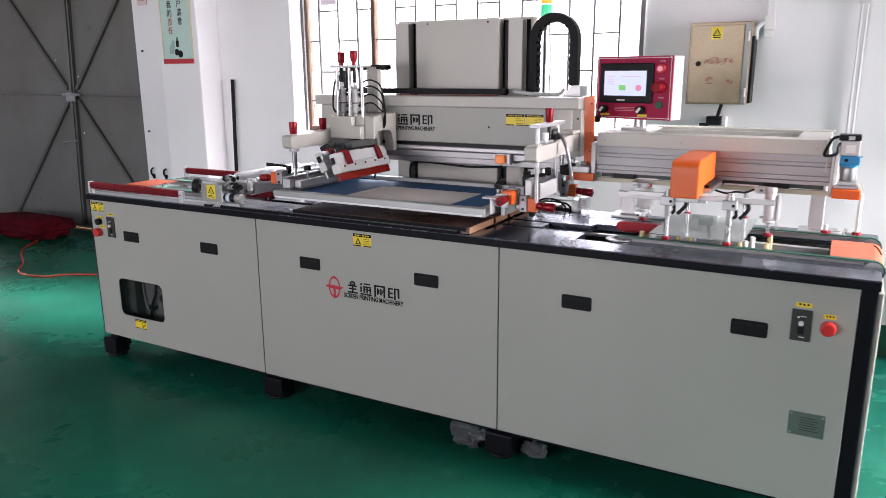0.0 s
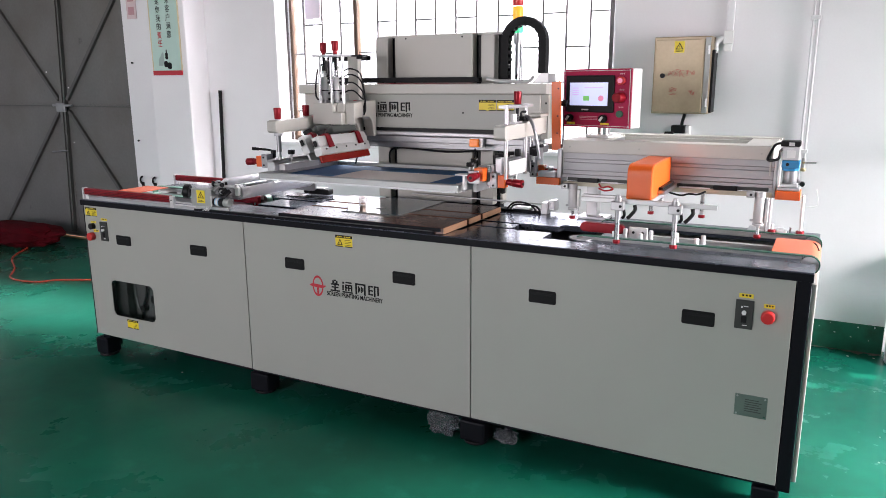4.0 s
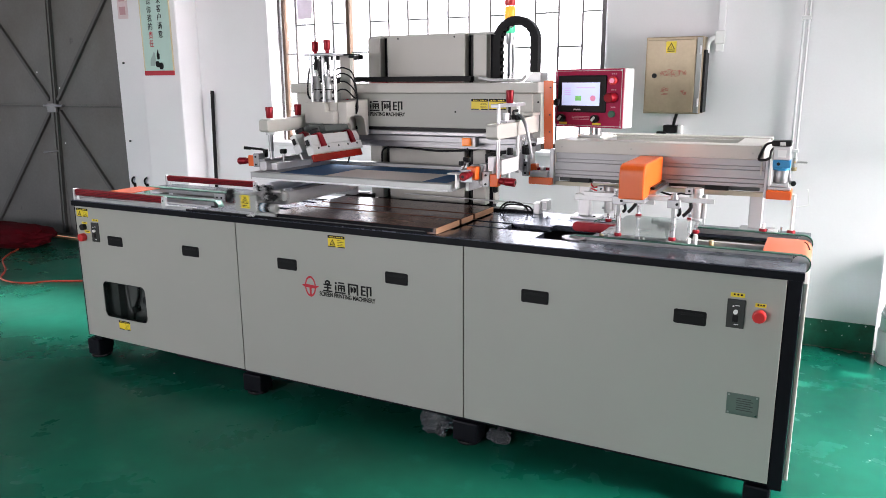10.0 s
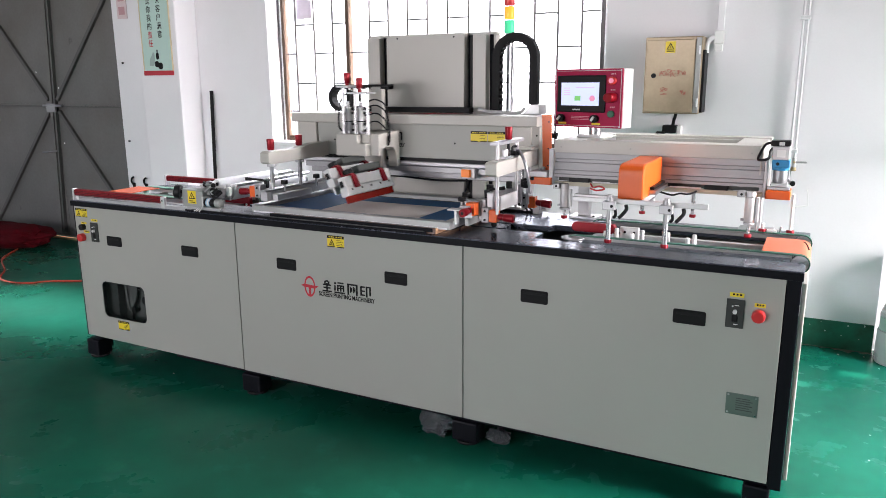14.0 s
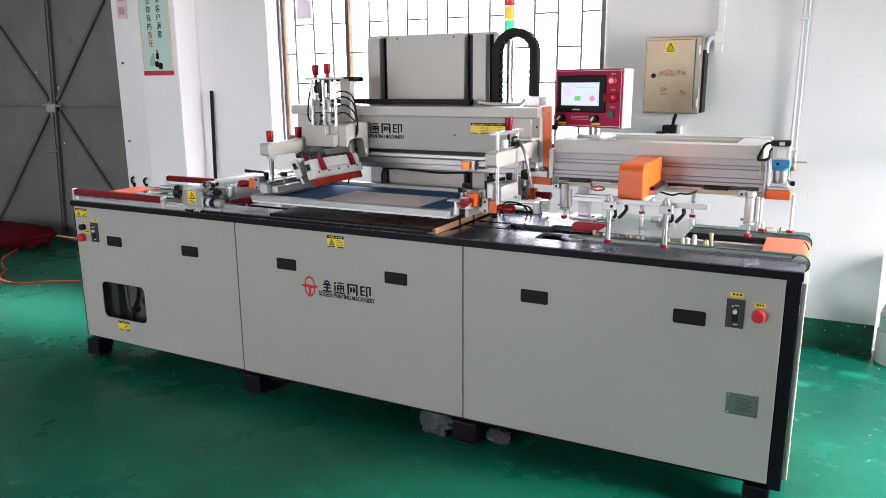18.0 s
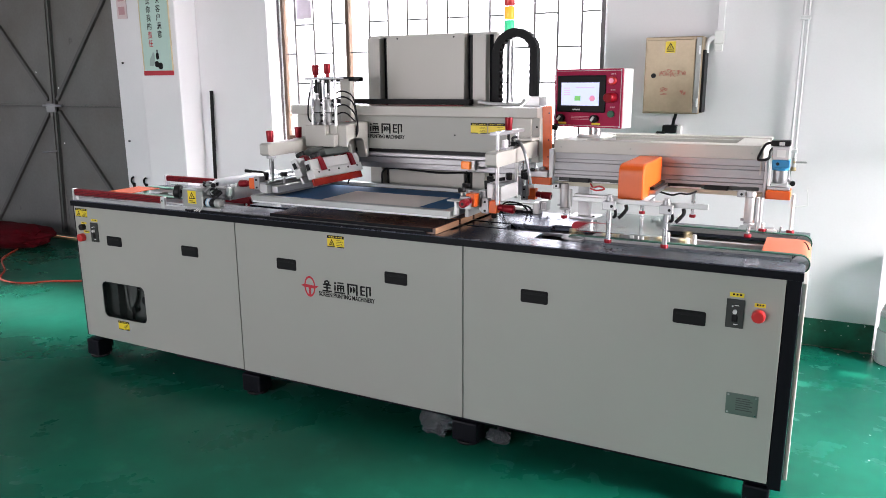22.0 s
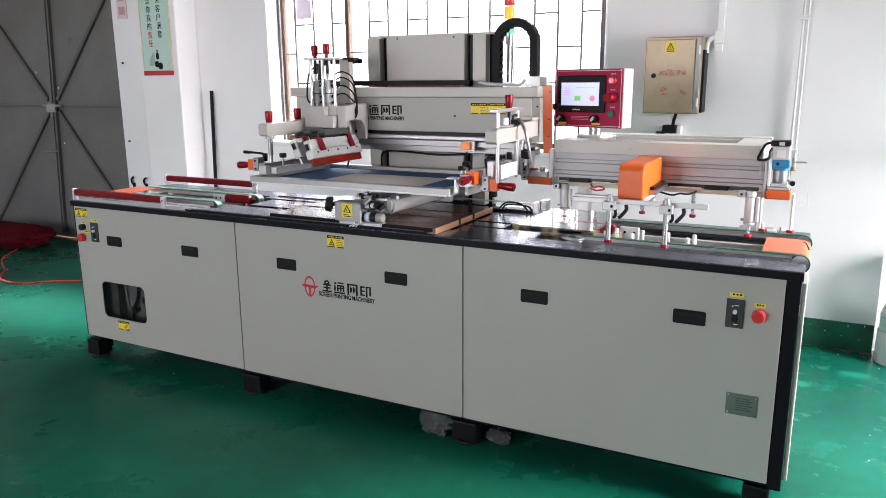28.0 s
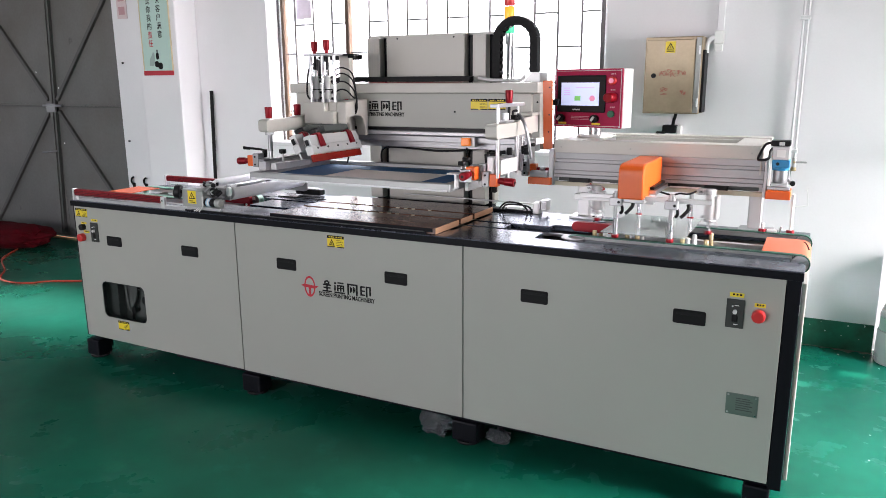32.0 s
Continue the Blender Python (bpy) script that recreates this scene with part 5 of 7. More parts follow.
def build_squeegee():
    q = thing("squeegee_carriage", SQ, "beige squeegee carriage with twin air cylinders and red clamps", "squeegee carriage")
    # bracket body, in front of the beam
    part("body", prism([(1.287, 1.113), (1.448, 1.113), (1.448, 1.168), (1.402, 1.168), (1.402, 1.209), (1.287, 1.209)], "y", 0.285, 0.40, 0.004), BEIGE_LIGHT, q, "cast beige bracket")
    part("arm", prism([(0.40, 1.205), (0.497, 1.215), (0.497, 1.035), (0.46, 1.045), (0.45, 1.10), (0.42, 1.118), (0.40, 1.118)], "x", 1.30, 1.425, 0.005), BEIGE_LIGHT, q)
    part("notch_back", box(1.4025, 1.448, 0.315, 0.40, 1.1685, 1.209, 0.003), BEIGE_LIGHT, q)
    part("side_ear", prism([(0.315, 1.209), (0.4005, 1.216), (0.497, 1.219), (0.497, 1.055), (0.474, 1.052), (0.468, 1.098), (0.455, 1.130), (0.435, 1.144), (0.39, 1.147), (0.345, 1.142), (0.328, 1.128), (0.324, 1.113), (0.315, 1.113)], "x", 1.4485, 1.497, 0.004), BEIGE_LIGHT, q)
    part("back_plate", box(1.382, 1.440, 0.44, 0.47, 1.2195, 1.4155, 0.003), BEIGE_LIGHT, q, "tall beige chain post")
    part("chain_arm", box(1.375, 1.474, 0.425, 0.475, 1.4158, 1.424, 0.002), BLACK, q)
    part("chain_clip", box(1.445, 1.478, 0.42, 0.4395, 1.404, 1.4155, 0.002), BLACK, q)
    # twin cylinders
    tops = []
    for i, x in enumerate((1.328, 1.393)):
        top = part("top_plate", box((1.305, 1.3625)[i], (1.3605, 1.466)[i], 0.275, 0.352, 1.412, 1.421, 0.002), ALU, q)
        tops.append(top)
        red_knob(top, x, 0.33, 1.4305 + 0.006 * i, 0.0165, 0.046)
        part("knob_neck", rod((x, 0.33, 1.4212), (x, 0.33, 1.4304 + 0.006 * i), 0.009), RED, top)
        cyl = part("cylinder", rod((x, 0.33, 1.2095), (x, 0.33, 1.324), 0.0215, bevel=0.003), SATIN, q, "air cylinder")
        part("end_block", box(x - 0.023, x + 0.023, 0.307, 0.353, 1.2096, 1.222, 0.002), ALU, cyl)
        part("piston", rod((x, 0.33, 1.3245), (x, 0.33, 1.352), 0.009), CHROME, cyl)
        part("thread", rod((x, 0.33, 1.352), (x, 0.33, 1.411), 0.0065), BLACK, cyl)
        part("band", rod((x, 0.33, 1.262), (x, 0.33, 1.266), 0.0232), BLACK, cyl)
        for z in (1.225, 1.252, 1.30, 1.318):
            part("fitting", rod((x + 0.0225, 0.33, z), (x + 0.04, 0.32, z), 0.006, sides=8), BLACK, cyl)
    for x in (1.329, 1.393, 1.456):
        part("guide_rod", rod((x, 0.295, 1.2095), (x, 0.295, 1.411), 0.0075), CHROME, q)
        part("guide_rod", rod((x - 0.03, 0.385, 1.2095), (x - 0.03, 0.385, 1.411), 0.0075), CHROME, q) if x < 1.42 else None
    for i, z in enumerate((1.24, 1.275, 1.31, 1.335)):
        part("air_hose", tube([(1.425, 0.32, z - 0.022), (1.443, 0.33, z + 0.018), (1.475, 0.35, z + 0.022), (1.505, 0.37, z - 0.012), (1.512, 0.385, 1.225 - 0.010 * i), (1.498, 0.39, 1.185 - 0.010 * i)], 0.0034, 6, 6), RUBBER, q, "black air hose")
    part("sensor_coil", box(1.300, 1.322, 0.36, 0.40, 1.325, 1.40, 0.006), BLACK, q, "black valve coil")
    part("left_hose", tube([(1.30, 0.33, 1.215), (1.277, 0.33, 1.24), (1.272, 0.34, 1.30), (1.28, 0.35, 1.36), (1.305, 0.37, 1.39)], 0.0042, 6), RUBBER, q)
    # squeegee and flood bar, leaning, along the depth of the screen
    def leaning(name, x, lean, y0, y1, mat_blade):
        turn = Matrix.Translation((x, 0, 1.073)) @ Matrix.Rotation(radians(lean), 4, "Y")

        bm = box(-0.016, 0.016, y0, y1, -0.045, 0.0, 0.003)
        box(-0.0185, 0.0185, y0 - 0.004, y1 + 0.004, -0.083, -0.0455, 0.003, bm=bm)
        bmesh.ops.transform(bm, matrix=turn, verts=bm.verts)
        hold = part(name, bm, SATIN, q, "aluminium blade holder")

        def add(nm, bm, mat, label=""):
            bmesh.ops.transform(bm, matrix=turn, verts=bm.verts)
            return part(nm, bm, mat, hold, label)
        add("end_hole", box(-0.009, 0.009, y0 - 0.0056, y0 - 0.004, -0.042, -0.016, 0.001), BLACK)
        add("blade", box(-0.005, 0.005, y0 - 0.002, y1 + 0.002, -0.114, -0.0835, 0.001), mat_blade)
        for k in range(5):
            y = y0 + 0.035 + (y1 - y0 - 0.07) * k / 4
            add("bolt", rod((0.0185, y, -0.059), (0.0215, y, -0.059), 0.0045, sides=10), PLATE_DARK)
        for y in (y0 + 0.068, y1 - 0.072):
            add("clamp", prism([(-0.03, 0.008), (0.0195, 0.008), (0.028, -0.004), (0.034, -0.056), (0.0195, -0.056), (0.0185, 0.0025), (-0.03, 0.0025)], "y", y - 0.014, y + 0.014, 0.002), RED, "red clamp")
        for y in (y0 + 0.075, y1 - 0.06):
            add("star_knob", rod((-0.012, y, 0.0085), (-0.014, y, 0.03), 0.015, sides=8, bevel=0.003), BLACK)
        add("star_knob", rod((0.0, (y0 + y1) / 2 - 0.10, 0.0095), (0.0, (y0 + y1) / 2 - 0.10, 0.03), 0.015, sides=8, bevel=0.003), BLACK)
        for y in (y0 + 0.14, y1 - 0.13):
            add("hand_knob", rod((-0.006, y, 0.0095), (-0.004, y, 0.036), 0.013, sides=8, bevel=0.003), BLACK)
        add("mount", box(-0.02, 0.02, (y0 + y1) / 2 - 0.06, (y0 + y1) / 2 + 0.12, 0.0085, 0.038, 0.003), PLATE_DARK)
        return hold
    blade = leaning("squeegee", 1.462, -20, 0.058, 0.422, BLADE)
    flood = leaning("flood_bar", 1.385, -28, 0.062, 0.415, ALU_MATT)
    return q, (tops[0], flood), (tops[1], blade)


squeegee, FLOOD_SIDE, BLADE_SIDE = build_squeegee()

# ---- cable chains, link by link ----
def chain_link(name, mat, wide, high, long):
    """One open link: two rounded cheeks, a flat lid outside and a narrower bar inside."""
    bm = bmesh.new()
    for side in (-1, 1):
        y0, y1 = sorted((side * wide / 2, side * (wide / 2 - wide * 0.11)))
        prism(rounded(-long * 0.58, long * 0.54, -high * 0.44, high * 0.5, high * 0.09, 3), "y", y0, y1, bm=bm)
        y0, y1 = sorted((side * (wide / 2 - wide * 0.12), side * (wide / 2 - wide * 0.20)))
        prism(rounded(long * 0.10, long * 0.62, -high * 0.36, high * 0.36, high * 0.20, 3), "y", y0, y1, bm=bm)
    box(-long * 0.55, long * 0.55, -wide * 0.48, wide * 0.48, high * 0.36, high * 0.52, high * 0.04, bm=bm, segments=1)
    box(-long * 0.28, long * 0.22, -wide * 0.47, wide * 0.47, -high * 0.54, -high * 0.38, high * 0.04, bm=bm, segments=1)
    return mesh_of(name, bm, mat)


def make_chain(name, label, count, wide, high, long):
    ch = thing(name, (0, 0, 0), label, "cable chain")
    me = chain_link("link", RUBBER, wide, high, long)
    out = []
    for i in range(count):
        ob = new("link", me)
        ob.parent = ch
        out.append(ob)
    return out


LINKS1 = make_chain("head_cable_chain", "black cable chain on top of the printing head", 44, 0.05, 0.022, 0.026)
LINKS2 = make_chain("lift_cable_chain", "black arched cable chain beside the lift tower", 34, 0.045, 0.036, 0.0296)

# ---- the rolling cleaner ----
ROLL = Vector((0.845, 0.3, TABLE_Z))


def build_roller():
    r = thing("roller_carriage", ROLL, "travelling roller carriage with white rolls, gearbox and motor", "roller carriage")
    g = part("gearbox", box(0.785, 0.912, -0.022, 0.036, TABLE_Z + 0.027, 0.962, 0.003), STEEL_PALE, r, "grey gearbox with a caution label")
    part("lid", box(0.783, 0.914, -0.024, 0.038, 0.9622, 0.9655, 0.001), STEEL_PALE, g)
    lab = part("warning_label", box(0.822, 0.872, -0.0232, -0.022, 0.902, 0.9605), YELLOW, g, "yellow caution label with a black triangle")
    part("mark", prism([(0.8285, 0.924), (0.8665, 0.924), (0.8475, 0.955)], "y", -0.0238, -0.0232), INK, lab)
    part("inner_mark", prism([(0.8355, 0.9275), (0.8595, 0.9275), (0.8475, 0.947)], "y", -0.0243, -0.0238), YELLOW, lab)
    part("bolt_mark", box(0.8462, 0.8488, -0.0247, -0.0243, 0.929, 0.940), INK, lab)
    for i in range(2):
        part("text_bar", box(0.830, 0.865 - 0.01 * i, -0.0237, -0.0232, 0.907 + 0.006 * i, 0.910 + 0.006 * i), INK, lab)
    wheel = rod((0.770, -0.012, 0.950), (0.745, -0.026, 0.954), 0.034, 0.030, sides=9, bevel=0.004)
    rod((0.784, -0.004, 0.950), (0.772, -0.012, 0.953), 0.010, bm=wheel)
    part("hand_wheel", wheel, BLACK, g, "black hand wheel")
    part("motor_flange", box(0.9135, 0.921, -0.031, 0.013, TABLE_Z + 0.027, 0.939, 0.002), ALU_MATT, r)
    m = part("motor", rod((0.9215, -0.010, 0.911), (0.982, -0.010, 0.911), 0.0195, sides=24, bevel=0.002), BLACK, r, "small dark gear motor")
    for a, b, mat in ((0.934, 0.941, BLUE_PALE), (0.9412, 0.952, WHITE), (0.9522, 0.957, BLUE_PALE)):
        part("label", rod((a, -0.010, 0.911), (b, -0.010, 0.911), 0.0198, sides=24), mat, m)
    part("end_cap", rod((0.9822, -0.010, 0.911), (1.012, -0.010, 0.911), 0.0202, sides=24, bevel=0.004), STEEL_PALE, m)
    part("motor_plate", box(0.9215, 1.012, -0.030, 0.012, TABLE_Z + 0.027, 0.8905, 0.002), ALU_MATT, m)
    part("slider", box(0.80, 1.00, -0.012, -0.0015, TABLE_Z + 0.0135, TABLE_Z + 0.0285, 0.001), ALU, r)
    for y in (0.045, 0.605):
        pl = part("end_plate", prism(rounded(0.84, 1.02, 0.885 if y > 0.3 else 0.918, 0.968, 0.02), "y", y, y + 0.014, 0.002), STEEL, r)
        for x in (0.86, 0.93, 1.0):
            part("screw_knob", rod((x, y + 0.007, 0.9685), (x, y + 0.007, 0.988), 0.008), CHROME, pl)
    for x, zz, rr, lab in ((0.912, 0.987, 0.0205, "upper white film roll"), (0.985, 0.948, 0.036, "lower white adhesive roll")):
        roll = part("roll", rod((x, 0.07, zz), (x, 0.49 if rr < 0.03 else 0.598, zz), rr, sides=32, bevel=0.003), WHITE_FILM, r, lab)
        part("axle", rod((x, 0.03, zz), (x, 0.07, zz), 0.012), CHROME, roll)
        part("axle", rod((x, 0.49 if rr < 0.03 else 0.598, zz), (x, 0.604, zz), 0.008), CHROME, roll)
        part("bearing", rod((x, 0.02, zz), (x, 0.034, zz), 0.018), STEEL, roll)
    part("cross_bar", box(0.83, 0.85, 0.064, 0.604, 0.96, 0.985, 0.002), ALU, r)
    part("cross_bar", rod((1.035, 0.064, 0.985), (1.035, 0.604, 0.985), 0.008), CHROME, r)
    for i in range(3):
        part("loose_wire", tube([(0.875 + 0.012 * i, -0.015, 0.889), (0.882 + 0.01 * i, -0.028, 0.880), (0.86 + 0.016 * i, -0.030, 0.869)], 0.0022, 6), WHITE, r)
    # levers, screws and blocks over the front bearing
    part("bearing_block", box(0.915, 1.005, 0.0, 0.044, 0.942, 0.974, 0.004), STEEL, r)
    part("tension_arm", box(0.86, 1.01, 0.016, 0.030, 0.9745, 0.986, 0.003), ALU_MATT, r)
    for x in (0.885, 0.925, 0.965):
        part("clamp_screw", rod((x, 0.022, 0.9862), (x, 0.022, 1.000), 0.006, sides=8), BLACK, r)
    part("adjuster", rod((0.905, -0.004, 0.990), (0.965, -0.004, 0.992), 0.006, sides=10), CHROME, r)
    for x in (0.91, 0.96):
        part("adjuster_nut", rod((x, -0.004, 0.990), (x + 0.010, -0.004, 0.990), 0.0105, sides=6), BLACK, r)
    part("brake_disc", rod((0.962, -0.006, 0.958), (0.962, 0.0, 0.958), 0.020, sides=24), BLACK, r)
    part("brake_hub", rod((0.962, -0.012, 0.958), (0.962, -0.006, 0.958), 0.010, sides=16), CHROME, r)
    part("side_cheek", prism(rounded(1.005, 1.028, 0.938, 0.980, 0.010), "y", 0.03, 0.046, 0.002), WHITE, r, "white bearing cheek")
    part("rear_drive", box(0.94, 1.09, 0.622, 0.668, TABLE_Z + 0.004, 0.893, 0.005), BLACK, r, "black rear drive block")
    part("rear_wheel", rod((0.955, 0.612, 0.882), (0.955, 0.6215, 0.882), 0.016, sides=20), RUBBER, r)
    part("rear_plate", box(0.96, 1.06, 0.628, 0.662, 0.8932, 0.899, 0.002), ALU_MATT, r)
    for i, (x, zz) in enumerate(((0.935, 0.965), (0.985, 0.955), (1.005, 0.948))):
        part("fitting", rod((x, -0.03, zz), (x + 0.012, -0.01, zz + 0.018), 0.010, sides=10), BLACK if i else CHROME, r)
    return r


roller = build_roller()

# ---- conveyors on the table ----
def belt_loop(x0, x1, y, z_top, r, wide):
    own = bmesh.new()
    path = []
    for i in range(9):
        a = radians(90 - 180 * i / 8)
        path.append((x1 + r * math.cos(a), z_top - r + r * math.sin(a)))
    for i in range(9):
        a = radians(-90 - 180 * i / 8)
        path.append((x0 + r * math.cos(a), z_top - r + r * math.sin(a)))
    n = len(path)
    cz = z_top - r
    inner = []
    for i, (x, z) in enumerate(path):
        c = x1 if i < 9 else x0
        d = Vector((x - c, z - cz))
        d = d * (1 - 0.004 / r)
        inner.append((c + d.x, cz + d.y))
    rows = [[own.verts.new((x, yy, z)) for x, z in pts] for pts, yy in ((path, y), (path, y + wide), (inner, y + wide), (inner, y))]
    for a, b in zip(rows, rows[1:] + rows[:1]):
        for i in range(n):
            own.faces.new((a[i], a[(i + 1) % n], b[(i + 1) % n], b[i]))
    bmesh.ops.recalc_face_normals(own, faces=own.faces)
    return own


def belt_teeth(x0, x1, y, z_top, wide):
    """Square teeth under the upper run of a belt."""
    verts, faces = [], []
    n = int((x1 - x0) / 0.007)
    for k in range(n):
        a = x0 + 0.007 * k
        base = len(verts)
        verts += [(xx, yy, zz) for xx in (a, a + 0.0036) for yy in (y - 0.0006, y + wide) for zz in (z_top - 0.0082, z_top - 0.0041)]
        faces += [tuple(base + q for q in f) for f in ((0, 1, 3, 2), (4, 6, 7, 5), (0, 4, 5, 1), (2, 3, 7, 6), (0, 2, 6, 4), (1, 5, 7, 3))]
    me = bpy.data.meshes.new("belt_teeth")
    me.from_pydata(verts, [], faces)
    own = bmesh.new()
    own.from_mesh(me)
    bpy.data.meshes.remove(me)
    return own


def build_right_conveyor():
    c = thing("outfeed_conveyor", (3.0, 0.33, TABLE_Z), "twin green belt conveyor with an orange end cover", "conveyor")
    for y in (0.172, 0.527):
        part("belt", belt_loop(2.61, 3.385, y, 0.8745, 0.032, 0.018), BELT, c, "green drive belt")
        tagged(part("belt_teeth", belt_teeth(2.62, 3.38, y, 0.8745, 0.018), STEEL, c, "pale teeth under the belt"), kind="stuff")
        part("rail", box(2.64, 3.36, y + 0.002, y + 0.016, 0.850, 0.8660, 0.002), STEEL_PALE, c)
        part("pulley", rod((3.385, y + 0.003, 0.8425), (3.385, y + 0.015, 0.8425), 0.0275, sides=24), SATIN, c)
        part("belt_bracket", box(3.36, 3.40, y + 0.004, y + 0.014, 0.822, 0.8495, 0.002), ALU_MATT, c)
    arc = [(3.382 + 0.0335 * math.cos(radians(a)), 0.8405 + 0.0335 * math.sin(radians(a))) for a in range(90, -61, -10)]
    inner = [(3.382 + 0.029 * math.cos(radians(a)), 0.8405 + 0.029 * math.sin(radians(a))) for a in range(-60, 91, 10)]
    cover = prism([(3.265, 0.874)] + arc + inner + [(3.265, 0.8695)], "y", 0.194, 0.440)
    for f in cover.faces:
        f.smooth = True
    part("cover_slit", tube([(3.388, 0.40, 0.8735), (3.397, 0.385, 0.8708), (3.404, 0.35, 0.8668), (3.407, 0.32, 0.8648)], 0.0028, 6), INK, c, "dark slit in the cover")
    part("end_cover", cover, ORANGE_PALE, c, "orange end cover")
    part("front_strip", box(2.60, 3.355, 0.1185, 0.1700, 0.836, TABLE_Z, 0.001), TABLE, c)
    part("red_guard", prism(rounded(2.562, 2.735, 0.862, 0.899, 0.017), "y", 0.30, 0.33, 0.003), RED, c, "red anodised guard")
    part("pulley_disc", rod((2.61, 0.17, 0.8615), (2.61, 0.17, 0.866), 0.045, sides=28), STEEL, c)
    for x, y in ((2.717, 0.23), (2.742, 0.30), (2.816, 0.23), (2.839, 0.30), (2.934, 0.30), (3.015, 0.23), (3.029, 0.30)):
        part("pin", rod((x, y, 0.84), (x, y, 0.888), 0.008, sides=12, bevel=0.002), WHITE, c)
    part("block", box(2.745, 2.818, 0.335, 0.35, 0.837, 0.888, 0.002), WHITE, c)
    for x in (2.765, 2.80):
        part("screw", rod((x, 0.332, 0.868), (x, 0.335, 0.868), 0.005, sides=10), BLACK, c)
    part("bed", box(2.62, 3.26, 0.20, 0.46, 0.812, 0.832, 0.002), STEEL, c)
    part("slide_rail", box(2.75, 3.26, 0.375, 0.40, 0.8325, 0.852, 0.002), ALU_MATT, c, "aluminium slide rail")
    return c


build_right_conveyor()


def build_left_conveyor():
    c = thing("infeed_conveyor", (0.4, 0.33, TABLE_Z), "twin belt conveyor with red side guards and an orange cover", "conveyor")
    for y, x1 in ((0.196, 0.775), (0.431, 0.835)):
        part("belt", belt_loop(0.05, x1, y, 0.8765, 0.030, 0.036), BELT_PALE, c, "green drive belt coloured pale for its reflected light")
        tagged(part("belt_teeth", belt_teeth(0.06, x1, y, 0.8765, 0.036), STEEL, c, "pale teeth under the belt"), kind="stuff")
        part("rail", box(0.08, x1, y + 0.002, y + 0.034, 0.850, 0.8680, 0.002), ALU_MATT, c)
        part("pulley", rod((x1, y + 0.003, 0.8465), (x1, y + 0.015, 0.8465), 0.0255, sides=24), PLATE_DARK, c)
    for y, x1 in ((-0.005, 0.641), (0.60, 0.672)):
        part("side_guard", box(0.02, x1, y, y + 0.026, 0.884, 0.917, 0.007), RED, c, "red anodised guard rail")
        part("end_plate", box(0.009, 0.0195, y - 0.002, y + 0.028, 0.8605, 0.920, 0.003), ALU_MATT, c)
        part("end_plate", box(x1 + 0.0005, x1 + 0.026, y - 0.004, y + 0.012, 0.8605, 0.917, 0.003), ALU_MATT, c)
        part("screw", rod((x1 + 0.013, y - 0.006, 0.898), (x1 + 0.013, y - 0.004, 0.898), 0.004, sides=8), PLATE_DARK, c)
        part("foot_strip", box(0.02, 0.835, y - 0.003, y + 0.030, 0.8605, 0.876, 0.002), ALU, c) if y < 0.3 else None
        for z in (0.892, 0.899, 0.907):
            part("groove", box(0.024, x1 - 0.004, y - 0.0006, y, z, z + 0.0014), INK, c, "dark groove line")
        part("clip", box(0.045, 0.062, y - 0.006, y - 0.0035, 0.865, 0.882, 0.001), WHITE, c)
    part("end_cover", box(0.04, 0.200, 0.188, 0.385, 0.8775, 0.8825, 0.002), ORANGE_PALE, c, "orange cover plate")
    part("red_guard", prism(rounded(0.672, 0.838, 0.815, 0.8795, 0.019), "y", 0.385, 0.409, 0.003), RED, c, "red anodised guard with a white screw")
    part("screw", rod((0.818, 0.381, 0.834), (0.818, 0.385, 0.834), 0.006), WHITE, c)
    part("holder_plate", box(0.578, 0.652, 0.400, 0.404, 0.818, 0.872, 0.002), WHITE, c, "white steel holder plate")
    for x in (0.60, 0.63):
        part("bolt", rod((x, 0.397, 0.853), (x, 0.400, 0.853), 0.005, sides=10), BLACK, c)
    part("bed", box(0.06, 0.80, 0.20, 0.46, 0.812, 0.836, 0.002), STEEL, c)
    part("rear_slot", box(0.90, 1.29, 0.535, 0.541, TABLE_Z + 0.0003, TABLE_Z + 0.004), BLACK, c, "dark guide slot at the table's back")
    return c


build_left_conveyor()


def build_drive_unit():
    d = thing("linear_drive", (2.2, 0.62, TABLE_Z), "small silver servo motor on a black linear drive", "servo motor")
    part("base", box(2.08, 2.286, 0.602, 0.66, TABLE_Z, 0.8725, 0.003), NAVY, d)
    part("carriage", box(2.16, 2.235, 0.612, 0.65, 0.873, 0.884, 0.002), ALU_MATT, d)
    part("body", box(2.288, 2.318, 0.60, 0.655, TABLE_Z, 0.912, 0.004), ALU_MATT, d)
    part("flange", box(2.3185, 2.325, 0.595, 0.66, TABLE_Z + 0.02, 0.921, 0.002), ALU, d)
    part("motor", box(2.3255, 2.354, 0.60, 0.655, 0.878, 0.925, 0.004), ALU_MATT, d)
    part("vent_slots", box(2.331, 2.349, 0.5985, 0.5998, 0.887, 0.914), STEEL, d)
    for a, b, top in ((2.125, 2.262, 0.908), (2.140, 2.283, 0.899)):
        part("cable", tube([(a, 0.606, 0.8735), (a + 0.02, 0.596, 0.893), ((a + b) / 2 - 0.02, 0.590, top), ((a + b) / 2 + 0.03, 0.590, top - 0.001), (b - 0.012, 0.596, 0.892), (b, 0.606, 0.8735)], 0.0042, 8), BLACK, d)
    part("stop_rod", rod((1.60, 0.645, 0.904), (2.283, 0.645, 0.898), 0.0035), ALU_MATT, d, "long thin steel rod")
    part("rod_post", rod((2.283, 0.645, TABLE_Z), (2.29, 0.645, 0.902), 0.004), CHROME, d)
    return d


build_drive_unit()

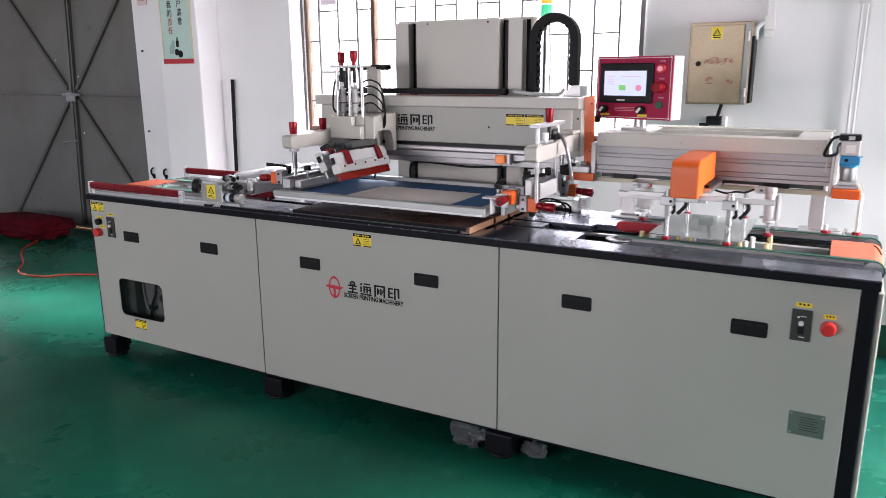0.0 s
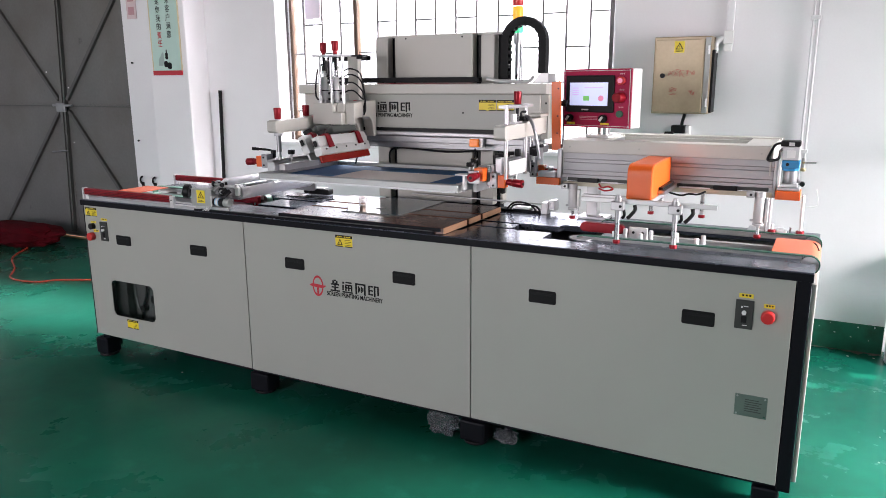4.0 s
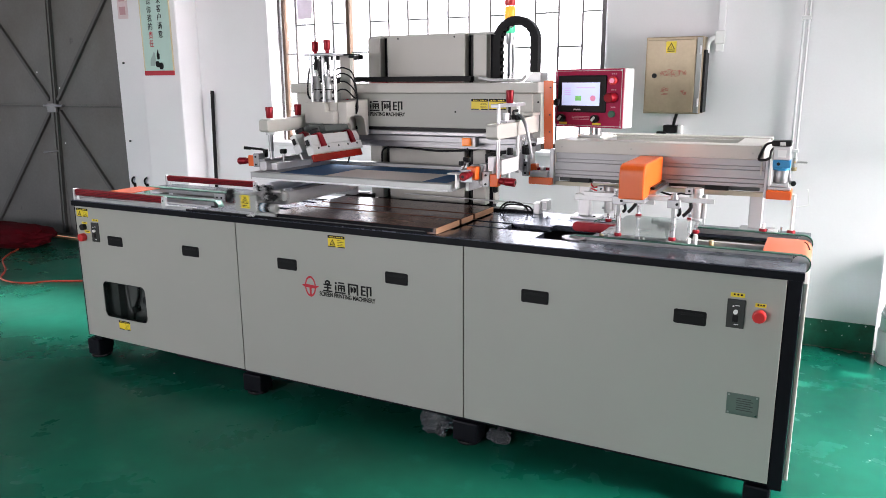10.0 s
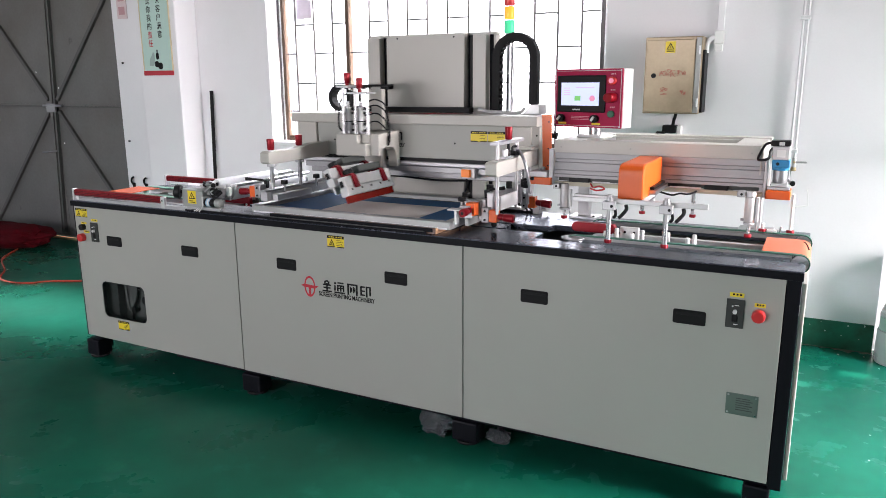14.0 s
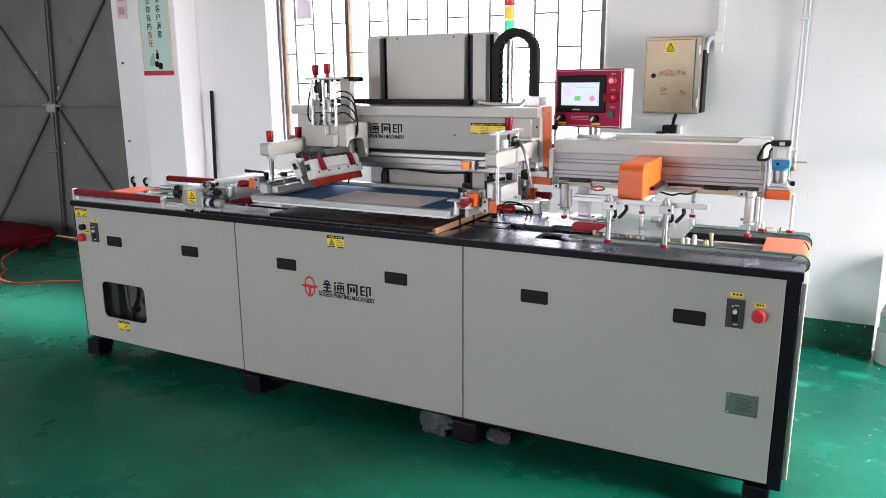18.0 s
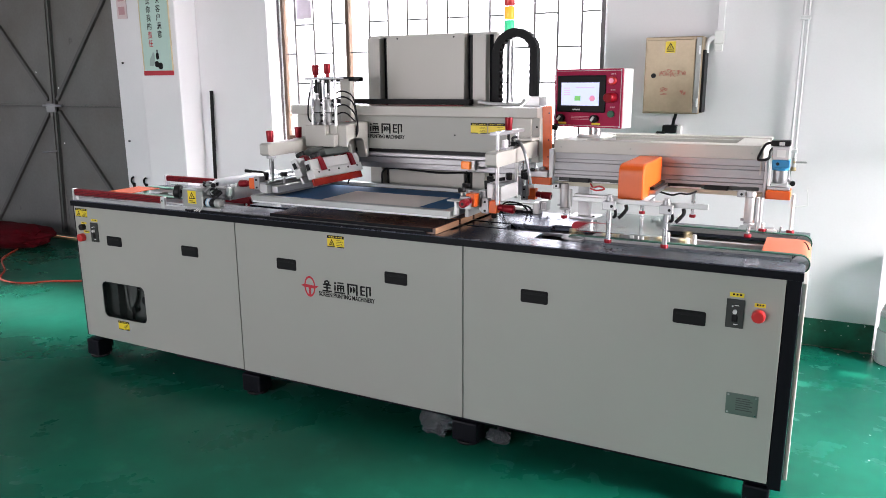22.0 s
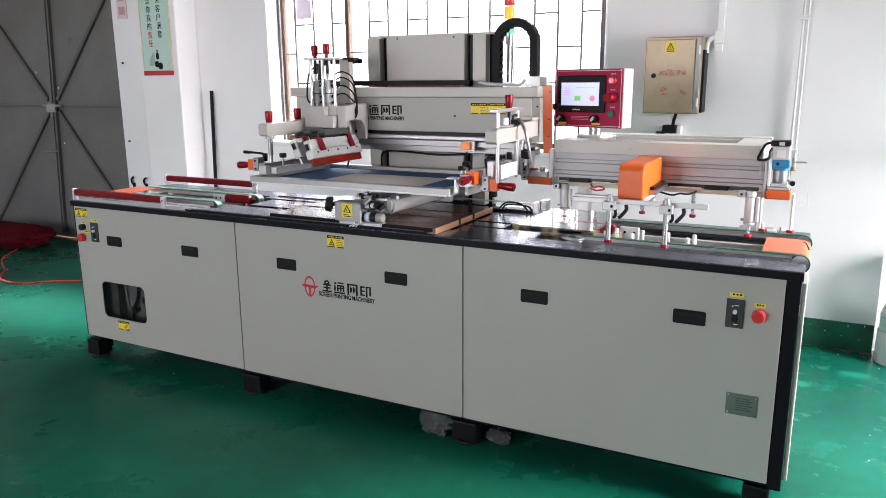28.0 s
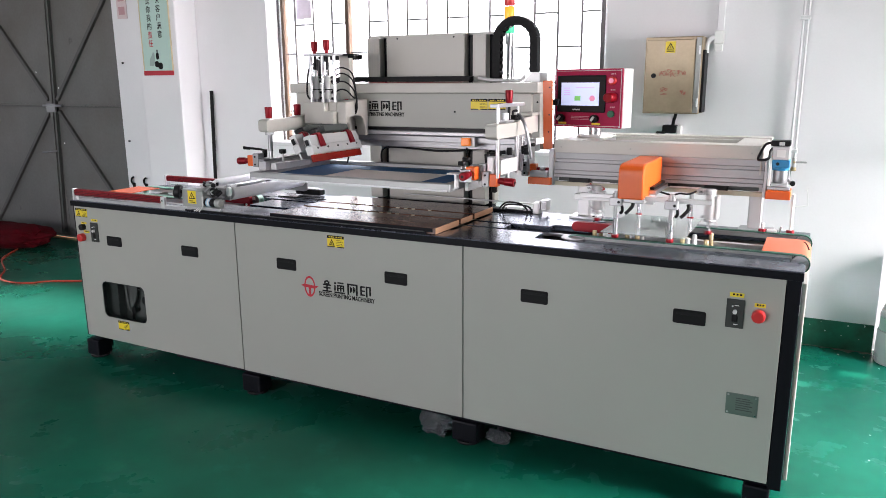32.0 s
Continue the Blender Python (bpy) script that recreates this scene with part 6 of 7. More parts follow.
# ---- the aligning station ----
def build_gantry():
    g = thing("aligning_gantry", (2.8, 0.6, TABLE_Z), "beige covered aluminium gantry over the aligning station", "gantry")
    part("top_cover", box(2.44, 3.218, 0.425, 0.430, 1.157, 1.2075, 0.002), BEIGE_LIGHT, g)
    part("top_cover", box(2.44, 3.218, 0.4305, 0.52, 1.2005, 1.2075, 0.002), BEIGE_LIGHT, g)
    part("top_cover", box(2.44, 3.232, 0.80, 0.88, 1.2005, 1.2115, 0.002), BEIGE_LIGHT, g)
    part("top_cover", box(2.44, 2.60, 0.5205, 0.7995, 1.2005, 1.2075, 0.002), BEIGE_LIGHT, g)
    part("top_cover", box(3.125, 3.225, 0.5205, 0.7995, 1.2005, 1.2075, 0.002), BEIGE_LIGHT, g)
    for x in (2.47, 2.75, 3.19):
        part("screw", rod((x, 0.4235, 1.18), (x, 0.425, 1.18), 0.0035, sides=10), BEIGE, g)
    part("well", box(2.6005, 3.1245, 0.5205, 0.7995, 1.160, 1.166, 0.001), BEIGE, g)
    part("well_wall", box(2.6005, 3.1245, 0.792, 0.7995, 1.1665, 1.2, 0.001), BEIGE_LIGHT, g)
    part("well_wall", box(3.117, 3.1245, 0.5205, 0.7915, 1.1665, 1.2, 0.001), BEIGE_LIGHT, g)
    part("end_wall", box(3.219, 3.226, 0.4305, 0.88, 1.10, 1.2, 0.002), BEIGE_LIGHT, g)
    part("end_wall", box(2.439, 2.445, 0.4305, 0.88, 1.10, 1.2, 0.002), BEIGE_LIGHT, g)
    for i, (z0, z1) in enumerate(((1.056, 1.068), (1.0705, 1.085), (1.0875, 1.117), (1.1195, 1.131), (1.133, 1.1565))):
        part("extrusion", box(2.44, 3.235, (0.43, 0.434, 0.431, 0.437, 0.433)[i], 0.50, z0, z1, 0.0012), PROFILE, g, "aluminium profile")
    part("extrusion_core", box(2.441, 3.234, 0.445, 0.499, 1.058, 1.155), STEEL, g)
    # coloured dark in place of the shaded gap under the profile
    part("guide", box(2.45, 3.22, 0.466, 0.50, 1.037, 1.0555, 0.002), PLATE_DARK, g)
    part("belt_strip", box(2.44, 3.235, 0.442, 0.462, 1.020, 1.036), material("cream_belt", (0.55, 0.52, 0.40), 0.5), g, "cream toothed belt")
    for x in (2.50, 3.03):
        part("carrier", box(x, x + 0.085, 0.442, 0.4655, 1.0365, 1.0553, 0.002), BLACK, g)
    for x in (2.522, 3.205):
        post = part("post", box(x - 0.024, x + 0.024, 0.59, 0.64, TABLE_Z + 0.013, 1.165, 0.003), ALU_MATT, g)
        part("foot", box(x - 0.055, x + 0.072, 0.565, 0.662, TABLE_Z, TABLE_Z + 0.0125, 0.003), ALU, post)
        part("foot_screw", rod((x + 0.05, 0.58, TABLE_Z + 0.0126), (x + 0.05, 0.58, TABLE_Z + 0.017), 0.006, sides=6), BLACK, post)
    part("end_plate", box(2.42, 2.4385, 0.42, 0.50, 1.02, 1.17, 0.003), ALU, g)
    part("end_plate", box(3.236, 3.2465, 0.424, 0.50, 1.02, 1.165, 0.003), ALU, g)
    part("orange_cap", box(2.337, 2.437, 0.40, 0.49, 1.024, 1.053, 0.003), ORANGE, g, "orange pulley cover")
    part("pulley_top", box(2.341, 2.419, 0.405, 0.485, 1.0535, 1.078, 0.003), ALU, g)
    part("pulley_nut", rod((2.385, 0.445, 1.0785), (2.385, 0.445, 1.092), 0.012, sides=6), CHROME, g)
    part("orange_cap", box(3.247, 3.330, 0.40, 0.50, 1.020, 1.0515, 0.003), ORANGE, g, "orange pulley cover")
    part("motor_plate", box(3.250, 3.325, 0.41, 0.50, 1.052, 1.0635, 0.003), ALU, g)
    m = part("motor", box(3.257, 3.314, 0.42, 0.477, 1.160, 1.2085, 0.003), ALU_MATT, g, "servo motor with blue gearbox")
    part("type_plate", box(3.273, 3.301, 0.4188, 0.4199, 1.170, 1.196), WHITE, m)
    part("gearbox", rod((3.289, 0.448, 1.076), (3.289, 0.448, 1.122), 0.0245, sides=24, bevel=0.003), STEEL, m)
    part("flange", box(3.261, 3.317, 0.42, 0.477, 1.0638, 1.0755, 0.002), ALU_MATT, m)
    own = box(3.259, 3.318, 0.419, 0.478, 1.132, 1.1595, 0.003)
    rod((3.288, 0.4485, 1.1225), (3.288, 0.4485, 1.1318), 0.0285, 0.0295, sides=24, bm=own)
    part("blue_ring", own, BLUE, m, "blue gearbox housing")
    part("plug", rod((3.278, 0.4175, 1.146), (3.278, 0.419, 1.146), 0.006, sides=12), BLACK, m)
    part("encoder", box(3.250, 3.315, 0.417, 0.479, 1.209, 1.2285, 0.004), BLACK, m)
    part("encoder_label", box(3.278, 3.296, 0.4158, 0.4169, 1.212, 1.224), ALU_MATT, m)
    part("cable", tube([(3.250, 0.445, 1.219), (3.232, 0.435, 1.212), (3.219, 0.42, 1.185), (3.212, 0.417, 1.162), (3.224, 0.412, 1.158), (3.248, 0.412, 1.166), (3.251, 0.417, 1.19), (3.257, 0.43, 1.2)], 0.0048, 8), BLACK, m)
    part("sensor_strip", box(3.251, 3.259, 0.412, 0.419, 1.065, 1.15, 0.002), WHITE, g)
    part("slide_bar", box(2.545, 2.86, 0.372, 0.395, 0.976, 0.999, 0.002), ALU_MATT, g, "aluminium cross bar of the side pushers")
    part("slide_bracket", box(2.80, 2.86, 0.372, 0.42, 0.9995, 1.0178, 0.002), ALU, g)
    part("label_strip", box(2.60, 2.67, 0.441, 0.4418, 1.0375, 1.0435), WHITE, g)
    part("label_strip", box(2.905, 3.02, 0.441, 0.4418, 1.0375, 1.0435), WHITE, g)
    # orange box that spans to the front pushers
    part("orange_hood", prism([(0.425, 1.157), (0.135, 1.156), (0.113, 1.150), (0.103, 1.138), (0.10, 1.12), (0.10, 1.033), (0.425, 1.033)], "x", 2.786, 2.874, 0.005), ORANGE, g, "orange drive hood")
    part("hood_bracket", box(2.8745, 2.900, 0.20, 0.43, 1.040, 1.056, 0.002), CHROME, g, "bright sliding bracket")
    part("hood_slide", box(2.8745, 2.890, 0.21, 0.42, 1.0565, 1.066, 0.002), BLACK, g)
    part("arm_rail", box(2.80, 2.875, 0.12, 0.66, 1.018, 1.0345, 0.002), ALU, g)
    part("cable", tube([(2.875, 0.35, 1.034), (2.90, 0.36, 1.025), (2.93, 0.36, 1.020), (2.955, 0.37, 1.026), (2.985, 0.38, 1.024), (3.01, 0.40, 1.034)], 0.0035, 8), RUBBER, g)
    part("red_wire", tube([(2.595, 0.43, 1.035), (2.61, 0.42, 1.022), (2.635, 0.42, 1.028), (2.655, 0.42, 1.018), (2.625, 0.41, 1.012), (2.60, 0.41, 1.02)], 0.0035, 6), RED_PLASTIC, g, "loose red wire")
    return g


build_gantry()


def build_control_panel():
    y = 0.585
    c = thing("control_panel", (2.53, y, 1.22), "crimson operator panel with a lit touch screen and buttons", "control panel")
    part("stem", rod((2.535, y + 0.05, 1.2195), (2.535, y + 0.05, 1.2505), 0.026, sides=20), CHROME, c)
    part("stem_base", box(2.478, 2.592, y + 0.0, y + 0.10, 1.2078, 1.2193, 0.003), WHITE, c)
    part("housing", box(2.381, 2.675, y + 0.003, y + 0.072, 1.251, 1.488, 0.004), WHITE, c, "white steel housing")
    f = part("front_plate", box(2.379, 2.672, y - 0.004, y + 0.0025, 1.250, 1.489, 0.003), CRIMSON, c)
    for a, b, cc, d in ((2.386, 2.665, 1.2565, 1.2585), (2.386, 2.665, 1.4805, 1.4825), (2.385, 2.387, 1.2565, 1.4825), (2.664, 2.666, 1.2565, 1.4825)):
        part("trim_line", box(a, b, y - 0.0047, y - 0.0041, cc, d), ALU_MATT, f)
    bez = part("bezel", box(2.396, 2.605, y - 0.012, y - 0.0042, 1.312, 1.463, 0.004), BLACK, f, "black screen bezel")
    part("screen", box(2.416, 2.580, y - 0.0132, y - 0.0121, 1.340, 1.434), SCREEN_ON, bez, "lit white touch screen")
    part("key", box(2.476, 2.502, y - 0.0138, y - 0.0121, 1.36, 1.38), SCREEN_GREEN, bez)
    part("key", rod((2.552, y - 0.0138, 1.37), (2.552, y - 0.0121, 1.37), 0.012), SCREEN_PINK, bez)
    own = bmesh.new()
    for i in range(4):
        box(2.428, 2.455, y - 0.0137, y - 0.0121, 1.383 + 0.009 * i, 1.386 + 0.009 * i, bm=own)
    box(2.48, 2.56, y - 0.0137, y - 0.0121, 1.412, 1.415, bm=own)
    tagged(part("screen_print", own, SCREEN_LILAC, bez), kind="stuff")
    own = bmesh.new()
    box(2.468, 2.50, y - 0.0128, y - 0.0121, 1.3205, 1.326, bm=own)
    part("maker_mark", own, ALU_MATT, bez)
    part("stop_button", rod((2.632, y - 0.02, 1.441), (2.632, y - 0.004, 1.441), 0.017, bevel=0.003), RED_PLASTIC, f, "red push button")
    # ring takes the screen's glowing pink, so the button shines as well
    part("stop_ring", rod((2.632, y - 0.0215, 1.441), (2.632, y - 0.0201, 1.441), 0.010), SCREEN_PINK, f)
    part("stop_button", rod((2.632, y - 0.045, 1.374), (2.632, y - 0.004, 1.374), 0.019, 0.022, bevel=0.003), RED, f, "red mushroom stop")
    part("green_button", rod((2.63, y - 0.014, 1.308), (2.63, y - 0.004, 1.308), 0.014, bevel=0.002), material("dark_green_plastic", (0.01, 0.10, 0.05), 0.35), f)
    for x in (2.415, 2.563):
        kn = part("selector", rod((x, y - 0.022, 1.287), (x, y - 0.004, 1.287), 0.0165, bevel=0.002), BLACK, f)
        part("pointer", prism([(x - 0.011, 1.282), (x - 0.004, 1.276), (x + 0.008, 1.293), (x + 0.002, 1.298)], "y", y - 0.029, y - 0.0221, 0.001), WHITE, kn)
        part("yellow_tag", box(x - 0.014, x + 0.022, y - 0.0052, y - 0.0041, 1.262, 1.270), YELLOW, f)
    own = bmesh.new()
    for i in range(3):
        box(2.458, 2.535, y - 0.0048, y - 0.0041, 1.282 + 0.006 * i, 1.2838 + 0.006 * i, bm=own)
    for z in (1.468, 1.405, 1.335):
        for k in range(3):
            box(2.624 + 0.007 * k, 2.6285 + 0.007 * k, y - 0.0048, y - 0.0041, z - 0.003, z + 0.003, bm=own)
    tagged(part("print", own, material("pale_panel_print", (0.62, 0.33, 0.38), 0.5), f), kind="stuff")
    for x in (2.386, 2.665):
        for z in (1.257, 1.482):
            part("screw", rod((x, y - 0.0075, z), (x, y - 0.0041, z), 0.004, sides=10), CHROME, f)
    # a broad panel, turned aside on its stem
    for ob in c.children_recursive:
        if ob.name.split(".")[0] not in ("stem", "stem_base"):
            ob.data.transform(Matrix.Diagonal((1.12, 1, 1, 1)))
    c.rotation_euler = (0, 0, radians(-16))
    return c


build_control_panel()


def build_pusher_rods(name, y, xs, label, inward):
    p = thing(name, (2.86, y, 0.885), label, "pusher", "aligning pushers")
    part("bar", box(2.64, 3.10, y + 0.022, y + 0.036, 1.024, 1.041, 0.002), ALU_MATT, p) if inward > 0 else part("bar", box(2.72, 3.10, y - 0.012, y + 0.004, 1.000, 1.026, 0.003), ALU_MATT, p)
    for x in xs:
        blk = part("clamp_block", box(x - 0.022, x + 0.022, y - 0.016, y + 0.011, 1.006, 1.036, 0.003), ALU, p)
        part("screw", rod((x + 0.012, y - 0.019, 1.021), (x + 0.012, y - 0.016, 1.021), 0.005, sides=10), BLACK, blk)
        part("collar", rod((x, y, 1.0365), (x, y, 1.05), 0.013), CHROME, blk)
        ro = part("rod", rod((x, y, 0.897), (x, y, 1.058), 0.0085), CHROME, p)
        part("tip", rod((x, y, 0.8885), (x, y, 0.902), 0.013, sides=14, bevel=0.003), RED, ro, "dark red tip")
        if inward > 0:
            part("lever", tube([(x + 0.05, y + 0.03, 1.022), (x + 0.052, y + 0.03, 1.005), (x + 0.038, y + 0.025, 0.985), (x + 0.028, y + 0.02, 0.975)], 0.0065, 8), BLACK, p)
            part("lever", tube([(x + 0.016, y + 0.018, 1.006), (x + 0.018, y + 0.02, 0.985), (x + 0.010, y + 0.02, 0.975)], 0.0055, 8), BLACK, p)
    return p


front_rods = build_pusher_rods("front_pusher", 0.022, (2.779, 2.971), "front pusher bar with two steel rods and red tips", 1)
back_rods = build_pusher_rods("back_pusher", 0.653, (2.76, 2.966), "rear pusher bar with two steel rods and red tips", -1)


def build_side_pusher(name, x, y, top, low, label):
    p = thing(name, (x, y, 0.885), label, "pusher", "aligning pushers")
    part("bracket", box(x - 0.045, x - 0.0182, y - 0.02, y + 0.02, top - 0.020, top + 0.001, 0.002), ALU, p)
    part("bracket_screw", rod((x - 0.030, y - 0.023, top - 0.009), (x - 0.030, y - 0.02, top - 0.009), 0.0045, sides=8), BLACK, p)
    cy = part("cylinder", rod((x, y, low + 0.010), (x, y, top - 0.0185), 0.0185, sides=24, bevel=0.003), SATIN, p, "air cylinder")
    part("top_block", rod((x, y, top - 0.018), (x, y, top), 0.0175, sides=20), ALU_MATT, cy)
    part("collar", rod((x, y, low), (x, y, low + 0.0095), 0.0195, sides=24, bevel=0.002), ALU, cy)
    part("side_block", box(x + 0.019, x + 0.030, y - 0.012, y + 0.012, low + 0.012, top - 0.02, 0.003), SATIN, cy)
    part("side_pin", rod((x + 0.025, y, low - 0.02), (x + 0.025, y, low + 0.0118), 0.003), CHROME, cy)
    part("fitting", rod((x - 0.028, y - 0.005, low + 0.018), (x - 0.0185, y - 0.002, low + 0.018), 0.005, sides=8), ALU, cy)
    ro = part("rod", rod((x, y, 0.90), (x, y, low), 0.006), CHROME, p)
    part("tip", rod((x, y, 0.8885), (x, y, 0.902), 0.013, sides=14, bevel=0.003), RED, ro, "dark red tip")
    return p


left_push = build_side_pusher("side_pusher", 2.495, 0.41, 1.032, 0.926, "hanging air cylinder with a red tip")
right_push = build_side_pusher("side_pusher", 3.206, 0.325, 1.055, 0.935, "hanging air cylinder with a red tip")
for x, tall in ((3.240, 0.905), (3.337, 1.019)):
    p = thing("stop_post", (x, 0.535 if x < 3.3 else 0.48, TABLE_Z), "thin white post with a red foot on the table", "post")
    y = 0.548 if x < 3.3 else 0.560
    part("rod", rod((x, y, 0.8845), (x, y, tall), 0.0065), WHITE, p)
    part("foot", rod((x, y, TABLE_Z), (x, y, 0.884), 0.015, bevel=0.003), RED, p)
    if x < 3.3:
        part("latch", box(x + 0.016, x + 0.052, y - 0.008, y + 0.02, TABLE_Z, 0.882, 0.003), WHITE, p, "white plastic latch")
        part("latch_rod", rod((x + 0.058, y, TABLE_Z), (x + 0.064, y, 0.896), 0.004), CHROME, p)

glass = thing("glass_sheet", (1.67, 0.362, 0.8915), "small clear glass sheet with greenish edges", "glass sheet")
part("pane", box(1.52, 1.82, 0.155, 0.57, 0.8866, 0.8898, 0.0008), GLASS, glass)
part("cup_mark", rod((1.655, 0.27, 0.8899), (1.655, 0.27, 0.8903), 0.022, sides=24), material("grey_dot", (0.2, 0.21, 0.21), 0.4), glass, "grey round spot")


# stroke of the glass and the shuttle between the bed and the aligning station
STROKE = 1.18


def build_shuttle():
    s = thing("transfer_shuttle", (0.6, 0.36, 0.83), "walking transfer beam with rows of small lift pins", "transfer beam")
    for y in (0.223, 0.358):
        part("beam", box(0.28, 1.95, y - 0.008, y + 0.008, 0.822, 0.834, 0.002), ALU, s)
    cream = material("cream_suction_cup", (0.66, 0.58, 0.44), 0.45)
    for y, xs in ((0.223, (1.488, 1.566, 1.609, 1.648, 1.727, 1.768, 1.808, 1.886)), (0.358, (1.493, 1.570, 1.612, 1.651, 1.731, 1.773, 1.813, 1.895))):
        for x in xs:
            x -= STROKE
            own = rod((x, y, 0.834), (x, y, 0.881), 0.0055, sides=12)
            rod((x, y, 0.881), (x, y, 0.8875), 0.006, 0.009, sides=14, bm=own)
            part("lift_cup", own, cream, s, "small cream suction cup")
    for y, xs in ((0.223, (1.497, 1.620, 1.658, 1.818, 1.900)), (0.358, (1.485, 1.743, 1.899))):
        for x in xs:
            part("pin", rod((x, y, 0.834), (x, y, 0.8875), 0.0085, sides=14, bevel=0.001), BRASS, s, "brass lift pin")
    return s


shuttle = build_shuttle()


# ---- what moves, and when ----
def ease(rows, t):
    """The value at t of a table of (seconds, value), smoothed between its rows."""
    if t <= rows[0][0]:
        return rows[0][1]
    for (a, va), (b, vb) in zip(rows, rows[1:]):
        if t <= b:
            u = (t - a) / (b - a)
            return va + (vb - va) * u
    return rows[-1][1]


# height of the printing head above its lowest stop
LIFT = [(0, 0.042), (1.7, 0.042), (2.25, 0.006), (3.3, 0.006), (3.5, 0.034), (3.85, 0.122), (4.1, 0.145), (4.95, 0.145), (5.25, 0.127),
        (9.35, 0.127), (9.8, 0.145), (12.3, 0.145), (12.5, 0.123), (12.7, 0.06), (12.95, 0.006), (14.1, 0.006), (14.45, 0.042),
        (23.1, 0.042), (23.45, 0.006), (24.55, 0.006), (24.75, 0.06), (25.0, 0.124), (25.3, 0.145), (26.05, 0.145), (26.35, 0.127),
        (30.55, 0.127), (30.9, 0.145), (32, 0.145)]
# the screen sinks a little more in its clamps when it rests on the sheet
SAG = [(0, -0.002), (1.7, -0.002), (2.25, -0.011), (3.3, -0.011), (3.5, -0.002), (12.7, -0.002), (12.95, -0.011), (14.1, -0.011), (14.45, -0.002), (23.1, -0.002), (23.45, -0.011), (24.55, -0.011), (24.75, -0.002), (32, -0.002)]
# travel of the squeegee along the beam
TRAVEL = [(0, 0.0), (1.05, 0.0), (1.25, 0.07), (1.5, 0.28), (1.75, 0.45), (2.0, 0.592), (2.1, 0.60), (2.5, 0.60), (2.65, 0.56), (3.0, 0.28), (3.3, 0.07), (3.5, 0.01), (3.6, 0.0),
          (11.55, 0.0), (11.75, 0.08), (12.0, 0.285), (12.25, 0.45), (12.45, 0.592), (12.55, 0.60), (13.25, 0.60), (13.5, 0.54), (13.75, 0.34), (14.0, 0.17), (14.25, 0.03), (14.4, 0.0),
          (22.2, 0.0), (22.35, 0.04), (22.5, 0.14), (22.75, 0.33), (23.0, 0.505), (23.2, 0.60), (23.3, 0.62), (23.6, 0.62), (23.75, 0.57), (24.0, 0.425), (24.5, 0.085), (24.7, 0.01), (24.8, 0.0), (32, 0.0)]
# rise and dip of the two pistons: the flood bar on the way out, the squeegee on the way back
FLOOD_DIP = [(0, 0), (1.0, 0), (1.15, -0.028), (2.0, -0.028), (2.15, 0), (11.5, 0), (11.65, -0.028), (12.45, -0.028), (12.6, 0),
             (22.15, 0), (22.3, -0.028), (23.2, -0.028), (23.35, 0), (32, 0)]
BLADE_DIP = [(0, 0), (1.0, 0), (1.15, 0.012), (2.0, 0.012), (2.15, 0), (2.45, 0), (2.6, -0.028), (3.45, -0.028), (3.65, 0),
             (11.5, 0), (11.65, 0.012), (12.45, 0.012), (12.6, 0), (13.1, 0), (13.25, -0.028), (14.3, -0.028), (14.45, 0),
             (22.15, 0), (22.3, 0.012), (23.2, 0.012), (23.35, 0), (23.5, 0), (23.65, -0.028), (24.6, -0.028), (24.8, 0), (32, 0)]
# place of the roller carriage
ROLLING = [(0, 0.861), (4.25, 0.861), (4.4, 1.050), (4.9, 1.660), (5.08, 1.878), (5.18, 1.889), (5.5, 1.855), (7.1, 1.694), (9.0, 1.501), (9.35, 1.461), (9.55, 1.453), (9.7, 1.434), (9.8, 1.365), (9.9, 1.263), (10.1, 1.075), (10.2, 0.950), (10.32, 0.861),
           (25.35, 0.861), (25.5, 1.050), (26.0, 1.660), (26.18, 1.878), (26.28, 1.889), (26.6, 1.855), (27.5, 1.764), (28.5, 1.663), (30.5, 1.463), (30.65, 1.453), (30.82, 1.453), (30.9, 1.434), (31.0, 1.334), (31.1, 1.259), (31.2, 1.157), (31.3, 1.068), (31.4, 0.945), (31.5, 0.880), (31.6, 0.861), (32, 0.861)]
# the glass and the shuttle: 0 on the bed, 1 in the aligning station
SHIFT = [(0, 1), (0.62, 1), (0.75, 0.93), (1.0, 0.62), (1.2, 0.2), (1.35, 0), (6.4, 0), (6.55, 0.07), (6.75, 0.40), (6.95, 0.75), (7.1, 0.95), (7.25, 1), (11.05, 1), (11.2, 0.9), (11.4, 0.5), (11.6, 0.1), (11.75, 0),
         (17.25, 0), (17.4, 0.2), (17.55, 0.5), (17.75, 0.85), (17.95, 1), (21.88, 1), (22.0, 0.93), (22.1, 0.77), (22.2, 0.57), (22.4, 0.12), (22.55, 0),
         (27.45, 0), (27.6, 0.07), (27.8, 0.40), (28.0, 0.73), (28.2, 0.95), (28.35, 1), (32, 1)]
TURN = [(0, 0), (7.1, 0), (7.3, -3), (8.65, -3), (8.95, 0), (17.95, 0), (18.3, -3), (19.35, -3), (19.6, 0), (28.35, 0), (28.5, -3), (29.75, -3), (29.95, 0), (32, 0)]
SETTLE = [(0, 0), (7.1, 0), (7.5, -0.055), (8.65, -0.055), (8.95, 0), (17.95, 0), (18.35, -0.055), (19.35, -0.055), (19.6, 0), (28.35, 0), (28.8, -0.055), (29.75, -0.055), (29.95, 0), (32, 0)]
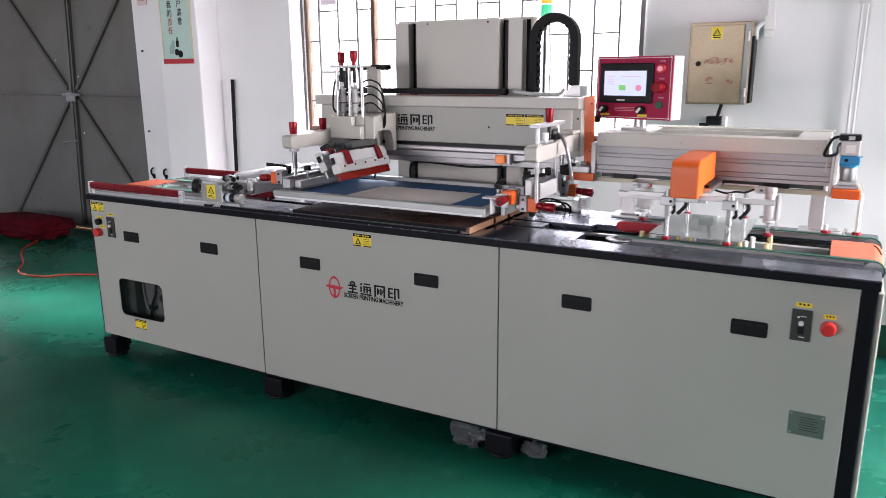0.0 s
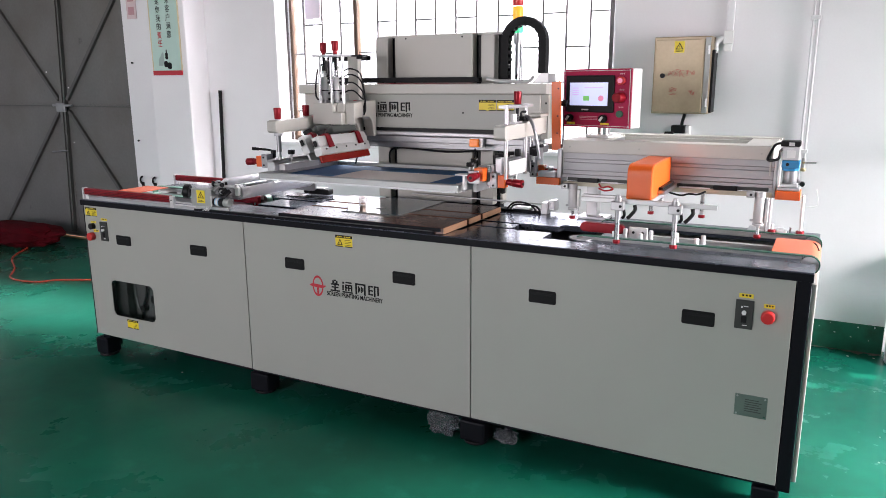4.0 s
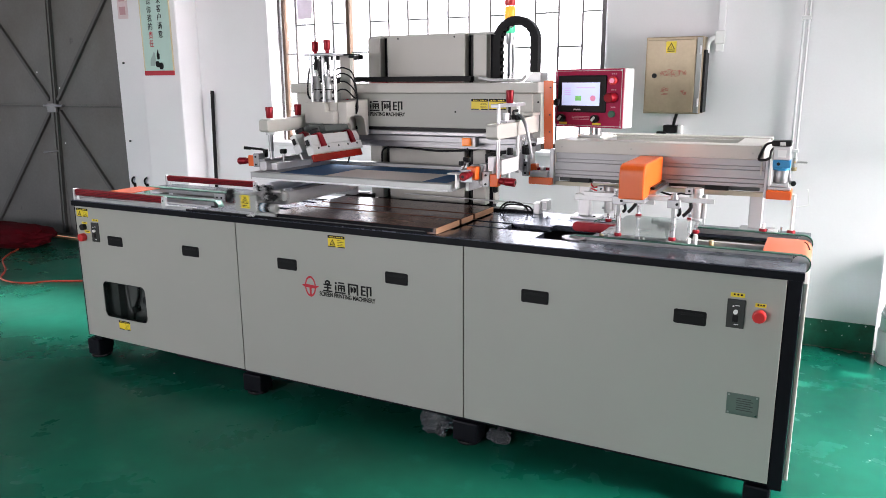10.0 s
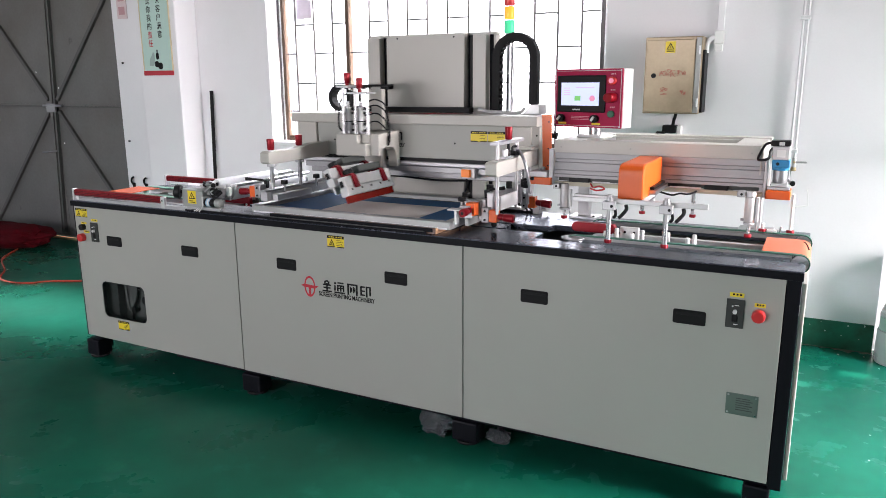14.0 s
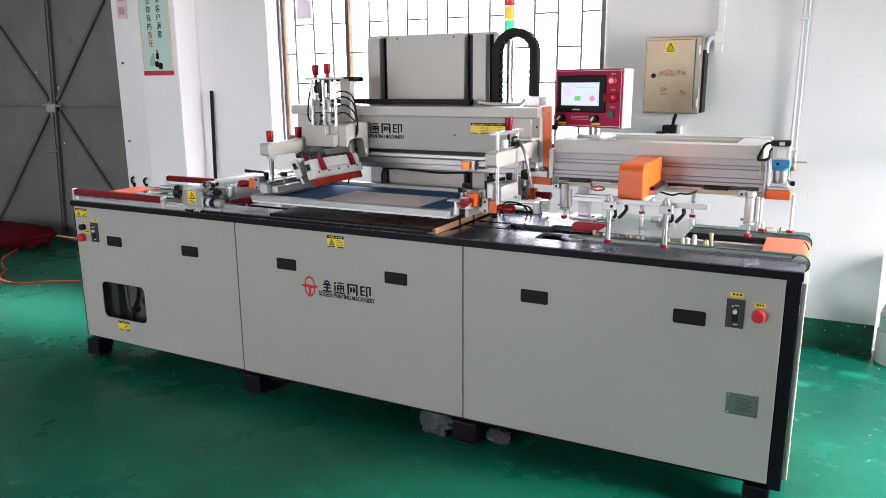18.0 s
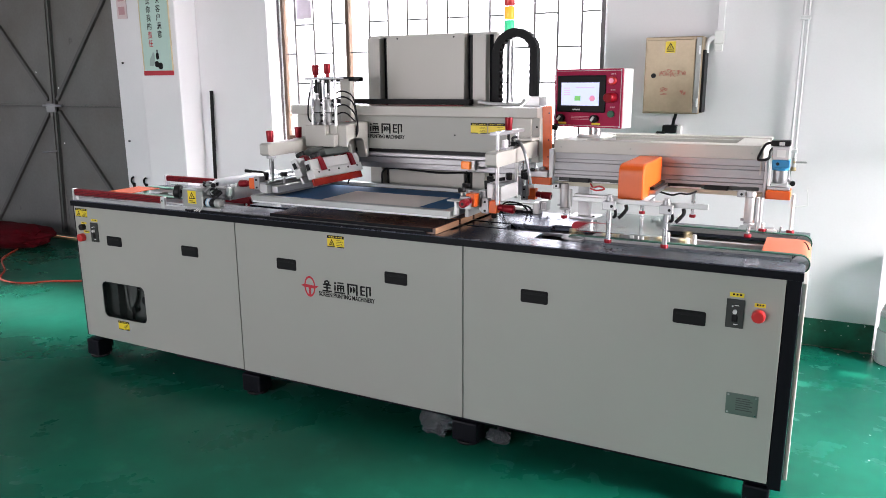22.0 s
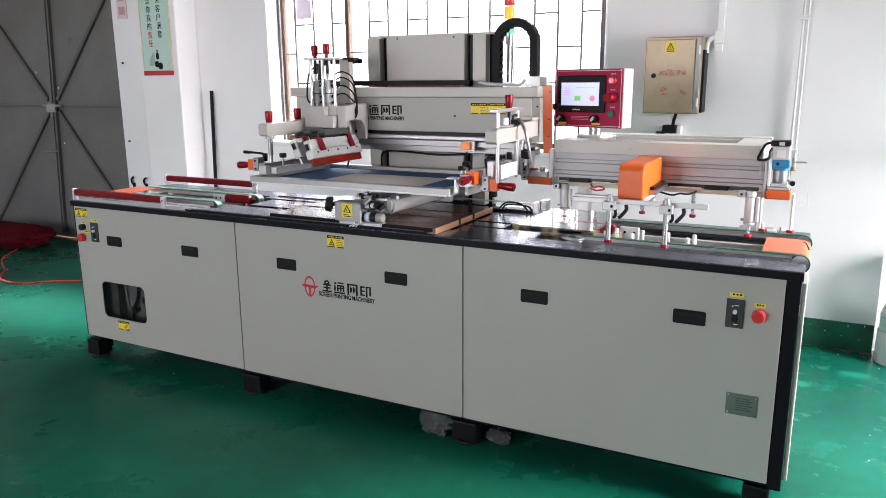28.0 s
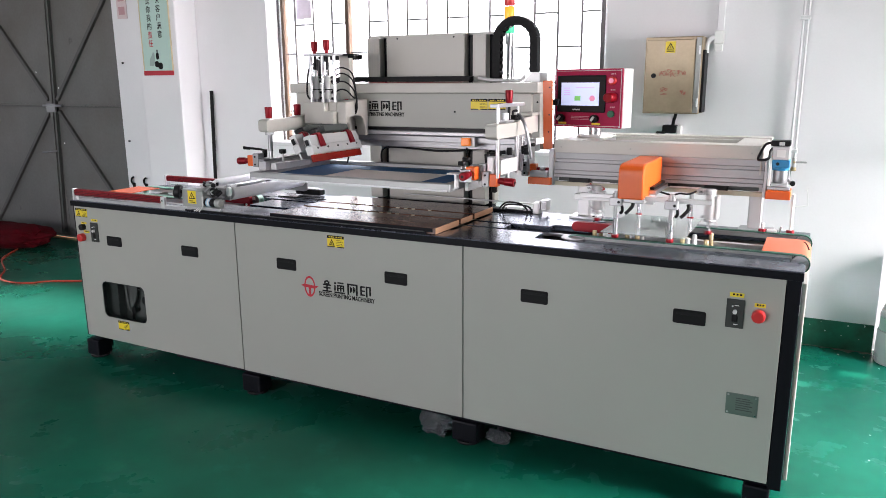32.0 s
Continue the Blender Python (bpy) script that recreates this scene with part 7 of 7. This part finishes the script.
RAISE = [(0, 0), (1.4, 0), (1.6, -0.055), (4.9, -0.055), (5.3, 0), (7.3, 0), (7.5, -0.055), (9.85, -0.055), (10.15, 0), (12.5, 0), (12.8, -0.055), (16.5, -0.055), (16.9, 0), (18.0, 0), (18.25, -0.055), (20.65, -0.055), (20.95, 0),
         (22.6, 0), (22.8, -0.055), (26.0, -0.055), (26.4, 0), (28.4, 0), (28.6, -0.055), (30.95, -0.055), (31.25, 0), (32, 0)]
# closing of the aligning pushers, 0 open to 1 closed
CLOSE = [(0, 0.75), (0.25, 0), (8.6, 0), (8.9, 1), (10.6, 1), (10.9, 0), (19.35, 0), (19.6, 1), (21.45, 1), (21.8, 0), (29.75, 0), (29.98, 1), (31.9, 1), (32, 0.75)]


def key_times(*tables):
    ts = sorted({round(t, 3) for tab in tables for t, _ in tab} | {0.0, 32.0})
    return ts


def head_link_pose(i, t):
    """Chain on the beam: fixed run on the cap from the middle, half turn at the far end, upper run back to the carriage."""
    x_fix, z0, r, y = 1.99, 1.309, 0.052, 0.585
    x_mov = 1.40 + ease(TRAVEL, t)
    total = 44 * 0.026
    # lower run from x_fix to x_turn, upper from x_turn to x_mov
    x_turn = (x_fix + x_mov - (total - math.pi * r)) / 2
    s = (i + 0.5) * 0.026
    run = x_fix - x_turn
    dz = ease(LIFT, t)
    if s <= run:
        return pose(x_fix - s, y, z0 + dz)
    s -= run
    if s <= math.pi * r:
        a = s / r
        return Matrix.Translation((x_turn - r * math.sin(a), y, z0 + dz + r - r * math.cos(a))) @ Matrix.Rotation(a, 4, "Y")
    s -= math.pi * r
    return pose(x_turn + s, y, z0 + dz + 2 * r)


def lift_link_pose(i, t):
    """Arched chain: up from its foot on the tower, over, and down to the bracket on the head."""
    x0, x1, y = 2.070, 2.247, 0.70
    r = (x1 - x0) / 2
    z_fix = 1.02
    z_mov = 1.335 + ease(LIFT, t)
    total = 34 * 0.0296
    z_top = (total - math.pi * r + z_fix + z_mov) / 2
    s = (i + 0.5) * 0.0296
    run = z_top - z_fix
    if s <= run:
        return pose(x0, y, z_fix + s, 0, -90, 0)
    s -= run
    if s <= math.pi * r:
        a = s / r
        return Matrix.Translation((x0 + r - r * math.cos(a), y, z_top + r * math.sin(a))) @ Matrix.Rotation(radians(-90) + a, 4, "Y")
    s -= math.pi * r
    return pose(x1, y, z_top - s, 0, 90, 0)


def motions():
    times = key_times(LIFT, SAG)
    walk(head, [(t, pose(HEAD.x, HEAD.y, HEAD.z + ease(LIFT, t))) for t in times])
    walk(screen, [(t, pose(1.665, 0.36, 0.90 + ease(LIFT, t) + ease(SAG, t))) for t in times])
    times = key_times(LIFT, TRAVEL)
    walk(squeegee, [(t, pose(SQ.x + ease(TRAVEL, t), SQ.y, SQ.z + ease(LIFT, t))) for t in times])
    for table, pieces in ((FLOOD_DIP, FLOOD_SIDE), (BLADE_DIP, BLADE_SIDE)):
        for ob in pieces:
            walk(ob, [(t, pose(0, 0, z)) for t, z in table])
    walk(roller, [(t, pose(ease(ROLLING, t), ROLL.y, ROLL.z)) for t in key_times(ROLLING)])
    walk(glass, [(t, pose(1.67 + 1.195 * ease(SHIFT, t) + ease(SETTLE, t), 0.362, 0.8915 + 0.009 * (1 + ease(RAISE, t) / 0.055), 0, 0, 0.4 * ease(TURN, t))) for t in key_times(SHIFT, TURN, SETTLE, RAISE)])
    walk(shuttle, [(t, pose(0.6 + STROKE * ease(SHIFT, t), 0.36, 0.83 + ease(RAISE, t))) for t in key_times(SHIFT, RAISE)])
    times = key_times(CLOSE)
    walk(front_rods, [(t, pose(2.86, 0.022 + 0.130 * ease(CLOSE, t), 0.885)) for t in times])
    walk(back_rods, [(t, pose(2.86, 0.653 - 0.078 * ease(CLOSE, t), 0.885)) for t in times])
    walk(left_push, [(t, pose(2.495 + 0.182 * ease(CLOSE, t), 0.41, 0.885)) for t in times])
    walk(right_push, [(t, pose(3.206 - 0.180 * ease(CLOSE, t), 0.325, 0.885)) for t in times])
    times = key_times(LIFT, TRAVEL)
    for i, ob in enumerate(LINKS1):
        walk(ob, [(t, head_link_pose(i, t)) for t in times])
    times = key_times(LIFT)
    for i, ob in enumerate(LINKS2):
        walk(ob, [(t, lift_link_pose(i, t)) for t in times])


motions()
